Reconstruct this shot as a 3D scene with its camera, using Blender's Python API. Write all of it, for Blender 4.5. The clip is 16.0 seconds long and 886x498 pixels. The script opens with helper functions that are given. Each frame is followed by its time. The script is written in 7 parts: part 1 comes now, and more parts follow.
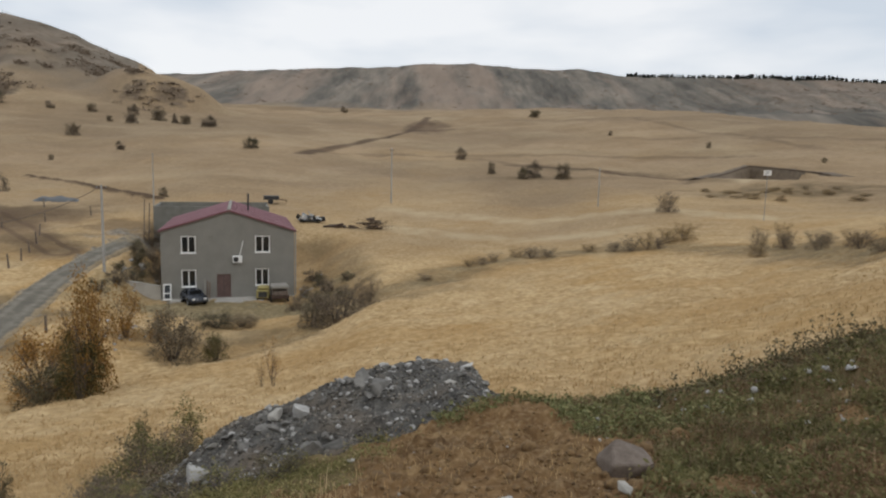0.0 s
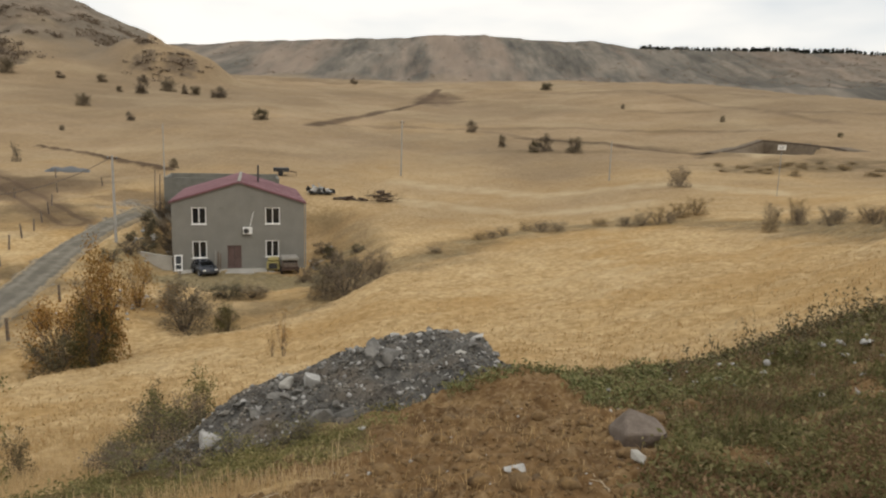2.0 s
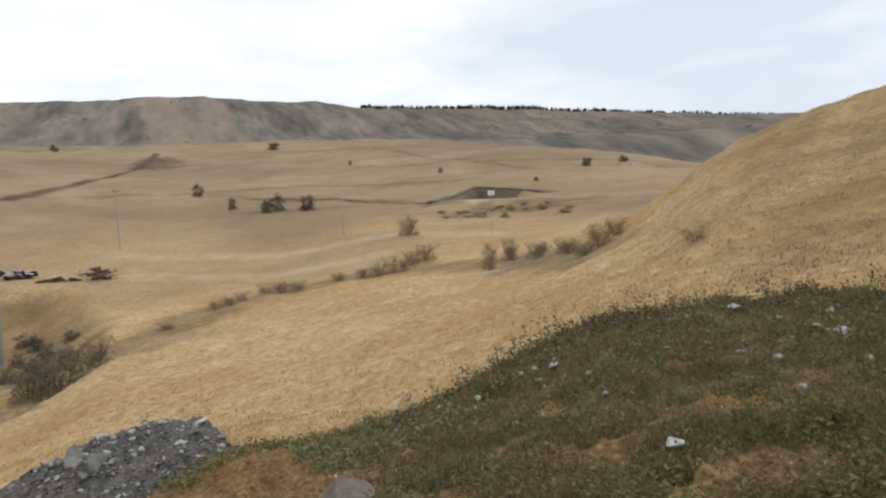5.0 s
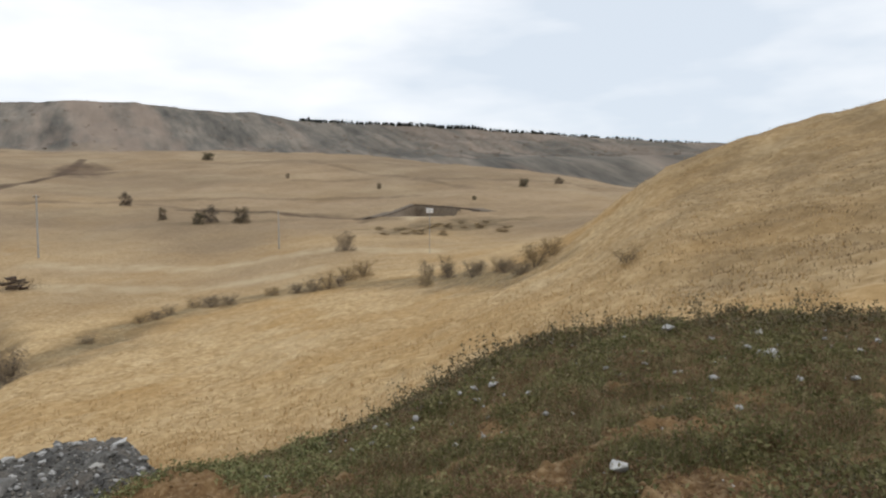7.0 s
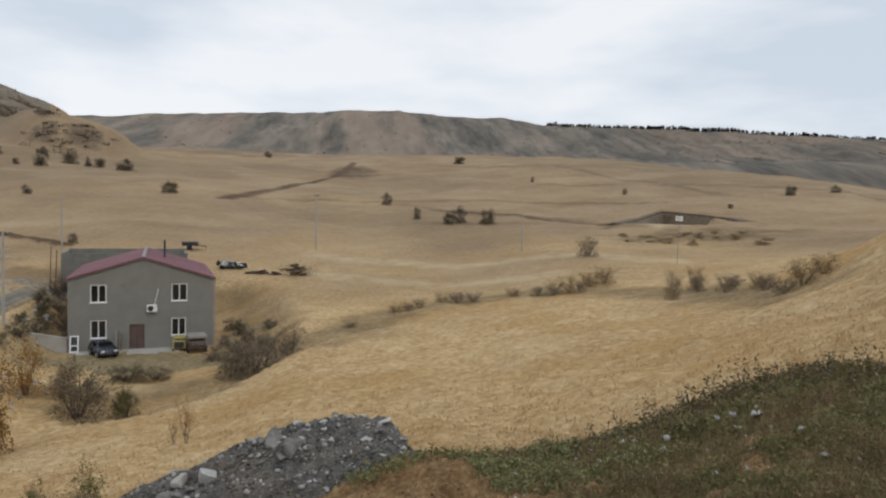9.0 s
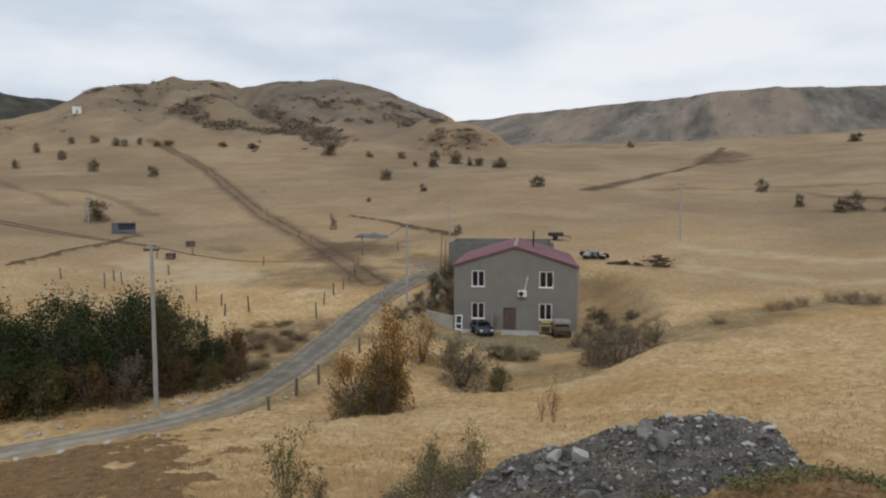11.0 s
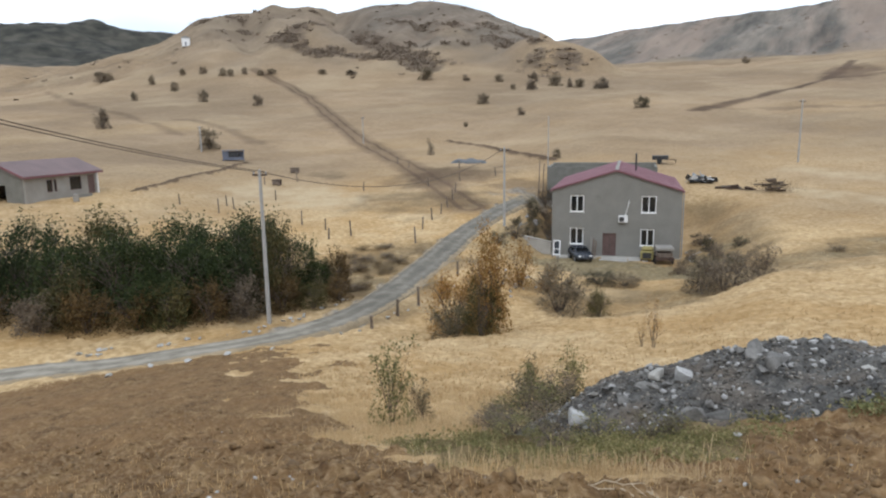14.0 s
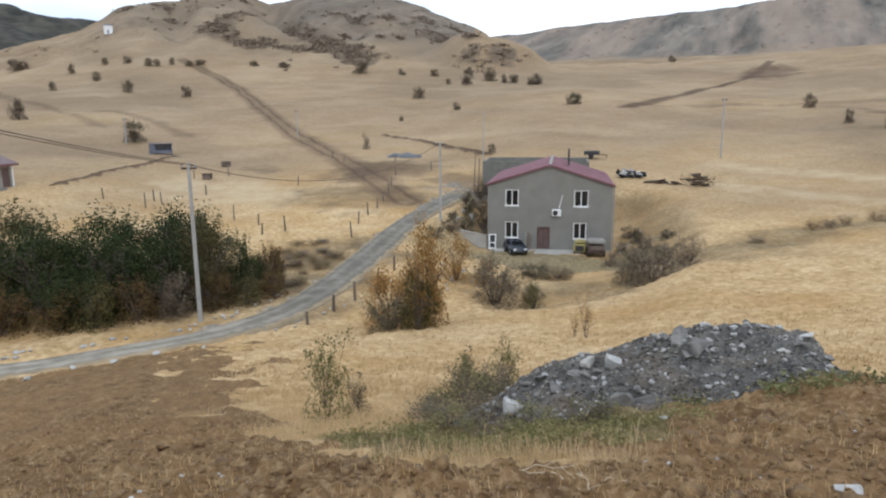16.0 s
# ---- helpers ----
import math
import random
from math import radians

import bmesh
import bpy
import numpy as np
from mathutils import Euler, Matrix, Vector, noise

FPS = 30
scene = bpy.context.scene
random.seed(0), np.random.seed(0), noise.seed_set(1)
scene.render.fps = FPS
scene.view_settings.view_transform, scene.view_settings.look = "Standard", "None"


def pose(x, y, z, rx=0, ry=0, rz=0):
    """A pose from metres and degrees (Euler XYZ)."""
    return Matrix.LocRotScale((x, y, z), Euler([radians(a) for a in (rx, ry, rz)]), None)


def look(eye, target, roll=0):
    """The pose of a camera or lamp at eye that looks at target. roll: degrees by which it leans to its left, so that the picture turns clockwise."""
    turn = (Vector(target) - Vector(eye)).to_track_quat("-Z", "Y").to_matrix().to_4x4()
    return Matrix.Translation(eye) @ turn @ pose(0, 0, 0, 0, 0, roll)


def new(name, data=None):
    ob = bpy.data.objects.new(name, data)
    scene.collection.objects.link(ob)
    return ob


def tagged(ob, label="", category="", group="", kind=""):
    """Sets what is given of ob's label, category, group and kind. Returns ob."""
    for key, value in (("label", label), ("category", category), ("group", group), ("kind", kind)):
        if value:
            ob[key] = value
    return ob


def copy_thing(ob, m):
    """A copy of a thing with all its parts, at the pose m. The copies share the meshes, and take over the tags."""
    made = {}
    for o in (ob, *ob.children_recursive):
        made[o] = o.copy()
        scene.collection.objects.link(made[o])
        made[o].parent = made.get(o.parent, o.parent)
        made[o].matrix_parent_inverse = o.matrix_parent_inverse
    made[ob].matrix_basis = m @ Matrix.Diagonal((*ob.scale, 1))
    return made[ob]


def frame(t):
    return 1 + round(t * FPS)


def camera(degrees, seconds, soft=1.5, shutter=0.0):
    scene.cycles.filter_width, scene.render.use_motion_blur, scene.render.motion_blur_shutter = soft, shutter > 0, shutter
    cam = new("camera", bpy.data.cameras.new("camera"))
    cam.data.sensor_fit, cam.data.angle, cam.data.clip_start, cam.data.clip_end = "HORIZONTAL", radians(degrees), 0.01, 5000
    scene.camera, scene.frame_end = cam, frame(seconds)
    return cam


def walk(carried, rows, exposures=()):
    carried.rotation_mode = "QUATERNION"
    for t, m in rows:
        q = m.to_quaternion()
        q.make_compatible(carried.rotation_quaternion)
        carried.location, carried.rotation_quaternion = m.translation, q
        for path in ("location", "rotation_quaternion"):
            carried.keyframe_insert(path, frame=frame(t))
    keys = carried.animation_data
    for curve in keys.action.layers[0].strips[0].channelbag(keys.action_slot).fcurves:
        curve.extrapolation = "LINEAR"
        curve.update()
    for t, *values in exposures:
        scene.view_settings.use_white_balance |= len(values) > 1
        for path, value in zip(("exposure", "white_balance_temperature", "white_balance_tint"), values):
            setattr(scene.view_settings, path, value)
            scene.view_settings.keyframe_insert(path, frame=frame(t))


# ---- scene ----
cam = camera(66.44, 16.0, soft=2.2)
ROWS = [
    (0, -0.012, -0.041, 1.623, 0.22, -7.13, -1.45),
    (0.5, -0.026, -0.034, 1.604, 1.88, -8.28, -1.70),
    (1, -0.043, -0.018, 1.588, 2.46, -9.18, -2.10),
    (1.5, -0.066, -0.022, 1.587, 3.74, -9.20, -1.90),
    (2, -0.036, -0.002, 1.580, 1.07, -9.40, -1.77),
    (2.5, -0.010, 0.006, 1.562, 0.56, -9.98, -1.52),
    (3, 0.003, 0.003, 1.574, 2.13, -9.42, -0.83),
    (3.5, 0.051, 0.043, 1.590, 4.11, -6.63, -1.13),
    (4, 0.117, 0.116, 1.594, 0.76, -6.80, -2.68),
    (4.5, 0.207, 0.035, 1.646, -9.37, -5.56, 1.54),
    (5, 0.286, -0.060, 1.682, -21.04, -4.66, 1.90),
    (5.2, 0.298, -0.112, 1.699, -25.18, -4.84, 2.02),
    (6.2, 0.315, -0.020, 1.680, -31.00, -4.10, 1.00),
    (7.3, 0.285, 0.095, 1.660, -22.60, -3.14, 0.16),
    (7.5, 0.271, 0.041, 1.687, -19.80, -3.20, 0.30),
    (8, 0.204, -0.142, 1.759, -12.44, -3.51, -0.29),
    (8.5, 0.135, -0.024, 1.720, -7.24, -3.45, -0.64),
    (9, 0.117, 0.051, 1.702, -5.99, -3.19, -1.54),
    (9.5, 0.042, 0.215, 1.638, 0.85, -3.51, -1.09),
    (10, -0.065, 0.099, 1.614, 15.06, -2.94, -1.85),
    (10.2, -0.044, 0.103, 1.706, 18.92, -2.91, -2.12),
    (11.25, -0.020, 0.060, 1.630, 24.20, -5.20, 0.40),
    (12.3, 0.023, 0.019, 1.567, 26.43, -8.10, 1.86),
    (12.5, 0.007, 0.014, 1.562, 28.96, -7.83, 1.85),
    (13, -0.028, 0.008, 1.555, 33.19, -9.56, 0.77),
    (13.5, -0.048, 0.003, 1.544, 33.82, -11.66, 0.95),
    (14, -0.065, 0.032, 1.546, 31.98, -10.58, 0.91),
    (14.5, -0.080, 0.039, 1.538, 29.90, -10.73, 0.25),
    (15, -0.067, 0.034, 1.535, 27.63, -10.51, 0.50),
    (15.5, -0.053, 0.038, 1.529, 26.76, -10.46, 0.29),
    (16, -0.041, 0.051, 1.514, 26.65, -11.09, 0.36),
]
walk(cam, [(t, pose(x, y, z, 90 + pitch, roll, yaw)) for t, x, y, z, yaw, pitch, roll in ROWS],
     exposures=((0.0, -0.62, 6450, 10), (0.5, -0.62, 6500, 10), (1.0, -0.62, 6800, 10), (1.5, -0.46, 7150, 10), (2.0, -0.42, 7150, 10), (4.0, -0.35, 7000, 10), (5.2, -0.37, 6400, 10), (7.5, -0.43, 6450, 10), (10.0, -0.68, 6300, 10), (12.5, -0.52, 6850, 10), (13.0, -0.4, 7150, 10), (14.0, -0.08, 5950, 10), (16.0, -0.07, 5850, 10)))

# ---- sky and sun ----
world = bpy.data.worlds.new("overcast_sky")
scene.world = world
world.use_nodes = True
wn, wl = world.node_tree.nodes, world.node_tree.links
wn.clear()
w_sky = wn.new("ShaderNodeTexSky")
w_sky.sky_type, w_sky.sun_disc = "NISHITA", False
w_sky.sun_elevation, w_sky.sun_rotation = radians(48), radians(150)
w_coord = wn.new("ShaderNodeTexCoord")
w_map = wn.new("ShaderNodeMapping")
w_map.inputs["Scale"].default_value = (1.6, 1.6, 5.5)
w_noise = wn.new("ShaderNodeTexNoise")
w_noise.inputs["Scale"].default_value, w_noise.inputs["Detail"].default_value = 1.35, 5.0
w_noise.inputs["Roughness"].default_value = 0.5
w_ramp = wn.new("ShaderNodeValToRGB")
w_ramp.color_ramp.elements[0].position, w_ramp.color_ramp.elements[0].color = 0.38, (0.74, 0.81, 0.89, 1)
w_ramp.color_ramp.elements[1].position, w_ramp.color_ramp.elements[1].color = 0.58, (1.05, 1.06, 1.07, 1)
w_dim = wn.new("ShaderNodeVectorMath")
w_dim.operation = "SCALE"
w_dim.inputs["Scale"].default_value = 0.1
w_mix = wn.new("ShaderNodeMix")
w_mix.data_type = "RGBA"
w_mix.inputs["Factor"].default_value = 0.9
w_bg = wn.new("ShaderNodeBackground")
w_bg.inputs["Strength"].default_value = 1.38
w_out = wn.new("ShaderNodeOutputWorld")
wl.new(w_coord.outputs["Generated"], w_map.inputs["Vector"])
wl.new(w_map.outputs["Vector"], w_noise.inputs["Vector"])
wl.new(w_noise.outputs["Fac"], w_ramp.inputs["Fac"])
wl.new(w_sky.outputs["Color"], w_dim.inputs[0])
wl.new(w_dim.outputs["Vector"], w_mix.inputs["A"])
wl.new(w_ramp.outputs["Color"], w_mix.inputs["B"])
wl.new(w_mix.outputs["Result"], w_bg.inputs["Color"])
wl.new(w_bg.outputs["Background"], w_out.inputs["Surface"])
sun = new("sun", bpy.data.lights.new("sun", "SUN"))
sun.data.energy, sun.data.angle, sun.data.color = 0.95, radians(25), (1.0, 0.96, 0.9)
sun.matrix_world = look((60, -90, 120), (0, 0, 0))

# ---- materials ----
def material(name, rough=0.9):
    m = bpy.data.materials.new(name)
    m.use_nodes = True
    b = m.node_tree.nodes["Principled BSDF"]
    b.inputs["Roughness"].default_value = rough
    return m, m.node_tree.nodes, m.node_tree.links, b


def rgb(c):
    return (c[0], c[1], c[2], 1.0)


def noise_node(n, l, scale, detail=4.0, coord=None, rough=0.55):
    t = n.new("ShaderNodeTexNoise")
    t.inputs["Scale"].default_value, t.inputs["Detail"].default_value = scale, detail
    t.inputs["Roughness"].default_value = rough
    if coord is not None:
        l.new(coord, t.inputs["Vector"])
    return t.outputs["Fac"]


def ramp(n, l, fac, stops):
    r = n.new("ShaderNodeValToRGB")
    e = r.color_ramp.elements
    while len(e) < len(stops):
        e.new(0.5)
    for k, (p, c) in enumerate(stops):
        e[k].position, e[k].color = p, rgb(c)
    l.new(fac, r.inputs["Fac"])
    return r.outputs["Color"]


def mixed(n, l, fac, a, b, mode="MIX"):
    m = n.new("ShaderNodeMix")
    m.data_type, m.blend_type = "RGBA", mode
    for key, v in (("Factor", fac), ("A", a), ("B", b)):
        if isinstance(v, (int, float)):
            m.inputs[key].default_value = v
        elif isinstance(v, tuple):
            m.inputs[key].default_value = rgb(v)
        else:
            l.new(v, m.inputs[key])
    return m.outputs["Result"]


def maths(n, l, op, a, b=0.0, clamp=False):
    m = n.new("ShaderNodeMath")
    m.operation, m.use_clamp = op, clamp
    for k, v in enumerate((a, b)):
        if isinstance(v, (int, float)):
            m.inputs[k].default_value = v
        else:
            l.new(v, m.inputs[k])
    return m.outputs[0]


def bump(n, l, height, b, strength=0.4, distance=0.05):
    k = n.new("ShaderNodeBump")
    k.inputs["Strength"].default_value, k.inputs["Distance"].default_value = strength, distance
    l.new(height, k.inputs["Height"])
    l.new(k.outputs["Normal"], b.inputs["Normal"])


def surface(name, dark, light, scale=3.0, fine=40.0, rough=0.85, metal=0.0, relief=0.3, depth=0.02, tint=0.0):
    """A worn surface: two colours mottled at a broad and a fine scale, with relief; tint varies it from piece to piece."""
    m, n, l, b = material(name, rough)
    co = n.new("ShaderNodeTexCoord").outputs["Object"]
    broad, grain = noise_node(n, l, scale, 5, co), noise_node(n, l, fine, 3, co)
    both = maths(n, l, "ADD", maths(n, l, "MULTIPLY", broad, 0.62), maths(n, l, "MULTIPLY", grain, 0.38))
    col = ramp(n, l, both, ((0.36, dark), (0.64, light)))
    if tint:
        rnd = n.new("ShaderNodeObjectInfo").outputs["Random"]
        col = mixed(n, l, 1.0, col, ramp(n, l, rnd, ((0.0, (1 - tint,) * 3), (1.0, (1.0, 1.0, 1.0)))), "MULTIPLY")
    l.new(col, b.inputs["Base Color"])
    b.inputs["Metallic"].default_value = metal
    bump(n, l, both, b, relief, depth)
    return m


def leafy(name, colours, rough=0.75, thin=0.0):
    """Leaves: each one takes its own shade out of a few; thin ones let light through."""
    m, n, l, b = material(name, rough)
    g = n.new("ShaderNodeNewGeometry").outputs["Random Per Island"]
    o = n.new("ShaderNodeObjectInfo").outputs["Random"]
    step = 1.0 / max(1, len(colours) - 1)
    co = n.new("ShaderNodeTexCoord").outputs["Object"]
    lump = noise_node(n, l, 1.4, 2, co)
    f = maths(n, l, "ADD", maths(n, l, "MULTIPLY", g, 0.55), maths(n, l, "MULTIPLY", lump, 0.45))
    col = ramp(n, l, f, [(0.12 + 0.76 * k * step, c) for k, c in enumerate(colours)])
    shade = ramp(n, l, o, ((0.0, (0.78, 0.78, 0.78)), (1.0, (1.1, 1.06, 1.0))))
    l.new(mixed(n, l, 1.0, col, shade, "MULTIPLY"), b.inputs["Base Color"])
    b.inputs["Specular IOR Level"].default_value = 0.25
    if thin:
        t = n.new("ShaderNodeBsdfTranslucent")
        x = n.new("ShaderNodeMixShader")
        x.inputs["Fac"].default_value = thin
        l.new(b.inputs["Base Color"].links[0].from_socket, t.inputs["Color"])
        l.new(b.outputs["BSDF"], x.inputs[1])
        l.new(t.outputs["BSDF"], x.inputs[2])
        l.new(x.outputs["Shader"], n["Material Output"].inputs["Surface"])
    return m


def fade(n, l, x, a, b, most=1.0):
    """1 up to a, 0 from b on."""
    r = n.new("ShaderNodeMapRange")
    r.interpolation_type = "SMOOTHSTEP"
    for key, v in (("From Min", a), ("From Max", b), ("To Min", most), ("To Max", 0.0)):
        r.inputs[key].default_value = v
    l.new(x, r.inputs["Value"])
    return r.outputs["Result"]


def vectors(n, l, op, a, b=None, scale=None, out="Vector"):
    m = n.new("ShaderNodeVectorMath")
    m.operation = op
    for k, v in enumerate((a, b)):
        if isinstance(v, tuple):
            m.inputs[k].default_value = v
        elif v is not None:
            l.new(v, m.inputs[k])
    if scale is not None:
        l.new(scale, m.inputs["Scale"])
    return m.outputs[out]


def beside(n, l, flat, line):
    """The distance from a polyline, seen from above."""
    best = None
    for (ax, ay), (bx, by) in zip(line[:-1], line[1:]):
        ux, uy = bx - ax, by - ay
        v = vectors(n, l, "SUBTRACT", flat, (ax, ay, 0.0))
        t = maths(n, l, "DIVIDE", vectors(n, l, "DOT_PRODUCT", v, (ux, uy, 0.0), out="Value"), ux * ux + uy * uy, clamp=True)
        way = n.new("ShaderNodeVectorMath")
        way.operation = "SCALE"
        way.inputs[0].default_value = (ux, uy, 0.0)
        l.new(t, way.inputs["Scale"])
        d = vectors(n, l, "LENGTH", vectors(n, l, "SUBTRACT", v, way.outputs["Vector"]), out="Value")
        best = d if best is None else maths(n, l, "MINIMUM", best, d)
    return best


def ground_material():
    m, n, l, b = material("dry_hillside", 0.97)
    b.inputs["Specular IOR Level"].default_value = 0.1
    pos = n.new("ShaderNodeNewGeometry").outputs["Position"]

    def mask(name):
        a = n.new("ShaderNodeAttribute")
        a.attribute_name = name
        return a.outputs["Fac"]

    wide, broad, mid, fine, tiny = (noise_node(n, l, s, d, pos) for s, d in ((0.012, 4), (0.07, 5), (0.45, 5), (2.6, 5), (16.0, 4)))
    # close-cropped pasture of the slopes
    pasture = ramp(n, l, broad, ((0.3, (0.281, 0.198, 0.115)), (0.5, (0.325, 0.233, 0.139)), (0.7, (0.379, 0.278, 0.173))))
    pasture = mixed(n, l, maths(n, l, "MULTIPLY", ramp(n, l, wide, ((0.40, (0, 0, 0)), (0.60, (1, 1, 1)))), 0.65), pasture, (0.207, 0.151, 0.095))
    pasture = mixed(n, l, maths(n, l, "MULTIPLY", ramp(n, l, noise_node(n, l, 0.03, 4, pos), ((0.5, (0, 0, 0)), (0.68, (1, 1, 1)))), 0.55), pasture, (0.404, 0.312, 0.196))
    pasture = mixed(n, l, 1.0, pasture, ramp(n, l, noise_node(n, l, 0.8, 6, pos, 0.7), ((0.3, (0.86, 0.86, 0.86)), (0.7, (1.13, 1.13, 1.13)))), "MULTIPLY")
    # taller straw-coloured grass
    straw = ramp(n, l, mid, ((0.30, (0.379, 0.252, 0.117)), (0.48, (0.480, 0.331, 0.162)), (0.66, (0.581, 0.425, 0.237))))
    straw = mixed(n, l, 0.55, straw, ramp(n, l, fine, ((0.34, (0.364, 0.242, 0.113)), (0.5, (0.480, 0.333, 0.168)), (0.64, (0.591, 0.444, 0.256)))))
    straw = mixed(n, l, maths(n, l, "MULTIPLY", ramp(n, l, noise_node(n, l, 0.11, 4, pos), ((0.46, (0, 0, 0)), (0.64, (1, 1, 1)))), 0.6), straw, (0.404, 0.242, 0.088))
    straw = mixed(n, l, maths(n, l, "MULTIPLY", ramp(n, l, noise_node(n, l, 0.17, 3, pos), ((0.54, (0, 0, 0)), (0.70, (1, 1, 1)))), 0.5), straw, (0.586, 0.450, 0.267))
    col = mixed(n, l, mask("straw"), pasture, straw)
    streaks = ramp(n, l, fine, ((0.35, (0.86, 0.86, 0.86)), (0.62, (1.06, 1.06, 1.06))))
    col = mixed(n, l, 0.8, col, mixed(n, l, 1.0, col, streaks, "MULTIPLY"))
    col = mixed(n, l, maths(n, l, "MULTIPLY", mask("pale"), ramp(n, l, noise_node(n, l, 0.35, 4, pos), ((0.35, (0.2, 0.2, 0.2)), (0.6, (0.8, 0.8, 0.8))))), col, (0.50, 0.40, 0.255))
    col = mixed(n, l, maths(n, l, "MULTIPLY", mask("umber"), ramp(n, l, noise_node(n, l, 0.3, 5, pos), ((0.32, (0.25, 0.25, 0.25)), (0.62, (0.95, 0.95, 0.95))))), col, (0.125, 0.090, 0.050))
    # stony grey slopes of the long ridge
    upright = vectors(n, l, "MULTIPLY", pos, (1.0, 0.10, 0.5))
    stone = ramp(n, l, noise_node(n, l, 0.045, 8, upright, 0.66), ((0.33, (0.078, 0.073, 0.064)), (0.5, (0.150, 0.135, 0.114)), (0.66, (0.245, 0.21, 0.17))))
    stone = mixed(n, l, ramp(n, l, noise_node(n, l, 0.13, 5, upright, 0.6), ((0.55, (0, 0, 0)), (0.72, (0.35, 0.35, 0.35)))), stone, (0.085, 0.073, 0.058))
    stone = mixed(n, l, ramp(n, l, noise_node(n, l, 0.018, 4, upright, 0.6), ((0.48, (0, 0, 0)), (0.64, (0.6, 0.6, 0.6)))), stone, (0.31, 0.235, 0.18))
    col = mixed(n, l, mask("ridge"), col, stone)
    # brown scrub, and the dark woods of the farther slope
    scrub = ramp(n, l, noise_node(n, l, 0.5, 5, pos), ((0.35, (0.10, 0.076, 0.055)), (0.65, (0.18, 0.138, 0.098))))
    col = mixed(n, l, ramp(n, l, maths(n, l, "ADD", mask("scrub"), maths(n, l, "MULTIPLY", maths(n, l, "SUBTRACT", noise_node(n, l, 0.22, 4, pos), 0.5), 0.9)),
                           ((0.36, (0, 0, 0)), (0.66, (0.9, 0.9, 0.9)))), col, scrub)
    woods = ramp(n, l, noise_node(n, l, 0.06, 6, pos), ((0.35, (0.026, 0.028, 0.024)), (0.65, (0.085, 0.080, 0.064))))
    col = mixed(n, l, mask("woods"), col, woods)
    # green weeds
    weed = ramp(n, l, fine, ((0.3, (0.065, 0.045, 0.020)), (0.5, (0.130, 0.097, 0.045)), (0.7, (0.220, 0.165, 0.086))))
    edge = maths(n, l, "MULTIPLY", maths(n, l, "SUBTRACT", mid, 0.5), 0.8)
    col = mixed(n, l, ramp(n, l, maths(n, l, "ADD", mask("weeds"), edge), ((0.38, (0, 0, 0)), (0.62, (1, 1, 1)))), col, weed)
    # thin olive grass
    lawn = ramp(n, l, fine, ((0.3, (0.125, 0.100, 0.056)), (0.5, (0.20, 0.168, 0.098)), (0.7, (0.30, 0.25, 0.16))))
    col = mixed(n, l, ramp(n, l, maths(n, l, "ADD", mask("lawn"), edge), ((0.30, (0, 0, 0)), (0.75, (0.85, 0.85, 0.85)))), col, lawn)
    # turned brown earth
    soil = ramp(n, l, fine, ((0.32, (0.076, 0.042, 0.019)), (0.5, (0.172, 0.099, 0.042)), (0.66, (0.30, 0.197, 0.093))))
    soil = mixed(n, l, 0.45, soil, ramp(n, l, tiny, ((0.34, (0.062, 0.037, 0.019)), (0.5, (0.170, 0.107, 0.054)), (0.66, (0.40, 0.30, 0.18)))))
    soil = mixed(n, l, maths(n, l, "MULTIPLY", ramp(n, l, mid, ((0.42, (0, 0, 0)), (0.62, (1, 1, 1)))), 0.5), soil, (0.23, 0.136, 0.063))
    edge2 = maths(n, l, "MULTIPLY", maths(n, l, "SUBTRACT", noise_node(n, l, 6.0, 6, pos, 0.7), 0.5), 1.3)
    col = mixed(n, l, ramp(n, l, maths(n, l, "ADD", mask("soil"), edge2), ((0.40, (0, 0, 0)), (0.60, (1, 1, 1)))), col, soil)
    # worn tracks and cut banks
    track = ramp(n, l, broad, ((0.35, (0.070, 0.046, 0.030)), (0.65, (0.135, 0.090, 0.058))))
    col = mixed(n, l, mask("track"), col, track)
    flat = vectors(n, l, "MULTIPLY", pos, (1.0, 1.0, 0.0))
    sway = maths(n, l, "MULTIPLY", maths(n, l, "SUBTRACT", noise_node(n, l, 0.12, 3, pos), 0.5), 1.1)
    fray = maths(n, l, "MULTIPLY", maths(n, l, "SUBTRACT", noise_node(n, l, 0.7, 4, pos), 0.5), 1.4)
    trail = maths(n, l, "ADD", beside(n, l, flat, TRAIL), sway)
    ruts = fade(n, l, maths(n, l, "ADD", maths(n, l, "ABSOLUTE", maths(n, l, "SUBTRACT", trail, 1.1)), maths(n, l, "MULTIPLY", fray, 0.4)), 0.15, 0.85, 0.8)
    marks = maths(n, l, "MAXIMUM", ruts, fade(n, l, maths(n, l, "ADD", trail, fray), 1.6, 3.6, 0.5))
    for line, lo, hi, most in ((DITCH, 0.4, 1.3, 0.9), (SPOIL, 0.8, 2.8, 0.85), (TRENCH_B, 0.3, 0.8, 0.9), (BANK, 0.6, 1.8, 0.8)):
        marks = maths(n, l, "MAXIMUM", marks, fade(n, l, maths(n, l, "ADD", beside(n, l, flat, line), fray), lo, hi, most))
    col = mixed(n, l, marks, col, track)
    # grit beside the road and in the yard
    grit = ramp(n, l, fine, ((0.32, (0.13, 0.115, 0.095)), (0.52, (0.225, 0.205, 0.17)), (0.7, (0.36, 0.33, 0.28))))
    col = mixed(n, l, ramp(n, l, maths(n, l, "ADD", mask("grit"), edge), ((0.36, (0, 0, 0)), (0.64, (1, 1, 1)))), col, grit)
    l.new(col, b.inputs["Base Color"])
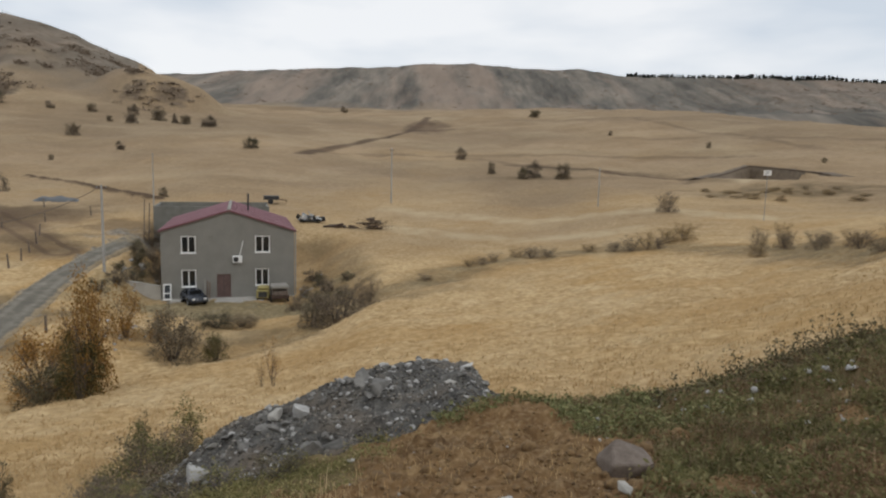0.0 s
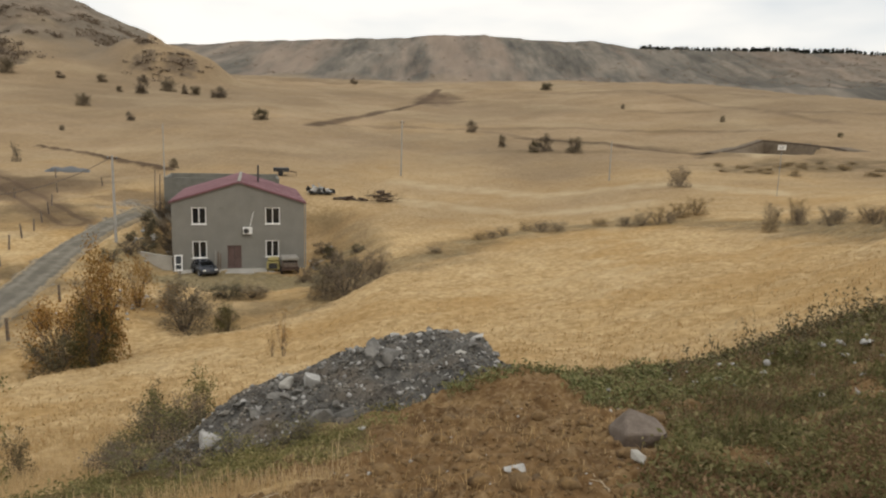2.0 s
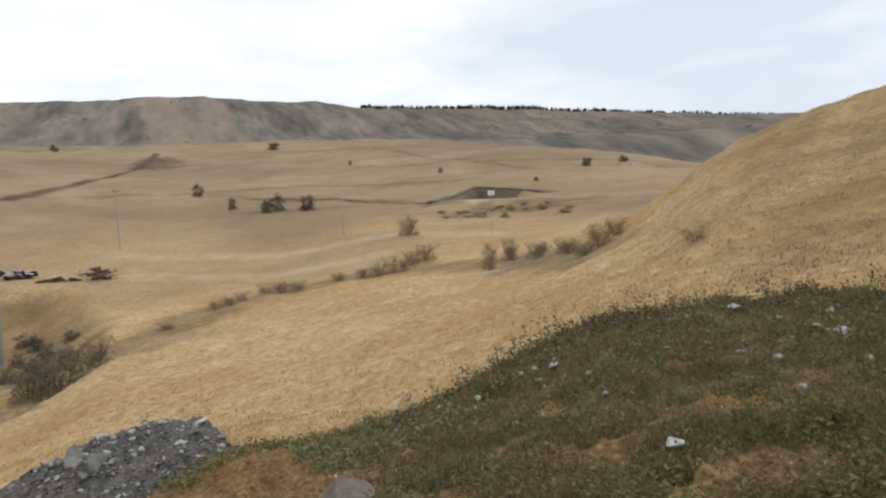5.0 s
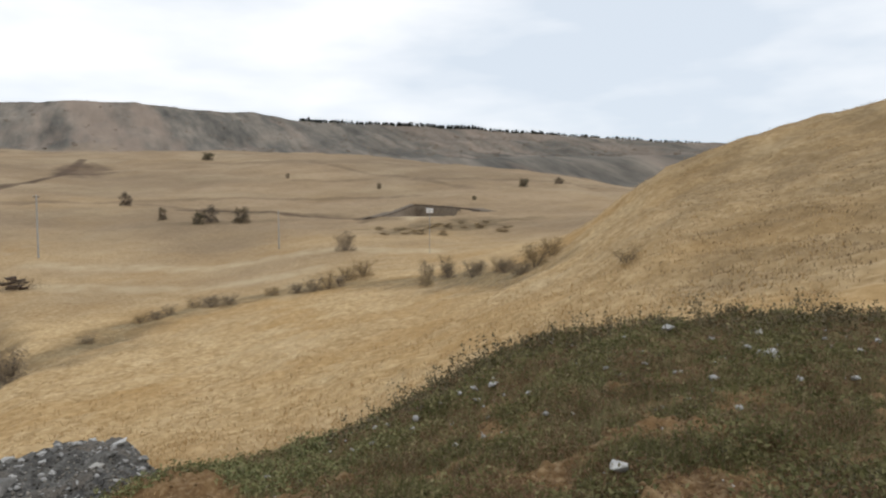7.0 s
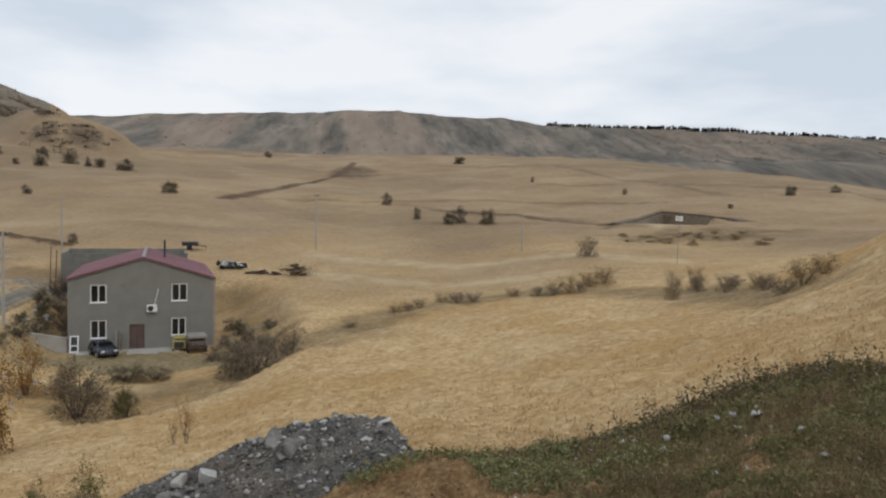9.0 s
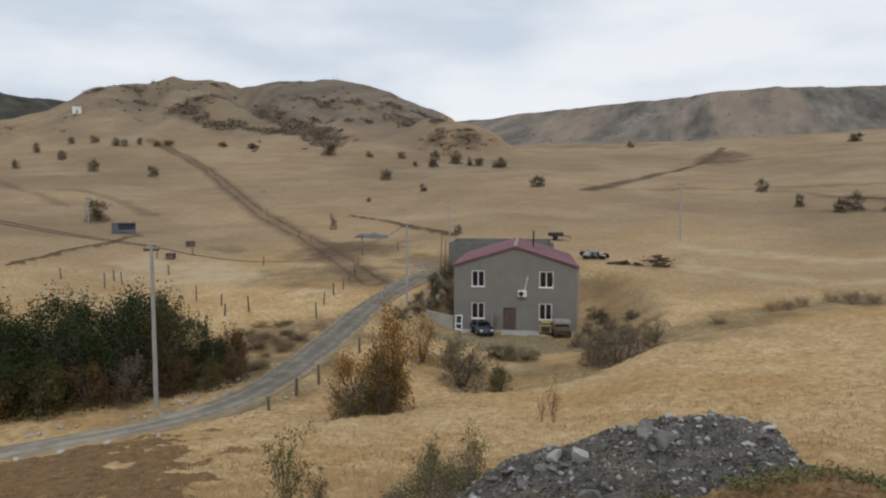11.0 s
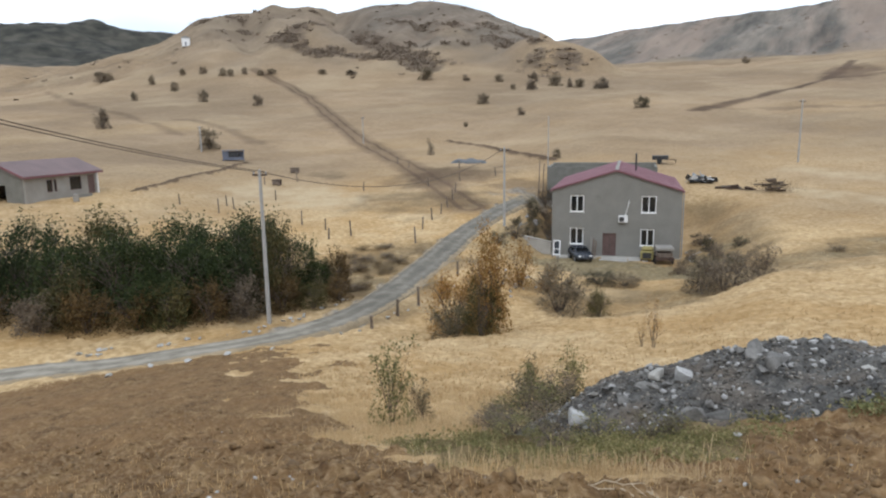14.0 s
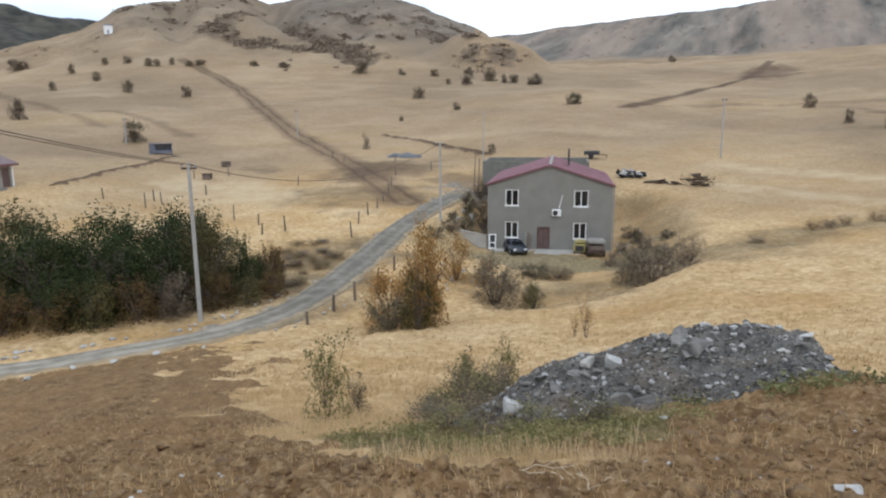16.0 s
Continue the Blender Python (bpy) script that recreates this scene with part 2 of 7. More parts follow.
    both = maths(n, l, "ADD", maths(n, l, "ADD", maths(n, l, "MULTIPLY", fine, 0.5), maths(n, l, "MULTIPLY", tiny, 0.45)), maths(n, l, "MULTIPLY", noise_node(n, l, 60.0, 3, pos), 0.22))
    bump(n, l, both, b, 0.6, 0.09)
    return m



def gravel_lane():
    m, n, l, b = material("grey_gravel", 0.95)
    pos = n.new("ShaderNodeNewGeometry").outputs["Position"]
    a = n.new("ShaderNodeAttribute")
    a.attribute_name = "wear"
    mid, grain = (noise_node(n, l, s, 5, pos) for s in (1.1, 30.0))
    both = maths(n, l, "ADD", maths(n, l, "MULTIPLY", mid, 0.5), maths(n, l, "MULTIPLY", grain, 0.5))
    verge = ramp(n, l, both, ((0.36, (0.165, 0.143, 0.107)), (0.64, (0.28, 0.246, 0.188))))
    rut = ramp(n, l, both, ((0.36, (0.20, 0.178, 0.140)), (0.64, (0.32, 0.288, 0.230))))
    fac = ramp(n, l, maths(n, l, "ADD", a.outputs["Fac"], maths(n, l, "MULTIPLY", maths(n, l, "SUBTRACT", mid, 0.5), 2.4)), ((0.05, (0, 0, 0)), (1.0, (1, 1, 1))))
    pale = n.new("ShaderNodeAttribute")
    pale.attribute_name = "chalky"
    slate = ramp(n, l, both, ((0.36, (0.100, 0.089, 0.068)), (0.64, (0.168, 0.149, 0.114))))
    dark_rut = ramp(n, l, both, ((0.36, (0.138, 0.124, 0.097)), (0.64, (0.225, 0.201, 0.158))))
    bed = mixed(n, l, fac, slate, dark_rut)
    chalk = mixed(n, l, fac, verge, mixed(n, l, 0.5, rut, (0.43, 0.388, 0.31)))
    lane = mixed(n, l, maths(n, l, "ADD", pale.outputs["Fac"], maths(n, l, "MULTIPLY", maths(n, l, "SUBTRACT", mid, 0.5), 0.5), clamp=True), bed, chalk)
    side = n.new("ShaderNodeAttribute")
    side.attribute_name = "border"
    ragged = ramp(n, l, maths(n, l, "ADD", side.outputs["Fac"], maths(n, l, "MULTIPLY", maths(n, l, "SUBTRACT", noise_node(n, l, 1.3, 5, pos), 0.5), 1.6)), ((0.42, (0, 0, 0)), (0.62, (0.9, 0.9, 0.9))))
    dirt = ramp(n, l, both, ((0.36, (0.20, 0.150, 0.085)), (0.64, (0.37, 0.285, 0.175))))
    l.new(mixed(n, l, ragged, lane, dirt), b.inputs["Base Color"])
    bump(n, l, both, b, 0.5, 0.03)
    return m


GRAVEL = gravel_lane()
RUBBLE = surface("dark_slate_rubble", (0.021, 0.0195, 0.0175), (0.155, 0.146, 0.130), 7.0, 42.0, 0.92, relief=0.9, depth=0.06)
def dusted(m, colour, scale, lo, hi):
    """Lets a dusty colour lie over a material in broad patches."""
    n, l = m.node_tree.nodes, m.node_tree.links
    b = n["Principled BSDF"]
    base = b.inputs["Base Color"].links[0].from_socket
    pos = n.new("ShaderNodeNewGeometry").outputs["Position"]
    l.new(mixed(n, l, ramp(n, l, noise_node(n, l, scale, 4, pos), ((lo, (0, 0, 0)), (hi, (0.75, 0.75, 0.75)))), base, colour), b.inputs["Base Color"])


dusted(RUBBLE, (0.165, 0.128, 0.092), 1.1, 0.5, 0.68)
CHIPS = leafy("slate_chips", ((0.031, 0.029, 0.026), (0.062, 0.058, 0.052), (0.105, 0.098, 0.088), (0.18, 0.167, 0.148), (0.40, 0.375, 0.335)), 0.88)
SLATE = surface("slate_stone", (0.100, 0.094, 0.084), (0.26, 0.245, 0.22), 4.0, 30.0, 0.8, tint=0.45)
PALE = surface("pale_limestone", (0.32, 0.31, 0.29), (0.56, 0.545, 0.515), 5.0, 30.0, 0.85, tint=0.3)
BOULDER = surface("brown_boulder", (0.105, 0.080, 0.062), (0.20, 0.16, 0.13), 4.0, 26.0, 0.9)
RENDERED = surface("grey_cement_render", (0.182, 0.176, 0.157), (0.228, 0.221, 0.198), 0.7, 9.0, 0.92, relief=0.15)
BLOCK = surface("cinder_block", (0.135, 0.131, 0.112), (0.205, 0.200, 0.174), 1.1, 14.0, 0.95)
CONCRETE = surface("pale_concrete", (0.33, 0.315, 0.28), (0.46, 0.44, 0.40), 1.0, 16.0, 0.92)
POLE = surface("cast_concrete_pole", (0.27, 0.265, 0.25), (0.39, 0.38, 0.36), 1.0, 18.0, 0.9)
RED_TIN = surface("red_tin_roof", (0.235, 0.122, 0.138), (0.30, 0.168, 0.186), 0.5, 8.0, 0.38, relief=0.05)
RUST_TIN = surface("rust_brown_tin_roof", (0.125, 0.082, 0.078), (0.18, 0.12, 0.112), 0.5, 8.0, 0.6, relief=0.05)
TRIM_RED = surface("dark_red_trim", (0.150, 0.058, 0.068), (0.20, 0.084, 0.096), 1.0, 12.0, 0.5)
WHITE = surface("white_plastic", (0.70, 0.70, 0.69), (0.82, 0.82, 0.80), 2.0, 20.0, 0.4, relief=0.02)
CREAM = surface("cream_cladding", (0.23, 0.215, 0.19), (0.31, 0.292, 0.26), 0.8, 14.0, 0.8)
BROWN_DOOR = surface("brown_wooden_door", (0.085, 0.052, 0.046), (0.135, 0.083, 0.072), 1.2, 15.0, 0.6)
WOOD = surface("weathered_wood", (0.115, 0.088, 0.068), (0.24, 0.19, 0.15), 3.0, 30.0, 0.9, tint=0.4)
BARK = surface("grey_brown_bark", (0.06, 0.045, 0.035), (0.15, 0.115, 0.09), 8.0, 50.0, 0.95)
RUST = surface("rusty_iron", (0.042, 0.028, 0.022), (0.115, 0.07, 0.05), 3.0, 25.0, 0.85, metal=0.3)
BLACK = surface("black_iron", (0.012, 0.012, 0.013), (0.04, 0.04, 0.042), 3.0, 25.0, 0.6)
RUBBER = surface("worn_rubber", (0.014, 0.014, 0.014), (0.035, 0.034, 0.033), 4.0, 30.0, 0.9)
BLUE = surface("faded_blue_paint", (0.085, 0.094, 0.125), (0.14, 0.152, 0.19), 1.2, 16.0, 0.7)
SHED_GREY = surface("dull_grey_sheet", (0.185, 0.20, 0.215), (0.27, 0.285, 0.30), 0.8, 12.0, 0.7)
TARP = surface("grey_blue_tarpaulin", (0.070, 0.075, 0.080), (0.125, 0.128, 0.130), 0.8, 12.0, 0.6)
YELLOW = surface("faded_yellow_paint", (0.25, 0.21, 0.07), (0.36, 0.31, 0.13), 1.5, 18.0, 0.7)
DARK_BLUE = surface("dark_blue_car_paint", (0.022, 0.026, 0.035), (0.04, 0.046, 0.058), 1.0, 10.0, 0.25, relief=0.0)
PALE_PAINT = surface("pale_chalked_paint", (0.34, 0.335, 0.32), (0.48, 0.475, 0.455), 1.0, 10.0, 0.3, relief=0.0)
GREEN_LEAF = leafy("thicket_leaves", ((0.014, 0.022, 0.008), (0.028, 0.042, 0.013), (0.048, 0.066, 0.020), (0.078, 0.088, 0.030)), thin=0.2)
OLIVE_LEAF = leafy("olive_scrub_leaves", ((0.066, 0.058, 0.031), (0.125, 0.106, 0.060), (0.20, 0.165, 0.10)))
RUSSET_LEAF = leafy("russet_autumn_leaves", ((0.13, 0.075, 0.026), (0.25, 0.135, 0.040), (0.38, 0.205, 0.058), (0.30, 0.19, 0.06), (0.17, 0.135, 0.05)))
GREY_LEAF = leafy("grey_brown_twigs", ((0.125, 0.100, 0.072), (0.20, 0.16, 0.115), (0.28, 0.23, 0.17)), thin=0.3)
WEED_LEAF = leafy("weed_leaves", ((0.080, 0.080, 0.032), (0.155, 0.151, 0.061), (0.250, 0.231, 0.104), (0.400, 0.336, 0.186)), thin=0.35)
DEAD_LEAF = leafy("dead_stalks", ((0.135, 0.094, 0.053), (0.235, 0.17, 0.10), (0.36, 0.27, 0.165)), thin=0.35)
STRAW_LEAF = leafy("straw_blades", ((0.424, 0.282, 0.132), (0.525, 0.366, 0.181), (0.606, 0.450, 0.244), (0.677, 0.544, 0.334)), thin=0.6)
PINE_LEAF = leafy("far_conifer_needles", ((0.010, 0.016, 0.012), (0.022, 0.030, 0.022)))


def glass_material():
    m, n, l, b = material("window_glass", 0.06)
    b.inputs["Base Color"].default_value = (0.012, 0.014, 0.016, 1)
    b.inputs["Specular IOR Level"].default_value = 0.5
    return m


GLASS = glass_material()


# ---- the shape of the land ----
# Heights of the land by sections fanning out from the terrace: compass angle, then the heights at the NEAR or FAR distances.
NEAR_D = (0.5, 3.0, 6.0, 10.0, 16.0, 25.0, 38.0)
NEAR = {
    -75: (-0.05, -0.25, -1.4, -2.8, -4.7, -7.4, -9.9),
    -62: (-0.05, -0.25, -1.4, -2.8, -4.7, -7.4, -9.9),
    -44: (-0.05, -0.30, -1.5, -3.0, -4.9, -7.3, -9.6),
    -28: (-0.05, -0.32, -1.6, -3.1, -5.0, -7.3, -9.5),
    -17: (-0.05, -0.32, -1.4, -3.0, -4.9, -7.0, -9.3),
    -11: (-0.05, -0.28, -1.25, -2.65, -4.6, -6.5, -8.6),
    -5: (-0.05, -0.25, -1.1, -2.3, -4.2, -5.9, -7.3),
    6: (-0.05, -0.15, -0.98, -2.0, -4.0, -5.5, -6.6),
    18: (-0.05, -0.05, -0.70, -1.65, -3.5, -4.4, -5.0),
    28: (-0.05, 0.00, -0.40, -0.86, -2.4, -3.0, -3.6),
    36: (0.0, 0.10, -0.10, -0.32, -1.25, -1.5, -1.6),
    45: (0.0, 0.20, 0.10, -0.05, -0.35, 0.45, 1.9),
    56: (0.0, 0.25, 0.20, 0.15, 0.3, 1.6, 4.1),
    75: (0.0, 0.30, 0.40, 0.6, 1.6, 3.6, 6.5),
}
FAR_D = (52.0, 66.0, 90.0, 130.0, 190.0, 280.0, 400.0)
FAR = {
    -75: (-9.0, -7.0, -5.5, -3.0, 1.0, 6.0, 10.0),
    -62: (-9.3, -7.2, -5.4, -2.6, 2.5, 9.0, 15.0),
    -44: (-9.4, -8.6, -6.9, -3.4, 3.2, 15.0, 33.0),
    -28: (-9.8, -8.2, -6.2, -2.9, 4.6, 16.0, 31.0),
    -17: (-10.95, -10.4, -6.0, -1.1, 6.4, 16.5, 30.0),
    -11: (-9.9, -10.0, -6.2, -1.5, 5.6, 16.0, 29.5),
    -5: (-8.2, -8.4, -6.3, -2.0, 5.0, 15.8, 31.0),
    6: (-7.1, -7.2, -6.2, -1.2, 5.6, 18.0, 35.0),
    18: (-5.3, -5.1, -3.4, -0.7, 6.6, 21.0, 34.5),
    28: (-3.6, -3.7, -3.1, 0.2, 8.0, 19.8, 26.0),
    36: (-0.9, -1.2, -2.0, 0.8, 7.4, 15.5, 17.0),
    45: (4.7, 4.6, 2.5, 1.0, 5.0, 8.0, 9.0),
    56: (7.9, 8.6, 6.5, 5.0, 9.0, 16.5, 26.0),
    75: (10.5, 13.0, 15.0, 16.0, 17.0, 20.0, 26.0),
}
# Crest heights: the long ridge 900 m away, and the rounded hill 480 m away.
RIDGE = ((-80, 116), (-61, 118), (-55, 114), (-45, 108), (-24, 100), (-20, 106), (-16, 114), (-11, 121), (-5, 127), (-2, 132), (2, 134),
         (7, 129), (11, 126), (14.5, 119), (22, 115), (28, 110), (36, 100), (47, 84), (60, 80))
HILL = ((-80, 12), (-64, 28), (-58, 43), (-54, 53), (-52.4, 60.6), (-51.3, 68.3), (-50.6, 71.5), (-49, 73), (-47.1, 73.3), (-46.3, 75.1), (-45.35, 78.7), (-44.4, 77), (-42.65, 78.7), (-41.4, 77.4),
        (-40.4, 74.3), (-39.65, 75.7), (-38.1, 79.2), (-36, 81.2), (-32.9, 81.4), (-30.3, 78.9), (-28.2, 75.1), (-27.2, 70.1), (-25.6, 65.1), (-24, 60.7), (-23.1, 56), (-22.2, 50), (-20.3, 42), (-18.6, 36), (-15, 20))


def pchip(xs, ys, x):
    """Smooth curve through points, without overshoot; ys may have more columns."""
    xs, ys, x = np.asarray(xs, float), np.asarray(ys, float), np.asarray(x, float)
    h = np.diff(xs)
    d = np.diff(ys, axis=0) / h.reshape(-1, *[1] * (ys.ndim - 1))
    m = np.zeros_like(ys)
    a, b = d[:-1], d[1:]
    same = a * b > 0
    m[1:-1] = np.where(same, 2 * a * b / np.where(same, a + b, 1), 0)
    i = np.clip(np.searchsorted(xs, x) - 1, 0, len(h) - 1)
    t = np.clip((x - xs[i]) / h[i], 0, 1)
    hh = h[i]
    if ys.ndim > 1:
        t, hh = t[..., None], hh[..., None]
    return (ys[i] * (1 + 2 * t) * (1 - t) ** 2 + m[i] * hh * t * (1 - t) ** 2 + ys[i + 1] * t * t * (3 - 2 * t) + m[i + 1] * hh * t * t * (t - 1))


def ease(a, b, x):
    t = np.clip((x - a) / (b - a), 0, 1)
    return t * t * (3 - 2 * t)


def waves(x, y, size, seed, octaves=4):
    """Cheap rolling noise, about -1 to 1: turned sine waves of falling size."""
    r = np.random.RandomState(seed)
    out, amp, total = np.zeros_like(np.asarray(x, float)), 1.0, 0.0
    for _ in range(octaves):
        for _ in range(5):
            a, p, k = r.uniform(0, 2 * np.pi), r.uniform(0, 2 * np.pi), 2 * np.pi / size * r.uniform(0.6, 1.5)
            out = out + amp * np.sin(k * (np.cos(a) * x + np.sin(a) * y) + p)
        total += amp * 2.2
        amp, size = amp * 0.5, size * 0.47
    return out / total


ROAD = ((-44, -14), (-40, 0), (-36.5, 9), (-33.2, 15.8), (-30.9, 17.1), (-28.4, 20.6), (-26.0, 24.1), (-25.1, 28.4), (-25.7, 32.8),
        (-27.1, 37.6), (-29.5, 44.7), (-31.2, 51.6), (-32.0, 57.0), (-32.9, 63.5), (-33.4, 69.0), (-33.6, 74.0))
TRAIL = ((-232, 216), (-219, 211), (-199.7, 202.4), (-170.9, 183.7), (-122.1, 140.5), (-92.5, 114.2), (-72.9, 97.7), (-58.4, 85.3), (-45.7, 73), (-36.2, 63.4))
DITCH = ((-71.6, 116.6), (-63.8, 114.3), (-52.4, 105.9), (-41.5, 97.7))
SPOIL = ((-34.8, 164.3), (-30.4, 190.5), (-23.6, 227.2), (-14.6, 251.6), (-11.5, 293), (-9, 340))
TRENCH_B = ((-72.5, 47.9), (-77.1, 56.2), (-80.4, 65), (-85.5, 76.9))
BANK = ((14.6, 158), (26.3, 150), (36, 140), (48, 128))
SHEEP_TRACKS = (((53, 214), (75, 205), (100, 190), (127.7, 173.8), (126.2, 158.6)), ((-20, 176), (10, 180), (40, 176), (70, 158)), ((30, 300), (70, 290), (110, 250)), ((-160, 120), (-130, 112), (-104, 96)), ((-34, 174.8), (-14.3, 180.6), (7.6, 172.2), (27.3, 146.5), (42.7, 138.5)), ((76.5, 278), (81.3, 222.5), (89.5, 198), (90.4, 163)), ((123.4, 168), (131.8, 165.7), (137.9, 159.4)), ((-304.9, 164), (-226.5, 135), (-171.3, 114.7), (-127.8, 96.2)))
PALE_STRIPS = (((-8, 100), (6, 95), (20, 90), (30, 84), (36, 76)), ((-6, 86), (8, 78), (20, 74)))
DIP = ((-19.5, 30), (-16.5, 35), (-13.0, 41), (-7, 48), (0, 56))
GULLY = ((-10, 46), (-3, 54), (3.3, 61), (8.4, 64.5), (14, 62.5), (19, 60), (24.5, 50), (24, 41), (22.8, 35))
PLATFORM = ((50, 116), (64, 118), (68, 132), (64, 145), (50, 130))
SCRUB_BAND = ((-251, 256), (-260, 270), (-262, 290), (-258, 306), (-245, 303), (-225, 291), (-196, 274), (-181, 268), (-171, 261))
SCRUB_FOOT = ((-236, 253), (-226, 252), (-221, 260), (-208, 263), (-193, 265))
SCRUB_SPOTS = ((-227, 326, 6), (-221, 337, 5.5), (-207, 343, 7.4), (-172, 331, 12), (-181, 313, 3), (-179, 373, 7), (-313, 287, 6.6), (-335, 301, 8), (-343, 282, 6), (-305, 336, 4), (-129, 284, 6.8), (-115, 289, 9), (-191, 360, 9), (-226, 262, 6), (-243, 257, 4.4), (-135, 299, 5), (-164, 331, 3.6), (-185, 282, 2.6), (-203, 295, 2), (-186, 302, 2))
FAR_TRACK = ((-352, 222), (-324, 254), (-301, 250), (-280, 252), (-257, 250))


def off_line(x, y, line):
    """The distance from a polyline."""
    best = np.full(np.shape(x), 1e9)
    for (ax, ay), (bx, by) in zip(line[:-1], line[1:]):
        ux, uy = bx - ax, by - ay
        t = np.clip(((x - ax) * ux + (y - ay) * uy) / (ux * ux + uy * uy), 0, 1)
        best = np.minimum(best, np.hypot(x - ax - t * ux, y - ay - t * uy))
    return best


def inside(x, y, ring):
    """How far a point lies inside a convex ring that runs counter-clockwise; negative outside."""
    best = np.full(np.shape(x), 1e9)
    for (ax, ay), (bx, by) in zip(ring, ring[1:] + ring[:1]):
        best = np.minimum(best, ((bx - ax) * (y - ay) - (by - ay) * (x - ax)) / math.hypot(bx - ax, by - ay))
    return best


def soil_at(x, y):
    """Turned earth: the slope down to the road, and the low mound on the terrace."""
    wob = 0.5 * waves(x, y, 3.0, 21)
    edge = np.where(x < -4.4, 4.9 + 0.93 * (-x - 4.4), np.where(x < -1.2, 4.9 - 0.35 * (x + 4.4), 3.8))
    slope = ease(-1.3, 0.8, edge - y + 1.3 * wob * (1 + np.hypot(x, y) * 0.16)) * (1 - ease(0.9, 1.8, x + 0.9 * wob)) * ease(1.2, 2.4, off_line(x, y, ROAD)) * (1 - ease(31, 36, np.hypot(x, y)))
    bare = 0.8 * ease(-0.1, 0.34, waves(x, y, 1.1, 29)) * ease(0.5, 1.5, x) * ease(1.2, 2.2, y) * (1 - ease(5.5, 8.5, np.hypot(x, y)))
    mound = 1 - ease(0.75, 1.2, np.hypot((x - 0.35) / 1.2, (y - 5.3) / 2.75) + 0.4 * wob)
    return np.maximum(np.maximum(slope, mound), bare)


def greenery(x, y):
    """Weeds on the terrace and round the foot of the heap; thin greyish grass in the gully and the yard."""
    d, az = np.hypot(x, y), np.degrees(np.arctan2(x, y))
    wob = 0.4 * waves(x, y, 2.2, 25)
    rim = np.interp(az, (0, 5, 14, 24, 30, 36, 45, 60), (9.0, 9.4, 9.2, 9.6, 10.4, 11.0, 11.4, 11.0))
    right = (0.95 + 0.2 * waves(x, y, 1.8, 27)) * ease(2, 8, az) * (1 - ease(-0.5, 0.5, d - rim + wob)) * ease(0.8, 1.8, d + wob) * (1 - ease(65, 140, az + 12 * wob))
    foot = 1 - ease(0.7, 1.2, np.hypot((x + 2.2) / 2.0, (y - 5.8) / 1.7) + wob * 0.5)
    foot = np.maximum(foot, 0.85 * (1 - ease(0.6, 1.2, np.hypot((x + 0.9) / 1.3, (y - 6.95) / 0.42) + wob * 0.6)))
    foot = np.maximum(foot, 0.8 * (1 - ease(0.6, 1.2, np.hypot((x - 0.05) / 1.25, (y - 6.9 - 0.25 * x) / 0.4) + wob * 0.8)))
    damp = 0.42 * (1 - ease(1.0, 4.0, off_line(x, y, GULLY) + wob))
    lee = 0.52 * (1 - ease(0.5, 3.0, np.hypot(np.maximum(np.abs(x + 27.5) - 1.2, 0), np.maximum(np.abs(y - 57) - 6, 0)) + wob))
    side = 0.5 * (1 - ease(0.5, 3.5, np.hypot(np.maximum(np.abs(x + 11.2) - 0.6, 0), np.maximum(np.abs(y - 63) - 5, 0)) + wob))
    damp = np.maximum(damp, np.maximum(lee, side))
    verge = 0.34 * (1 - ease(0.5, 4.0, np.hypot(np.maximum(np.abs(x + 31.0 + (y - 38) * 0.25) - 1.5, 0), np.maximum(np.abs(y - 38) - 8, 0)) + 4 * wob))
    yard = 0.85 * (1 - ease(0.7, 1.2, np.hypot((x + 18.0) / 9, (y - 56.0) / 4.2) + 0.4 * wob))
    return (np.maximum(right * (1 - 0.85 * soil_at(x, y)), foot * (1 - 0.45 * soil_at(x, y))), np.maximum.reduce([damp, verge, yard]))


BROWN = ((-31, 39, 6.5, 13, 0.95, 75), (-24.5, 33, 2.6, 6, 0.7, 84), (-11.5, 69, 3.0, 10, 0.5, 86), (-15, 80, 3.5, 2.5, 0.6, 88), (-43, 65, 10, 8, 0.72, 77), (-53, 85, 8, 4, 0.55, 90), (-9.8, 62, 3.8, 10, 0.65, 95), (-14, 44, 9, 6, 0.8, 83), (-27, 24, 2.5, 4, 0.5, 81), (-5, 50, 8, 4, 0.6, 82))


def brown_at(x, y):
    """Brown withered growth on the banks by the lane, round the house and up the near spur."""
    az, d = np.degrees(np.arctan2(x, y)), np.hypot(x, y)
    # Spur: real brown growth, deepened to stand in for lens darkening at the side.
    best = 0.6 * ease(37, 50, az + 4 * waves(x, y, 8, 78)) * ease(12, 18, d) * (1 - ease(80, 120, d))
    for a, b, p, q, most, seed in BROWN:
        best = np.maximum(best, most * (1 - ease(0.6, 1.15, np.hypot((x - a) / p, (y - b) / q) + 0.3 * waves(x, y, 6, seed))))
    return best


def weeds_at(x, y):
    return greenery(x, y)[0]


HOUSE = (-19.5, 60.95, -11.05, 16.7)  # middle of the front wall, ground height, turn
LOGD = np.log(np.array(NEAR_D + FAR_D))
ANGLES = np.array(sorted(NEAR), float)
TABLE = np.array([NEAR[a] + FAR[a] for a in sorted(NEAR)])


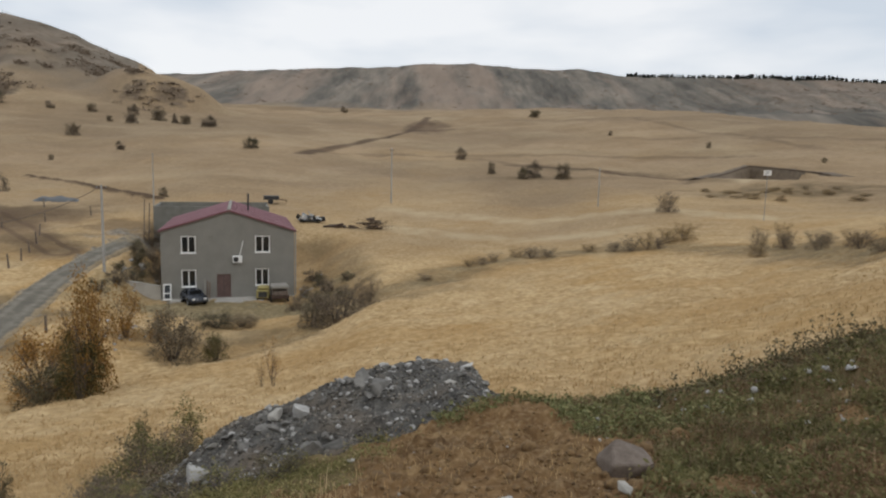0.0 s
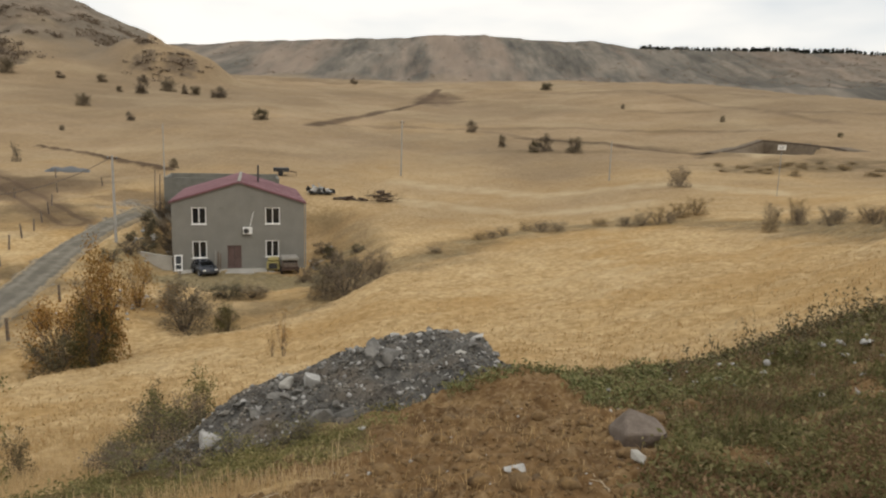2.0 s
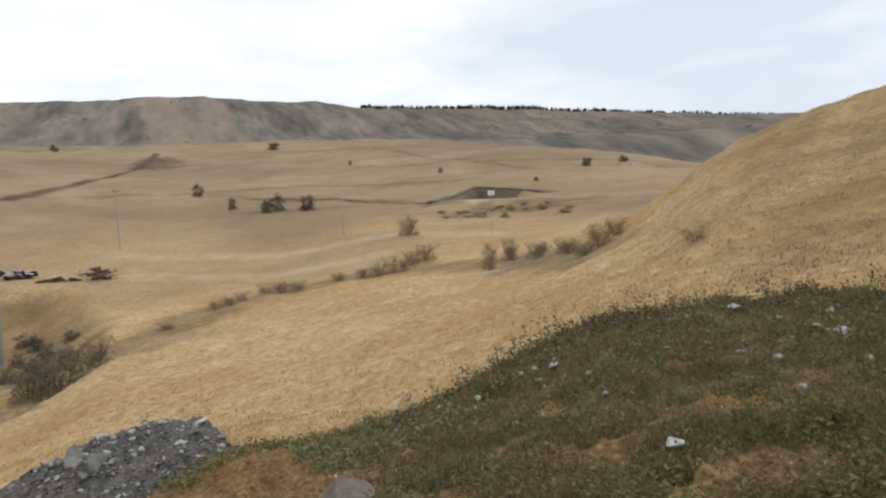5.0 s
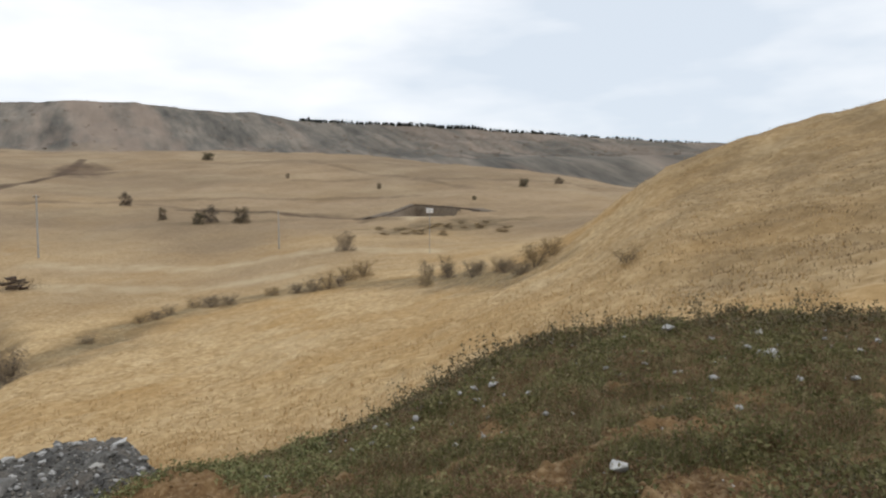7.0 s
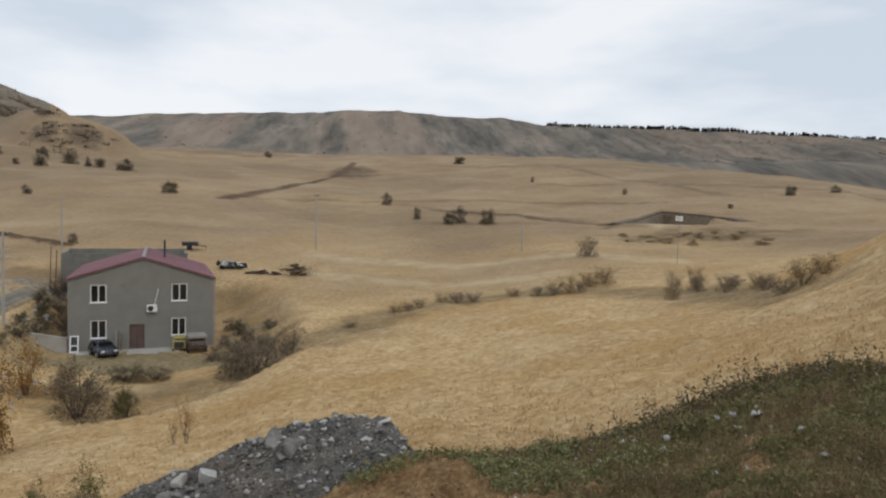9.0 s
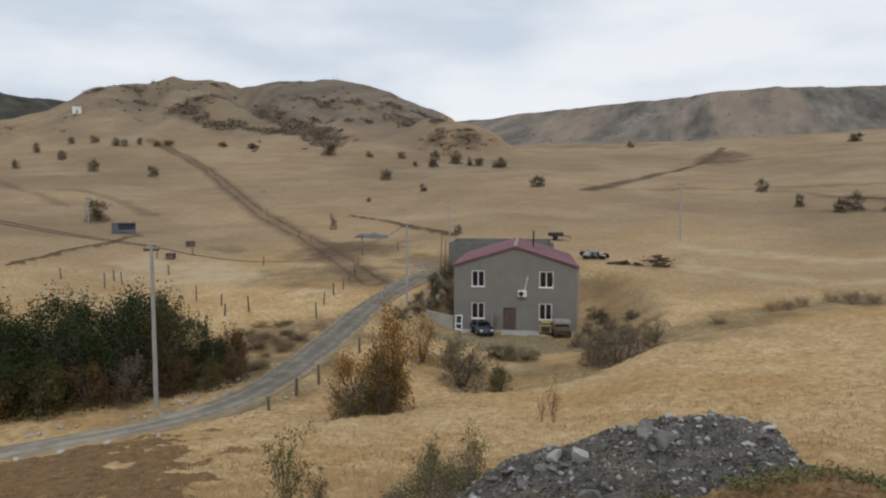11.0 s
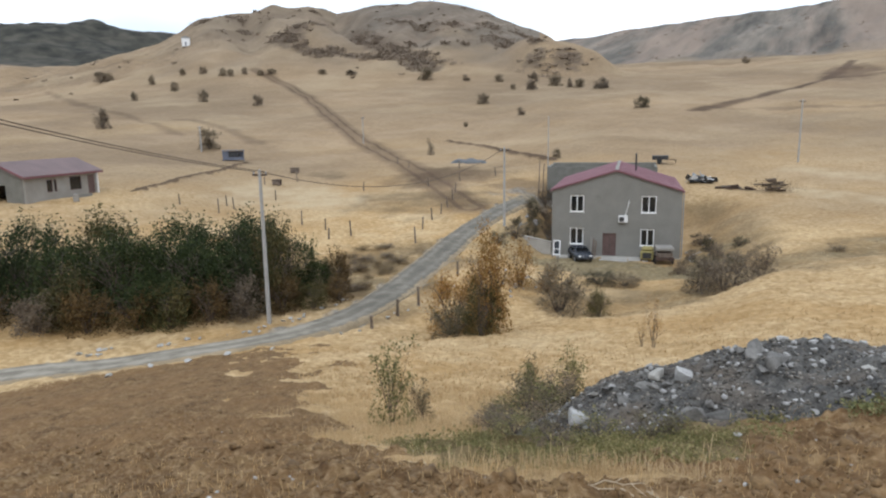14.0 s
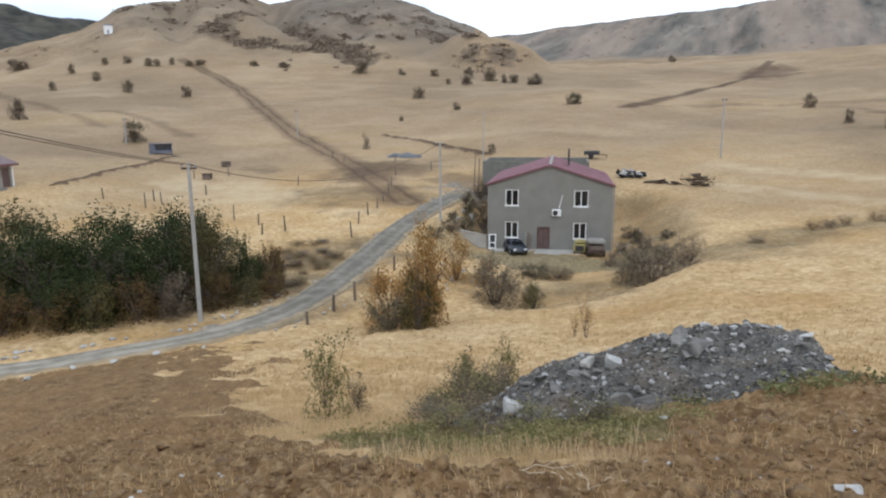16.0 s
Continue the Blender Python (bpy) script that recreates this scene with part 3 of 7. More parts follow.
def land(x, y, rough=True):
    """The height of the ground."""
    x, y = np.asarray(x, float), np.asarray(y, float)
    d = np.maximum(np.hypot(x, y), 0.4)
    az = np.degrees(np.arctan2(x, y))
    # behind the viewpoint the sections run round to one another
    back = ease(75, 180, np.abs(az))
    a = np.clip(az, -75, 75)
    k = LOGD
    q = np.clip(np.log(d), k[0], k[-1])
    cols = pchip(ANGLES, TABLE, a)                      # (..., n)
    i = np.clip(np.searchsorted(k, q) - 1, 0, len(k) - 2)
    h = np.diff(k)
    dd = np.diff(cols, axis=-1) / h
    s0, s1 = dd[..., :-1], dd[..., 1:]
    same = s0 * s1 > 0
    m = np.zeros_like(cols)
    m[..., 1:-1] = np.where(same, 2 * s0 * s1 / np.where(same, s0 + s1, 1), 0)
    m[..., -1] = dd[..., -1]
    take = lambda c, j: np.take_along_axis(c, j[..., None], -1)[..., 0]
    t = (q - k[i]) / h[i]
    z = (take(cols, i) * (1 + 2 * t) * (1 - t) ** 2 + take(m, i) * h[i] * t * (1 - t) ** 2
         + take(cols, i + 1) * t * t * (3 - 2 * t) + take(m, i + 1) * h[i] * t * t * (t - 1))
    rear = 0.06 * d * ease(1, 40, d) * np.exp(-d / 900) + 0.2
    z = z * (1 - back) + rear * back
    far = ease(400, 1000, d)
    ridge = np.interp(az, *zip(*RIDGE)) * np.minimum(d / 905, 1) * (1 - 0.5 * back)
    foot = 44.0 * ease(400, 560, d)
    z400 = z
    up = ease(540, 930, d) ** 0.9
    climb = np.maximum(z400, z400 * (1 - ease(400, 560, d)) + np.maximum(foot, z400) * ease(400, 560, d))
    z = np.where(d > 400, climb + np.maximum(ridge - climb, 0) * up, z)
    z = z - ease(960, 2600, d) * 40
    hill = np.minimum(d / 480, 1) * np.interp(az, *zip(*HILL), left=5, right=0) * (np.abs(az) < 90)
    rise = ease(250, 480, d) * (1 - ease(500, 720, d))
    z = np.where(hill > z, z + (hill - z) * rise, z)
    z = z + 11.0 * np.exp(-(np.hypot((x + 127) / 25, (y - 305) / 22)) ** 4) * (x < 0)
    # gullies and a low knoll on the rounded hill
    face = ease(335, 385, d) * (1 - ease(430, 468, d))
    z = z - face * (6.0 * np.exp(-((az + 47.3) / 1.3) ** 2) + 8.0 * np.exp(-((az + 39.6 + (d - 400) * 0.02) / 1.5) ** 2) + 3.5 * np.exp(-((az + 33.5) / 1.0) ** 2) + 3.0 * np.exp(-((az + 29.6) / 0.9) ** 2))
    z = z + 6.5 * np.exp(-np.hypot((x + 244) / 20, (y - 277) / 15) ** 3) * (x < 0)
    z = z - 0.5 * (1 - ease(0, 4.5, off_line(x, y, DIP)))
    z = z + 0.42 * np.exp(-np.hypot((x - 0.66) / 0.7, (y - 6.95) / 0.62) ** 2)
    # the levelled yard round the house
    hx, hy = x - HOUSE[0], y - HOUSE[1]
    ca, sa = np.cos(np.radians(HOUSE[3])), np.sin(np.radians(HOUSE[3]))
    u, v = hx * ca + hy * sa, -hx * sa + hy * ca
    off = np.hypot(np.maximum(np.abs(u) - 6.2, 0) * np.where(u < 0, 1.9, 1.0), np.maximum(np.maximum(-6.5 - v, v - 14.5), 0))
    yard = 1 - ease(0.3, 8.0, off)
    z = z * (1 - yard) + HOUSE[2] * yard
    # the levelled platform cut into the far field, and the road's bench
    cut = inside(x, y, PLATFORM)
    z = z + (np.minimum(z, 0.3) - z) * ease(-0.4, 0.8, cut)
    lip = (1 - ease(0.2, 1.6, np.abs(off_line(x, y, DITCH)))) * 0.5 + (1 - ease(0.2, 1.2, off_line(x, y, TRENCH_B))) * 0.4
    z = z + lip
    if rough:
        z = z + 1.2 * waves(x, y, 70, 3) * ease(330, 480, d) + 3.2 * waves(x, y, 160, 5) * ease(560, 700, d) * (1 - ease(820, 920, d))
        z = z - 6.0 * np.abs(waves(az * 15.5, d * 0.35, 90, 111, 4)) * ease(580, 720, d) * (1 - ease(860, 925, d)) * ease(-22, -14, az)
        z = z + 9.0 * waves(x, y, 150, 89) * ease(640, 760, d) * (1 - ease(860, 930, d)) * (az < -48)
        z = z + 0.45 * waves(x, y, 30, 7) * ease(70, 140, d) + 0.12 * waves(x, y, 6, 9) * ease(9, 20, d)
        z = z + 0.085 * waves(x, y, 1.5, 17, 4) * ease(9, 14, d) * (1 - ease(45, 70, d)) + 0.09 * waves(x, y, 2.6, 19, 3) * ease(30, 42, az) * ease(12, 18, d) * (1 - ease(60, 90, d))
        z = z + 0.035 * waves(x, y, 0.9, 11, 3) * (1 - ease(9, 14, d)) * ease(0.5, 2, d)
        z = z + soil_at(x, y) * (0.042 * (np.abs(waves(x, y, 0.6, 13, 3)) * 1.7 - 0.3) + 0.010 * (np.abs(waves(x, y, 0.17, 14, 2)) * 1.8 - 0.4)) * (1 - ease(14, 30, d)) * ease(0.8, 2.0, d)
        z = z + 0.05 * soil_at(x, y) * waves(x, y, 1.7, 16, 2) * ease(2.2, 3.5, d) * (1 - ease(14, 30, d))
        z = z + (np.minimum(z, 0.3) - z) * ease(-0.4, 0.8, cut)
        z = z + 1.3 * waves(x, y, 26, 99) * ease(300, 380, d) * (1 - ease(420, 460, d)) * (az < -20)
        z = z + 0.10 * weeds_at(x, y) * waves(x, y, 1.3, 15, 3) * ease(2, 4, d) * (1 - ease(11, 16, d))
    return z


def heap_rise(x, y):
    """The heap of slate rubble: how far it stands above the ground (negative outside its foot)."""
    crest = np.interp(x, (-3.7, -2.9, -2.3, -1.8, -1.2, -0.8, -0.34, 0.05, 0.36, 0.55, 0.74, 1.02), (-2.7, -1.96, -1.68, -1.47, -1.19, -1.07, -0.97, -0.95, -0.97, -1.2, -1.5, -2.3))
    v = np.where(y < 8.6, (8.6 - y) / 1.75, (y - 8.6) / 2.2)
    g = land(x, 8.6 + 0 * np.asarray(y, float), False)
    beyond = np.maximum(-3.7 - x, x - 1.02)
    foot = 0.2 * ease(0, 0.3, beyond) + 8.0 * ease(0.3, 2.0, beyond)
    return -foot + (np.maximum(crest - g, 0) + 0.06) * (1 - np.power(v, 1.35)) - 0.06 + 0.05 * waves(x, y, 0.8, 41, 4)


def top(x, y):
    """The ground with the heap on it."""
    return land(x, y) + np.maximum(heap_rise(np.asarray(x, float), np.asarray(y, float)), 0)


# ---- building helpers ----
def finish(name, mesh, mat, parent=None, label="", smooth=False):
    ob = new(name, mesh)
    if mat is not None:
        mesh.materials.append(mat)
    if smooth:
        mesh.polygons.foreach_set("use_smooth", [True] * len(mesh.polygons))
    if parent is not None:
        ob.parent = parent
    if label:
        ob["label"] = label
    return ob


def part(name, bm, mat, parent, label="", smooth=False):
    """A bmesh as one mesh object under a thing or a part."""
    mesh = bpy.data.meshes.new(name)
    bm.normal_update()
    bm.to_mesh(mesh)
    bm.free()
    return finish(name, mesh, mat, parent, label, smooth)


def sheet(name, verts, faces, mat, parent=None, label="", smooth=False):
    """A mesh from arrays of corners and of equal-sided faces."""
    verts, faces = np.asarray(verts, np.float32), np.asarray(faces, np.int32)
    mesh = bpy.data.meshes.new(name)
    k = faces.shape[1]
    mesh.vertices.add(len(verts))
    mesh.vertices.foreach_set("co", verts.ravel())
    mesh.loops.add(faces.size)
    mesh.loops.foreach_set("vertex_index", faces.ravel())
    mesh.polygons.add(len(faces))
    mesh.polygons.foreach_set("loop_start", np.arange(0, faces.size, k, dtype=np.int32))
    mesh.polygons.foreach_set("loop_total", np.full(len(faces), k, np.int32))
    mesh.update(calc_edges=True)
    return finish(name, mesh, mat, parent, label, smooth)


def thing(name, m, label, category, group="", kind=""):
    """An Empty that carries the parts of a thing."""
    ob = new(name)
    ob.empty_display_size = 0.2
    ob.matrix_world = m
    return tagged(ob, label, category, group, kind)


def box(bm, x0, x1, y0, y1, z0, z1, bevel=0.0):
    r = bmesh.ops.create_cube(bm, size=1.0, matrix=Matrix.Translation(((x0 + x1) / 2, (y0 + y1) / 2, (z0 + z1) / 2)) @ Matrix.Diagonal((x1 - x0, y1 - y0, z1 - z0, 1)))
    if bevel:
        edges = list({e for v in r["verts"] for e in v.link_edges})
        bmesh.ops.bevel(bm, geom=edges, offset=bevel, segments=1, affect="EDGES")
    return bm


def boxed(*args, bevel=0.0):
    return box(bmesh.new(), *args, bevel=bevel)


def rod(bm, a, b, r0, r1=None, sides=8):
    a, b = Vector(a), Vector(b)
    d = b - a
    m = Matrix.Translation((a + b) / 2) @ d.to_track_quat("Z", "Y").to_matrix().to_4x4()
    bmesh.ops.create_cone(bm, cap_ends=True, segments=sides, radius1=r0, radius2=r0 if r1 is None else r1, depth=d.length, matrix=m)
    return bm


def prism(bm, outline, y0, y1):
    """An outline in x and z drawn out along y."""
    a = [bm.verts.new((x, y0, z)) for x, z in outline]
    b = [bm.verts.new((x, y1, z)) for x, z in outline]
    bm.faces.new(a)
    bm.faces.new(b[::-1])
    for i in range(len(a)):
        j = (i + 1) % len(a)
        bm.faces.new((a[j], a[i], b[i], b[j]))
    bmesh.ops.recalc_face_normals(bm, faces=bm.faces[:])
    return bm


def wall(width, height, thick, holes, y0=0.0, x0=0.0, gable=None):
    """A wall along x with real openings (x0, x1, z0, z1) through it, and a gable on top."""
    bm = bmesh.new()
    xs = sorted({x0, x0 + width, *[h[0] for h in holes], *[h[1] for h in holes]})
    zs = sorted({0.0, height, *[h[2] for h in holes], *[h[3] for h in holes]})
    grid = {}

    def corner(x, y, z):
        key = (round(x, 4), round(y, 4), round(z, 4))
        if key not in grid:
            grid[key] = bm.verts.new(key)
        return grid[key]

    def quad(*c):
        f = [corner(*p) for p in c]
        bm.faces.new(f)

    def solid(i, k):
        if not (0 <= i < len(xs) - 1 and 0 <= k < len(zs) - 1):
            return False
        cx, cz = (xs[i] + xs[i + 1]) / 2, (zs[k] + zs[k + 1]) / 2
        return not any(h[0] < cx < h[1] and h[2] < cz < h[3] for h in holes)

    y1 = y0 + thick
    for i in range(len(xs) - 1):
        for k in range(len(zs) - 1):
            if not solid(i, k):
                continue
            a, b, c, d = xs[i], xs[i + 1], zs[k], zs[k + 1]
            quad((a, y0, c), (b, y0, c), (b, y0, d), (a, y0, d))
            quad((b, y1, c), (a, y1, c), (a, y1, d), (b, y1, d))
            if not solid(i - 1, k):
                quad((a, y1, c), (a, y0, c), (a, y0, d), (a, y1, d))
            if not solid(i + 1, k):
                quad((b, y0, c), (b, y1, c), (b, y1, d), (b, y0, d))
            if not solid(i, k - 1):
                quad((a, y1, c), (b, y1, c), (b, y0, c), (a, y0, c))
            if not solid(i, k + 1):
                quad((a, y0, d), (b, y0, d), (b, y1, d), (a, y1, d))
    if gable:
        prism(bm, ((x0, height), (x0 + width, height), (x0 + width / 2, height + gable)), y0, y1)
    return bm


def window(parent, x0, x1, z0, z1, y, sashes=2, mat=None, name="window"):
    """A framed window in a wall that faces -y."""
    mat = mat or WHITE
    f = boxed(x0, x1, y - 0.02, y + 0.10, z0, z0 + 0.09, bevel=0.008)
    for a in ((x0, x1, z1 - 0.09, z1), (x0, x0 + 0.09, z0 + 0.09, z1 - 0.09), (x1 - 0.09, x1, z0 + 0.09, z1 - 0.09)):
        box(f, a[0], a[1], y - 0.02, y + 0.10, a[2], a[3], bevel=0.008)
    w = part(name, f, mat, parent)
    span = (x1 - x0 - 0.18) / sashes
    for k in range(sashes):
        a = x0 + 0.09 + k * span
        if k:
            part("mullion", boxed(a - 0.045, a + 0.045, y - 0.015, y + 0.08, z0 + 0.09, z1 - 0.09, bevel=0.006), mat, w)
        part("pane", boxed(a + 0.02, a + span - 0.02, y + 0.03, y + 0.045, z0 + 0.09, z1 - 0.09), GLASS, w)
    part("sill", boxed(x0 - 0.06, x1 + 0.06, y - 0.12, y - 0.02, z0 - 0.05, z0 + 0.005, bevel=0.006), mat, w)
    return w


def rest(x, y):
    return float(land(x, y))


# ---- the land ----
def build_ground():
    front = np.arange(-82, 66.01, 0.215)
    rear = np.arange(68, 277.9, 2.0)
    az = np.radians(np.concatenate([front, rear]))
    r = np.concatenate([np.exp(np.linspace(math.log(0.0005), math.log(3.0), 60))[:-1], np.exp(np.linspace(math.log(3.0), math.log(11.0), 170))[:-1], np.exp(np.linspace(math.log(11.0), math.log(3800), 400))])
    A, R = np.meshgrid(az, r, indexing="ij")
    X, Y = R * np.sin(A), R * np.cos(A)
    Z = land(X, Y) - 0.34 * (1 - ease(0.9, 1.7, off_line(X, Y, ROAD)))
    x, y = X.ravel(), Y.ravel()
    d = np.hypot(x, y)
    verts = np.concatenate([np.stack([x, y, Z.ravel()], -1), [[0, 0, float(Z[:, 0].mean())]]])
    na, nr = len(az), len(r)
    i, k = np.meshgrid(np.arange(na), np.arange(nr - 1), indexing="ij")
    j = (i + 1) % na
    quads = np.stack([i * nr + k, i * nr + k + 1, j * nr + k + 1, j * nr + k], -1).reshape(-1, 4)
    ob = sheet("ground", verts, quads, GROUND, smooth=True)
    tagged(ob, "dry tan grass hillside with brown earth and weeds", "ground", kind="structure")
    ang = np.degrees(np.arctan2(x, y))
    masks = {
        "soil": soil_at(x, y),
        "weeds": greenery(x, y)[0],
        "lawn": greenery(x, y)[1],
        "straw": np.clip((1 - ease(55, 130, d + 12 * waves(x, y, 40, 31))) * 0.95 + 0.25 * waves(x, y, 60, 33) * (1 - ease(150, 250, d)), 0, 1),
        "ridge": np.maximum(ease(np.interp(ang, (0, 16, 30), (520, 430, 380)), np.interp(ang, (0, 16, 30), (680, 520, 460)), d + 40 * waves(x, y, 90, 35)), 0.8 * ease(290, 400, d + 25 * waves(x, y, 50, 91)) * (ang < -24) * ease(-56, -50, ang) * (0.5 + 0.5 * ease(-43, -37, ang))),
        "scrub": np.maximum(np.maximum(0.66 * (1 - ease(5, 15, off_line(x, y, SCRUB_BAND))), np.maximum(0.6 * (1 - ease(3, 9, off_line(x, y, SCRUB_FOOT))), np.maximum.reduce([0.6 * (1 - ease(0.5, 1.3, np.hypot(x - a, (y - b) * 0.8) / q)) for a, b, q in SCRUB_SPOTS]))),
                            np.maximum((0.33 + 0.1 * (ang > -40) * (ang < -26)) * ease(330, 380, d) * (ang < -20), 0.40 * ease(600, 700, d) * (ang > 20))),
        "track": np.maximum.reduce([0.8 * (1 - ease(0.55, 1.1, np.hypot((x + 8) / 11, (y - 283) / 38) + 0.3 * waves(x, y, 12, 61))),
                                    *[0.45 * (1 - ease(0.6, 2.4, off_line(x, y, q) + waves(x, y, 20, 65))) for q in SHEEP_TRACKS + (FAR_TRACK,)],
                                    0.65 * (1 - ease(2, 5, np.hypot((x + 50) / 2.0, (y - 82) / 2.6) + waves(x, y, 5, 67))), 0.5 * (1 - ease(0.6, 1.1, np.hypot((x + 37.5) / 4.5, (y - 78) / 6) + 0.3 * waves(x, y, 6, 69))),
                                    0.5 * (1 - ease(0.6, 1.6, off_line(x, y, ((50, 130), (44, 124)))))]),
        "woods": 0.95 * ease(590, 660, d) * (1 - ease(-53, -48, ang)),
        "pale": np.maximum.reduce([0.8 * (1 - ease(0.8, 3.2, off_line(x, y, q) + 0.8 * waves(x, y, 14, 71))) for q in PALE_STRIPS]
                                  + [0.8 * ease(0.5, 2, inside(x, y, PLATFORM)), 0.85 * (1 - ease(0.6, 1.1, np.hypot((x + 59) / 13, (y - 61) / 9) + 0.3 * waves(x, y, 9, 73)))]),
        "umber": np.maximum.reduce([brown_at(x, y),
                                    0.7 * (1 - ease(1.0, 5.0, off_line(x, y, GULLY) + 1.5 * waves(x, y, 6, 79))), 0.6 * (1 - ease(0.8, 3.2, off_line(x, y, ((22, 148), (27.3, 146.5), (42.7, 138.5), (50, 122))) + waves(x, y, 8, 80))), 0.7 * (1 - ease(0.6, 1.1, np.hypot((x + 69) / 4.5, (y - 77) / 3.2) + 0.3 * waves(x, y, 4, 89))),
                                    0.9 * (1 - ease(0.6, 1.2, np.hypot((x - 53) / 17, (y - 105) / 9) + 0.3 * waves(x, y, 9, 85))),
                                    0.5 * (1 - ease(0.5, 1.1, np.hypot((x - 22) / 24, (y - 132) / 3.5) + 0.3 * waves(x, y, 9, 87)))]),
        "grit": np.maximum(0.62 * (1 - ease(1.1, 2.0, off_line(x, y, ROAD) + 0.4 * waves(x, y, 3, 97))), np.maximum(0.3 * (1 - ease(2, 5, np.hypot((x + 18.7) / 2.0, y - 57.5))), 0.5 * (1 - ease(0.5, 1.15, np.hypot((x + 35) / 4.5, (y - 73.5) / 5.5) + 0.3 * waves(x, y, 4, 98))))),
    }
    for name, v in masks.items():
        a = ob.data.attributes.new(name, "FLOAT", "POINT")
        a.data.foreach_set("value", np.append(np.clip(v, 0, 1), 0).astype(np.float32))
    return ob


def build_road():
    pts = [Vector((*p, 0)) for p in ROAD]
    fine = []
    for a, b in zip(pts[:-1], pts[1:]):
        steps = max(2, int((b - a).length / 0.5))
        fine += [a.lerp(b, k / steps) for k in range(steps)]
    xy = np.array([(p.x, p.y) for p in fine])
    for _ in range(12):
        xy[1:-1] = 0.25 * xy[:-2] + 0.5 * xy[1:-1] + 0.25 * xy[2:]
    t = np.gradient(xy, axis=0)
    t /= np.linalg.norm(t, axis=1)[:, None]
    nrm = np.stack([-t[:, 1], t[:, 0]], -1)
    cols = np.linspace(-1, 1, 21)
    s = np.arange(len(xy))
    half = 1.55 + 0.08 * np.sin(s * 0.11) + 0.05 * np.sin(s * 0.43 + 1)
    V = []
    for c in cols:
        w = half + 0.06 * np.sin(s * (0.9 + 0.3 * c) + c * 7) * (abs(c) > 0.9)
        p = xy + nrm * (c * w)[:, None]
        ruts = -0.02 * math.exp(-((abs(c) - 0.5) / 0.14) ** 2)
        z = land(p[:, 0], p[:, 1], False)
        for _ in range(30):
            z[1:-1] = 0.25 * z[:-2] + 0.5 * z[1:-1] + 0.25 * z[2:]
        z = z + 0.08 + ruts - 0.36 * abs(c) ** 8
        V.append(np.column_stack([p, z]))
    V = np.stack(V, 1)
    n, m = V.shape[:2]
    i, k = np.meshgrid(np.arange(n - 1), np.arange(m - 1), indexing="ij")
    f = np.stack([i * m + k, i * m + k + 1, (i + 1) * m + k + 1, (i + 1) * m + k], -1).reshape(-1, 4)
    ob = tagged(sheet("road", V.reshape(-1, 3), f[:, ::-1], GRAVEL, smooth=True), "grey gravel lane worn into wheel ruts", "road", kind="structure")
    wear = np.tile(np.exp(-((np.abs(cols) - 0.36) / 0.16) ** 2), n)
    ob.data.attributes.new("wear", "FLOAT", "POINT").data.foreach_set("value", wear.astype(np.float32))
    chalky = np.repeat(0.9 * (1 - ease(23, 33, xy[:, 1])), m)
    border = np.tile(0.75 * np.clip((np.abs(cols) - 0.5) / 0.28, 0, 1), n)
    border = np.clip(border + 0.6 * np.repeat(ease(len(xy) - 22, len(xy), s), m), 0, 1)
    ob.data.attributes.new("border", "FLOAT", "POINT").data.foreach_set("value", border.astype(np.float32))
    ob.data.attributes.new("chalky", "FLOAT", "POINT").data.foreach_set("value", chalky.astype(np.float32))
    return ob


GROUND = ground_material()
build_ground()
build_road()


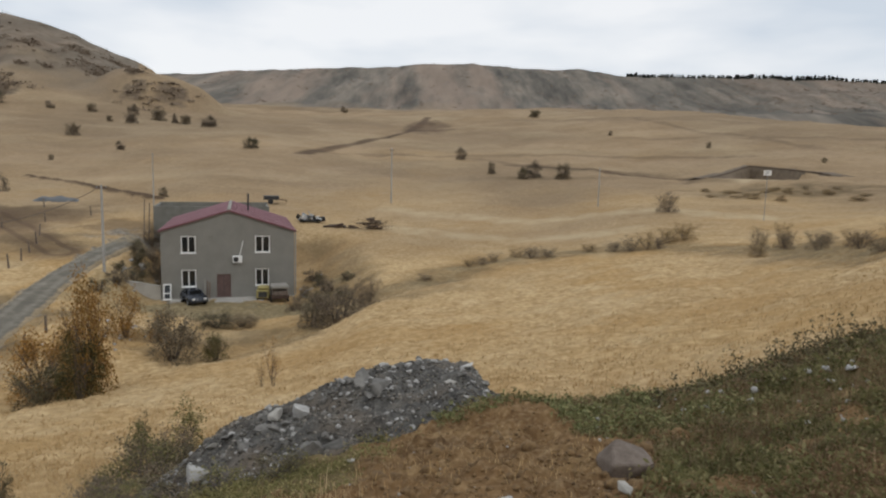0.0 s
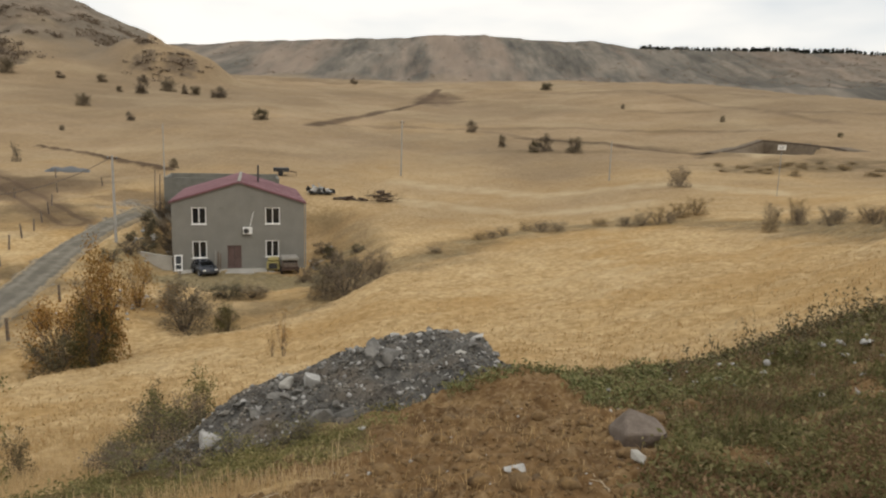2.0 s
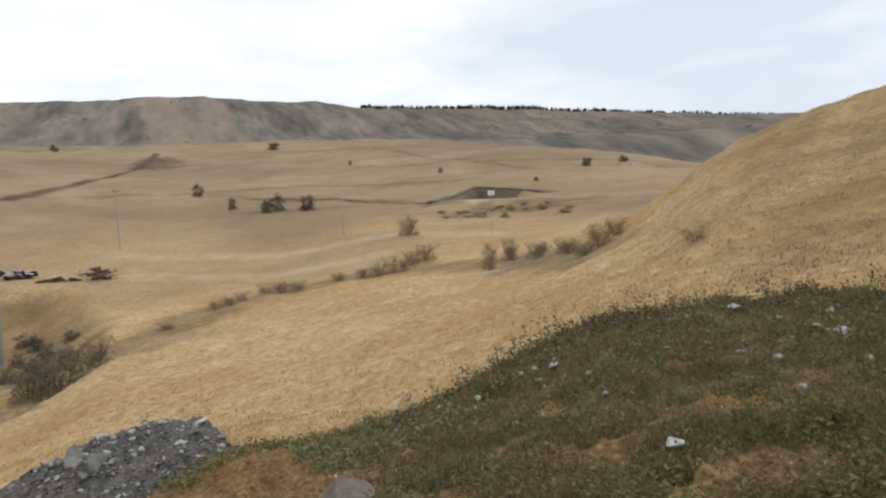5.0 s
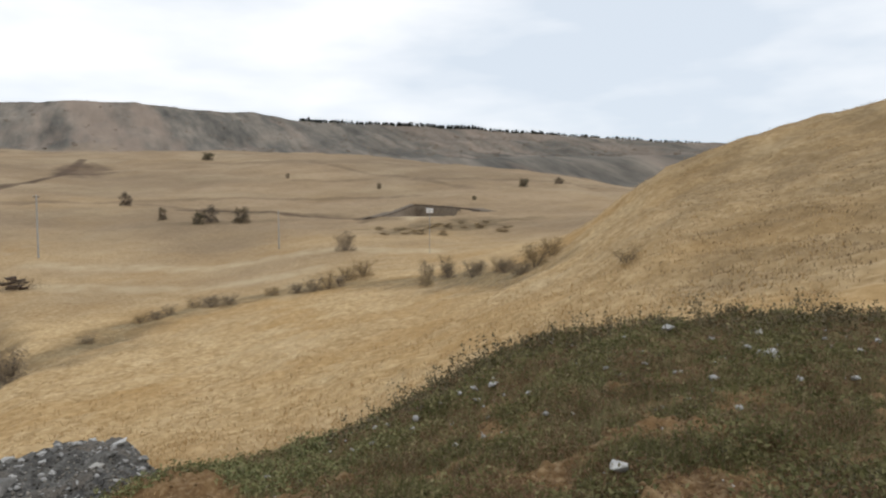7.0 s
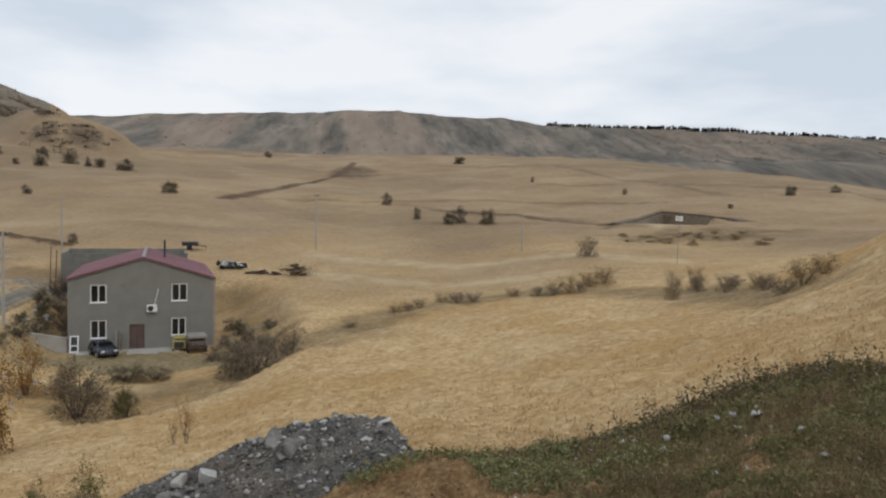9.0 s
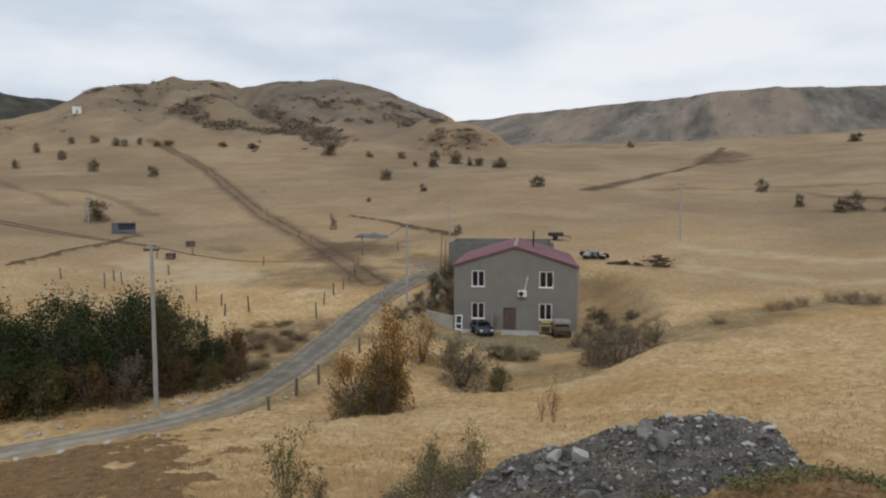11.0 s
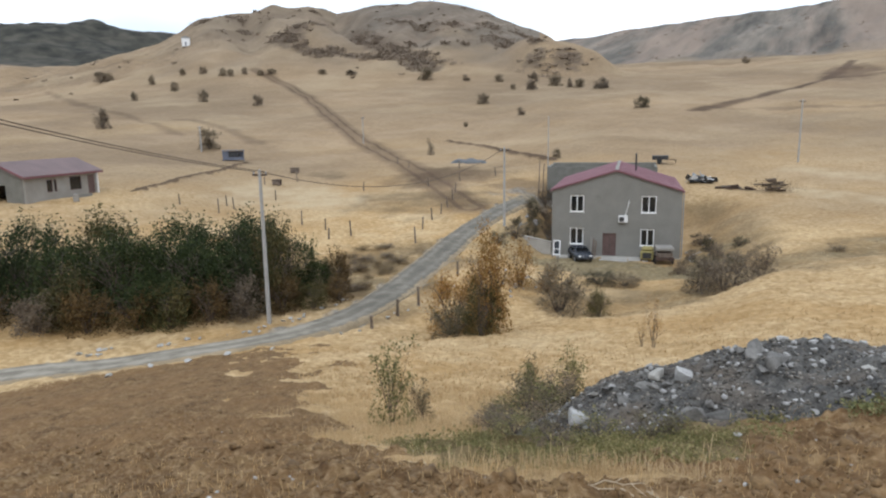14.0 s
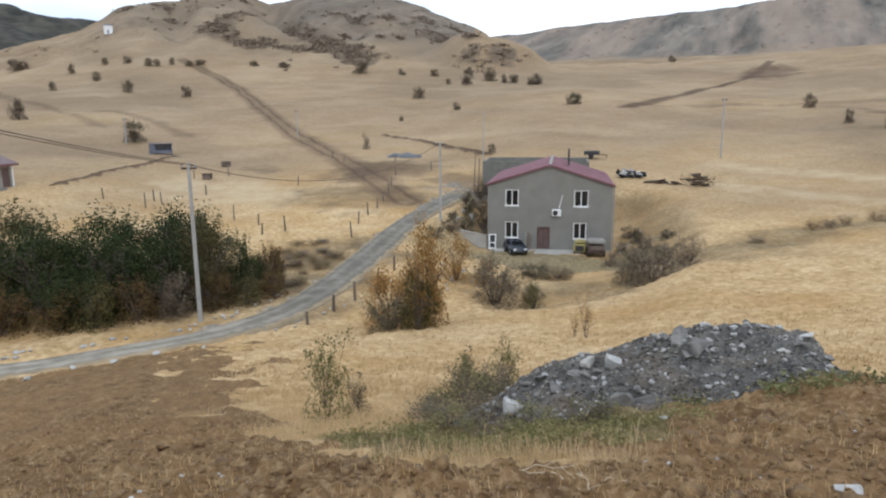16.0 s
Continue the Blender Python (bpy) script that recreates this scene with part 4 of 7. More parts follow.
# ---- the house ----
def build_house():
    h = thing("house", pose(HOUSE[0], HOUSE[1], HOUSE[2], 0, 0, HOUSE[3]), "two-storey grey rendered house with a red tin gable roof", "house")
    W, H, L, G = 11.6, 6.2, 14.0, 1.8
    wins = ((-4.12, -2.86, 4.2, 5.75), (2.27, 3.6, 4.2, 5.75), (-4.12, -2.86, 1.13, 2.7), (2.27, 3.5, 1.13, 2.7))
    door = (-1.1, 0.12, 0.12, 2.25)
    part("front_wall", wall(W, H, 0.3, (*wins, door), 0.0, -W / 2, G), RENDERED, h, "grey cement render")
    part("rear_wall", wall(W, H, 0.3, (), L - 0.3, -W / 2, G), RENDERED, h)
    for x in (-W / 2, W / 2 - 0.3):
        part("side_wall", boxed(x, x + 0.3, 0.3, L - 0.3, 0, H), RENDERED, h)
    part("floor_slab", boxed(-W / 2 - 0.05, W / 2 + 0.05, -0.05, L + 0.05, -0.5, 0.1), CONCRETE, h)
    part("upper_floor", boxed(-W / 2 + 0.3, W / 2 - 0.3, 0.3, L - 0.3, 3.0, 3.2), CONCRETE, h)
    for a in wins:
        window(h, *a, 0.06)
    d = part("door", boxed(door[0] + 0.08, door[1] - 0.08, 0.10, 0.16, 0.12, 2.17, bevel=0.01), BROWN_DOOR, h, "brown double door")
    fr = boxed(door[0], door[0] + 0.08, 0.02, 0.2, 0.12, 2.25)
    box(fr, door[1] - 0.08, door[1], 0.02, 0.2, 0.12, 2.25)
    box(fr, door[0] + 0.08, door[1] - 0.08, 0.02, 0.2, 2.17, 2.25)
    part("door_frame", fr, BROWN_DOOR, d)
    part("door_seam", boxed(-0.505, -0.475, 0.08, 0.10, 0.14, 2.15), BLACK, d)
    part("handle", boxed(-0.42, -0.30, 0.06, 0.10, 1.1, 1.14, bevel=0.01), BLACK, d)
    # roof: two slopes of ribbed tin
    s = math.atan2(G, W / 2)
    over, lift = 0.16, 0.06
    for side in (-1, 1):
        bm = bmesh.new()
        length = (W / 2 + over) / math.cos(s)
        prism(bm, ((0, lift), (side * (W / 2 + over), lift - (W / 2 + over) * math.tan(s)), (side * (W / 2 + over), lift + 0.05 - (W / 2 + over) * math.tan(s)), (0, lift + 0.05)), -0.15, L + 0.3)
        bmesh.ops.translate(bm, verts=bm.verts[:], vec=(0, 0, H + G))
        slope = part("roof_slope", bm, RED_TIN, h, "wine-red ribbed tin")
        rib = bmesh.new()
        for k in range(29):
            y = -0.12 + k * (L + 0.4) / 28
            a = (0.02 * side, y, H + G + lift + 0.06)
            b = (side * (W / 2 + over), y, H + G + lift + 0.06 - (W / 2 + over) * math.tan(s))
            rod(rib, a, b, 0.02, sides=4)
        part("ribs", rib, RED_TIN, slope)
        v = bmesh.new()
        prism(v, ((0, lift - 0.07), (side * (W / 2 + over), lift - 0.07 - (W / 2 + over) * math.tan(s)), (side * (W / 2 + over), lift + 0.07 - (W / 2 + over) * math.tan(s)), (0, lift + 0.07)), -0.20, -0.152)
        bmesh.ops.translate(v, verts=v.verts[:], vec=(0, 0, H + G))
        part("verge_board", v, TRIM_RED, slope)
        g = boxed(side * (W / 2 + over) - 0.06, side * (W / 2 + over) + 0.06, -0.15, L + 0.3, H - 0.09, H - 0.01, bevel=0.02)
        part("gutter", g, TRIM_RED, slope)
        part("soffit", boxed(min(side * (W / 2 + 0.005), side * (W / 2 + over - 0.07)), max(side * (W / 2 + 0.005), side * (W / 2 + over - 0.07)), -0.14, L + 0.28, H - 0.08, H - 0.06), TRIM_RED, slope)
    part("downpipe", rod(bmesh.new(), (W / 2 + 0.12, 0.1, 0.1), (W / 2 + 0.12, 0.1, H - 0.1), 0.05), SHED_GREY, h)
    cap = bmesh.new()
    prism(cap, ((-0.16, -0.02), (0, 0.05), (0.16, -0.02), (0.16, 0.0), (0, 0.085), (-0.16, 0.0)), -0.17, L + 0.32)
    bmesh.ops.translate(cap, verts=cap.verts[:], vec=(0, 0, H + G + lift + 0.05))
    part("ridge_cap", cap, CREAM, h, "pale ridge capping")
    pipe = part("flue_pipe", rod(bmesh.new(), (1.75, 7.0, H + 0.9), (1.75, 7.0, H + G + 1.15), 0.09, sides=12), BLACK, h, "black iron stove flue")
    part("rain_cap", rod(bmesh.new(), (1.75, 7.0, H + G + 1.17), (1.75, 7.0, H + G + 1.3), 0.16, 0.02, sides=12), BLACK, pipe)
    # air conditioner and its pipe
    ac = part("air_conditioner", boxed(0.28, 1.12, -0.36, -0.04, 3.32, 3.95, bevel=0.03), WHITE, h, "white outdoor unit")
    part("fan_grille", rod(bmesh.new(), (0.58, -0.365, 3.63), (0.58, -0.385, 3.63), 0.24, sides=20), BLACK, ac)
    for x in (0.36, 0.98):
        part("bracket", boxed(x, x + 0.06, -0.36, -0.002, 3.26, 3.32), SHED_GREY, ac)
    part("pipe", rod(bmesh.new(), (0.9, -0.04, 3.95), (1.22, -0.04, 5.3), 0.035), WHITE, ac)
    part("wall_stain", boxed(-1.75, -1.35, -0.008, -0.003, 5.55, 5.75), BLOCK, h)
    return h


build_house()
H_M = pose(HOUSE[0], HOUSE[1], HOUSE[2], 0, 0, HOUSE[3])


def by_house(x, y, z=None, turn=0.0):
    """A pose in the yard, by the house's own front: x along it, y into it."""
    p = H_M @ Vector((x, y, 0))
    return pose(p.x, p.y, rest(p.x, p.y) if z is None else HOUSE[2] + z, 0, 0, HOUSE[3] + turn)


def build_yard():
    apron = thing("pavement", by_house(0, 0, 0.0), "pale cracked concrete apron before the house", "pavement", kind="structure")
    for x0, x1, y0 in ((-5.3, -3.0, -1.1), (-2.96, -1.3, -1.5), (-1.26, 1.2, -2.0), (1.24, 3.0, -1.7)):
        part("slab", boxed(x0, x1, y0, -0.07, -0.1, 0.07, bevel=0.02), CONCRETE, apron)
    t = thing("retaining_wall", by_house(-7.5, 0.6, 0.0, -4), "low pale concrete retaining wall beside the house", "wall")
    part("wall_body", prism(bmesh.new(), ((-1.9, -0.4), (1.6, -0.4), (1.6, 1.1), (-1.9, 1.75)), 0, 0.28), CONCRETE, t)
    part("coping", prism(bmesh.new(), ((-1.95, 1.76), (1.65, 1.1), (1.65, 1.18), (-1.95, 1.84)), -0.04, 0.32), CONCRETE, t)
    f = thing("window_frame", by_house(-5.3, -0.42, 0.0), "white plastic glazed door leaning on the wall", "door frame")
    tilt = Matrix.Rotation(radians(-13), 4, "X")
    fb = boxed(-0.34, -0.24, 0, 0.07, 0.05, 1.5)
    for a in ((0.24, 0.34, 0.05, 1.5), (-0.24, 0.24, 0.05, 0.2), (-0.24, 0.24, 1.4, 1.5), (-0.24, 0.24, 0.62, 0.7)):
        box(fb, a[0], a[1], 0, 0.07, a[2], a[3])
    bmesh.ops.transform(fb, matrix=tilt, verts=fb.verts[:])
    part("frame", fb, WHITE, f)
    gb = boxed(-0.235, 0.235, 0.03, 0.045, 0.21, 1.39)
    bmesh.ops.transform(gb, matrix=tilt, verts=gb.verts[:])
    part("pane", gb, GLASS, f)
    rnd = random.Random(5)
    for x, hgt in ((-2.15, 1.9), (-1.95, 1.75), (-1.75, 1.55)):
        b = bmesh.new()
        box(b, -0.06, 0.06, -0.02, 0.02, 0, hgt)
        bmesh.ops.transform(b, matrix=Matrix.Rotation(radians(-14), 4, "X") @ Matrix.Rotation(radians(rnd.uniform(-4, 4)), 4, "Y"), verts=b.verts[:])
        ob = part("plank", b, CREAM if x < -2 else WOOD, None)
        ob.matrix_world = by_house(x, -0.5, 0.02)
        tagged(ob, "weathered board leaning against the grey house wall", "plank", "boards by the door")


build_yard()


# ---- vehicles ----
def build_car(m, paint, label, length=3.9, width=1.62, height=1.4):
    """A small saloon; it faces -y."""
    c = thing("car", m, label, "car")
    w, hl = width / 2, length / 2
    bm = bmesh.new()
    outline = ((-hl, 0.3), (-hl + 0.05, 0.62), (-hl + 0.35, 0.78), (-0.75, 0.86), (0.9, 0.9), (hl - 0.25, 0.88), (hl, 0.75), (hl, 0.3))
    a = [bm.verts.new((-w, y, z)) for y, z in outline]
    b = [bm.verts.new((w, y, z)) for y, z in outline]
    bm.faces.new(a[::-1])
    bm.faces.new(b)
    for i in range(len(a)):
        j = (i + 1) % len(a)
        bm.faces.new((a[i], a[j], b[j], b[i]))
    bmesh.ops.recalc_face_normals(bm, faces=bm.faces[:])
    bmesh.ops.bevel(bm, geom=bm.edges[:], offset=0.06, segments=2, affect="EDGES")
    part("body", bm, paint, c, smooth=True)
    bm = bmesh.new()
    lo = [(-w * 0.92, -0.85, 0.85), (w * 0.92, -0.85, 0.85), (w * 0.92, 1.35, 0.88), (-w * 0.92, 1.35, 0.88)]
    hi = [(-w * 0.74, -0.2, height), (w * 0.74, -0.2, height), (w * 0.74, 0.85, height), (-w * 0.74, 0.85, height)]
    v = [bm.verts.new(p) for p in lo + hi]
    for q in ((4, 5, 6, 7), (0, 1, 5, 4), (1, 2, 6, 5), (2, 3, 7, 6), (3, 0, 4, 7)):
        bm.faces.new([v[k] for k in q])
    bmesh.ops.bevel(bm, geom=bm.edges[:], offset=0.04, segments=1, affect="EDGES")
    cab = part("cabin", bm, paint, c)

    def glazing(name, pts, out):
        g = bmesh.new()
        vs = [g.verts.new(Vector(p) + Vector(out) * 0.012) for p in pts]
        g.faces.new(vs)
        bmesh.ops.solidify(g, geom=g.faces[:], thickness=0.008)
        part(name, g, GLASS, cab)

    mix = lambda p, q, t: tuple(a + (b - a) * t for a, b in zip(p, q))
    for name, i, j, out in (("windscreen", 0, 1, (0, -1, 0.5)), ("side_window", 1, 2, (1, 0, 0.3)), ("rear_window", 2, 3, (0, 1, 0.5)), ("side_window", 3, 0, (-1, 0, 0.3))):
        p0, p1, p2, p3 = lo[i], lo[j], hi[j], hi[i]
        q = [mix(mix(p0, p1, s), mix(p3, p2, s), t) for s, t in ((0.08, 0.14), (0.92, 0.14), (0.92, 0.86), (0.08, 0.86))]
        glazing(name, q, Vector(out).normalized())
    for x in (-w + 0.05, w - 0.05):
        for y in (-hl + 0.7, hl - 0.7):
            s = 1 if x > 0 else -1
            t = part("wheel", rod(bmesh.new(), (x - 0.09, y, 0.29), (x + 0.09, y, 0.29), 0.29, sides=16), RUBBER, c)
            part("rim", rod(bmesh.new(), (x + s * 0.091, y, 0.29), (x + s * 0.102, y, 0.29), 0.17, sides=12), SHED_GREY, t)
    for x in (-w + 0.24, w - 0.24):
        part("headlight", boxed(x - 0.13, x + 0.13, -hl - 0.005, -hl + 0.06, 0.52, 0.66, bevel=0.02), WHITE, c)
    part("bumper", boxed(-w * 0.95, w * 0.95, -hl - 0.07, -hl + 0.04, 0.3, 0.46, bevel=0.03), BLACK, c)
    return c


build_car(by_house(-3.0, -1.75, None, 22), DARK_BLUE, "small dark blue car parked before the grey house", 3.0, 1.5, 1.22)


def build_scrap():
    p = thing("scrap_pile", pose(-17.5, 87.8, rest(-17.5, 87.8), 0, 0, 20), "low pile of white and dark scrap panels in the field", "scrap pile")
    g = random.Random(23)
    for k in range(16):
        bm = boxed(-g.uniform(0.3, 0.8), g.uniform(0.3, 0.8), -0.03, 0.03, -g.uniform(0.15, 0.4), g.uniform(0.15, 0.4), bevel=0.01)
        x = g.uniform(-1.6, 1.6)
        bmesh.ops.transform(bm, matrix=pose(x, g.uniform(-0.6, 0.6), 0.25 + (0.75 - 0.4 * abs(x)) * g.random(), g.uniform(-70, 70), g.uniform(-35, 35), g.uniform(0, 180)), verts=bm.verts[:])
        part("panel", bm, (PALE_PAINT, WHITE, BLACK, SHED_GREY)[k % 4], p)
    for x in (-1.0, 0.2, 1.1):
        part("tyre", rod(bmesh.new(), (x, -0.5, 0.1), (x + 0.05, -0.45, 0.32), 0.32, sides=14), RUBBER, p)
    part("bonnet", boxed(-1.3, 1.2, -0.4, 0.5, -0.05, 0.32, bevel=0.12), BLACK, p, "crushed dark bonnet")


build_scrap()


def build_cart():
    c = thing("farm_cart", by_house(4.3, -1.9, None, 4) @ Matrix.Diagonal((0.82, 0.9, 0.88, 1)), "small rusty farm cart with a loaded pale box", "cart")
    part("bed", boxed(-0.95, 0.95, -1.0, 1.0, 0.5, 0.62, bevel=0.02), RUST, c)
    for x in (-0.75, 0.65):
        part("chassis_rail", boxed(x, x + 0.1, -1.3, 1.0, 0.36, 0.5), RUST, c)
    part("tailboard", boxed(-0.95, 0.95, -1.06, -1.005, 0.45, 0.8, bevel=0.015), RUST, c)
    part("box", boxed(-0.8, 0.85, -0.8, 0.8, 0.63, 1.15, bevel=0.04), WOOD, c)
    part("cover", boxed(-0.9, 0.95, -0.95, 0.9, 1.4, 1.75, bevel=0.08), CREAM, c, "pale sheeted load")
    for x in (-0.7, 0.7):
        for y in (-0.83, 0.77):
            part("stanchion", boxed(x - 0.03, x + 0.03, y, y + 0.06, 0.62, 1.4), RUST, c)
        for y in (-0.5, 0.5):
            w = part("wheel", rod(bmesh.new(), (x * 1.28 - 0.08, y, 0.3), (x * 1.28 + 0.08, y, 0.3), 0.3, sides=14), RUBBER, c)
            part("hub", rod(bmesh.new(), (x * 1.28 + 0.09 * (1 if x > 0 else -1), y, 0.3), (x * 1.28 + 0.11 * (1 if x > 0 else -1), y, 0.3), 0.1, sides=8), RUST, w)
    y = thing("yellow_cabin", by_house(2.95, -1.2, None, -6), "faded yellow machine cabin beside the rusty cart", "machine")
    part("housing", boxed(-0.6, 0.55, -0.5, 0.5, 0.18, 0.95, bevel=0.08), YELLOW, y)
    part("hood", boxed(-0.5, 0.5, -0.45, 0.45, 0.951, 1.3, bevel=0.12), YELLOW, y)
    for x in (-0.55, 0.4):
        part("skid", boxed(x, x + 0.1, -0.55, 0.55, 0.0, 0.18), RUST, y)
    part("panel", boxed(-0.4, 0.35, -0.52, -0.5, 0.3, 0.8), BLACK, y)
    d = thing("trailer", pose(-25.0, 98.3, rest(-25.0, 98.3), 0, 0, 15), "dark flat trailer standing in the field", "trailer")
    part("deck", boxed(-1.3, 0.9, -0.8, 0.8, 0.6, 1.15, bevel=0.03), BLACK, d)
    part("drawbar", rod(bmesh.new(), (0.9, 0, 0.65), (2.0, 0, 0.5), 0.06), RUST, d)
    part("prop", rod(bmesh.new(), (1.9, 0, 0.0), (1.9, 0, 0.52), 0.04), RUST, d)
    for yy in (-0.75, 0.75):
        part("wheel", rod(bmesh.new(), (-0.3, yy - 0.1, 0.36), (-0.3, yy + 0.1, 0.36), 0.36, sides=14), RUBBER, d)


build_cart()


# ---- other buildings ----
def build_outbuilding():
    o = thing("outbuilding", pose(-26.6, 77.4, -7.9, 0, 0, 16.7), "unroofed grey block outbuilding behind the house", "outbuilding")
    W, D, H = 12.6, 6.5, 4.05
    part("front_wall", wall(W, H, 0.25, ((-1.0, 0.2, 0.0, 2.1),), 0.0, -W / 2), BLOCK, o)
    part("rear_wall", wall(W, H + 0.12, 0.25, ((-3, -1.6, 1.2, 2.4), (2, 3.4, 1.2, 2.4)), D, -W / 2), BLOCK, o)
    for x in (-W / 2, W / 2 - 0.25):
        part("side_wall", boxed(x, x + 0.25, 0.25, D, 0, H), BLOCK, o)
    part("floor_slab", boxed(-W / 2 - 0.1, W / 2 + 0.1, -0.1, D + 0.35, -1.0, 0.0), CONCRETE, o)
    for x in (-W / 2 - 0.45, -W / 2 - 0.95):
        p = part("timber_post", rod(bmesh.new(), (0, 0, 0), (0.15, 0, 4.6), 0.07, 0.05), WOOD, None)
        q = o.matrix_world @ Vector((x, -0.6, 0))
        p.matrix_world = pose(q.x, q.y, rest(q.x, q.y) - 0.1)
        tagged(p, "weathered timber post beside the outbuilding", "post", "posts by the outbuilding")


build_outbuilding()


def build_cottage():
    c = thing("cottage", pose(-72.6, 35.8, -6.3, 0, 0, 15.0), "single-storey cream cottage with a rust-brown tin roof", "cottage")
    W, L, H, G = 6.4, 9.6, 3.2, 1.25
    # local: x runs back from the near corner, y along the long side
    side = wall(L, H, 0.25, ((2.6, 3.35, 1.25, 2.6), (3.5, 3.9, 1.25, 2.6), (5.6, 7.2, 1.2, 2.7), (8.1, 9.1, 0.25, 2.7)))
    bmesh.ops.transform(side, matrix=Matrix.Rotation(radians(90), 4, "Z"), verts=side.verts[:])
    part("long_wall", side, CREAM, c)
    end = wall(W, H, 0.25, ((-4.0, -2.4, 0.0, 2.2),), 0.0, -W, G)
    bmesh.ops.translate(end, verts=end.verts[:], vec=(-0.255, 0.0, 0))
    part("gable_wall", end, BLOCK, c)
    far = wall(W, H, 0.25, (), L - 0.25, -W, G)
    bmesh.ops.translate(far, verts=far.verts[:], vec=(-0.255, 0.0, 0))
    part("gable_wall", far, CREAM, c)
    part("rear_wall", boxed(-W - 0.25, -W, 0.26, L - 0.26, 0, H), CREAM, c)
    part("plinth", boxed(-W - 0.35, 0.1, -0.1, L + 0.1, -1.2, 0.12), CONCRETE, c)
    mid, over = -W / 2 - 0.12, 0.4
    for s in (-1, 1):
        half = W / 2 + 0.12 + over
        t = G / (W / 2)
        bm = bmesh.new()
        prism(bm, ((mid, H + G + 0.08), (mid + s * half, H + G + 0.08 - half * t), (mid + s * half, H + G + 0.14 - half * t), (mid, H + G + 0.14)), -0.45, L + 0.45)
        r = part("roof_slope", bm, RUST_TIN, c)
        part("fascia", boxed(mid + s * half - 0.03, mid + s * half + 0.03, -0.45, L + 0.45, H + G - 0.10 - half * t, H + G + 0.075 - half * t), TRIM_RED, r)
        v = bmesh.new()
        prism(v, ((mid, H + G - 0.1), (mid + s * half, H + G - 0.1 - half * t), (mid + s * half, H + G + 0.15 - half * t), (mid, H + G + 0.15)), -0.5, -0.452)
        part("verge_board", v, TRIM_RED, r)
    for y0, y1, z0, z1 in ((2.6, 3.35, 1.25, 2.6), (3.5, 3.9, 1.25, 2.6), (5.6, 7.2, 1.2, 2.7)):
        f = boxed(-0.12, -0.04, y0, y1, z0, z0 + 0.08)
        for a in ((y0, y1, z1 - 0.08, z1), (y0, y0 + 0.08, z0 + 0.08, z1 - 0.08), (y1 - 0.08, y1, z0 + 0.08, z1 - 0.08)):
            box(f, -0.12, -0.04, *a)
        w = part("window", f, BROWN_DOOR, c)
        part("pane", boxed(-0.09, -0.075, y0 + 0.081, y1 - 0.081, z0 + 0.081, z1 - 0.081), GLASS, w)
    part("door", boxed(-0.13, -0.06, 8.1, 9.1, 0.25, 2.7), BROWN_DOOR, c, "dark brown door")
    part("porch_post", boxed(0.05, 0.2, 9.3, 9.45, 0, H - 0.1), WHITE, c, "white porch post")
    part("porch_slab", boxed(0.101, 1.4, 5.0, 9.6, -1.2, 0.1, bevel=0.03), CONCRETE, c)
    part("porch_parapet", boxed(1.1, 1.2, 5.2, 7.4, 0.1, 0.75), RENDERED, c)
    a = thing("lean_to", pose(-77.2, 31.6, rest(-77.2, 31.6) - 0.1, 0, 0, 15.0), "low grey block lean-to beside the cottage", "shed")
    part("shed_wall", wall(3.2, 2.2, 0.2, ((0.8, 2.2, 0.0, 1.7),), 0.0, -2.8), BLOCK, a)
    part("shed_body", boxed(-2.8, 0.4, 0.9, 2.4, 0, 2.2), BLOCK, a)
    part("shed_roof", boxed(-3.0, 0.6, -0.3, 2.6, 2.2, 2.3), SHED_GREY, a)
    b = thing("barrel", pose(-71.0, 40.0, rest(-71.0, 40.0), 0, 0, 0), "pale plastic water barrel standing by the cottage", "barrel")
    part("barrel_body", rod(bmesh.new(), (0, 0, 0), (0, 0, 0.75), 0.3, 0.28, sides=18), CREAM, b)
    part("lid", rod(bmesh.new(), (0, 0, 0.75), (0, 0, 0.82), 0.2, 0.18, sides=18), CREAM, b)


build_cottage()


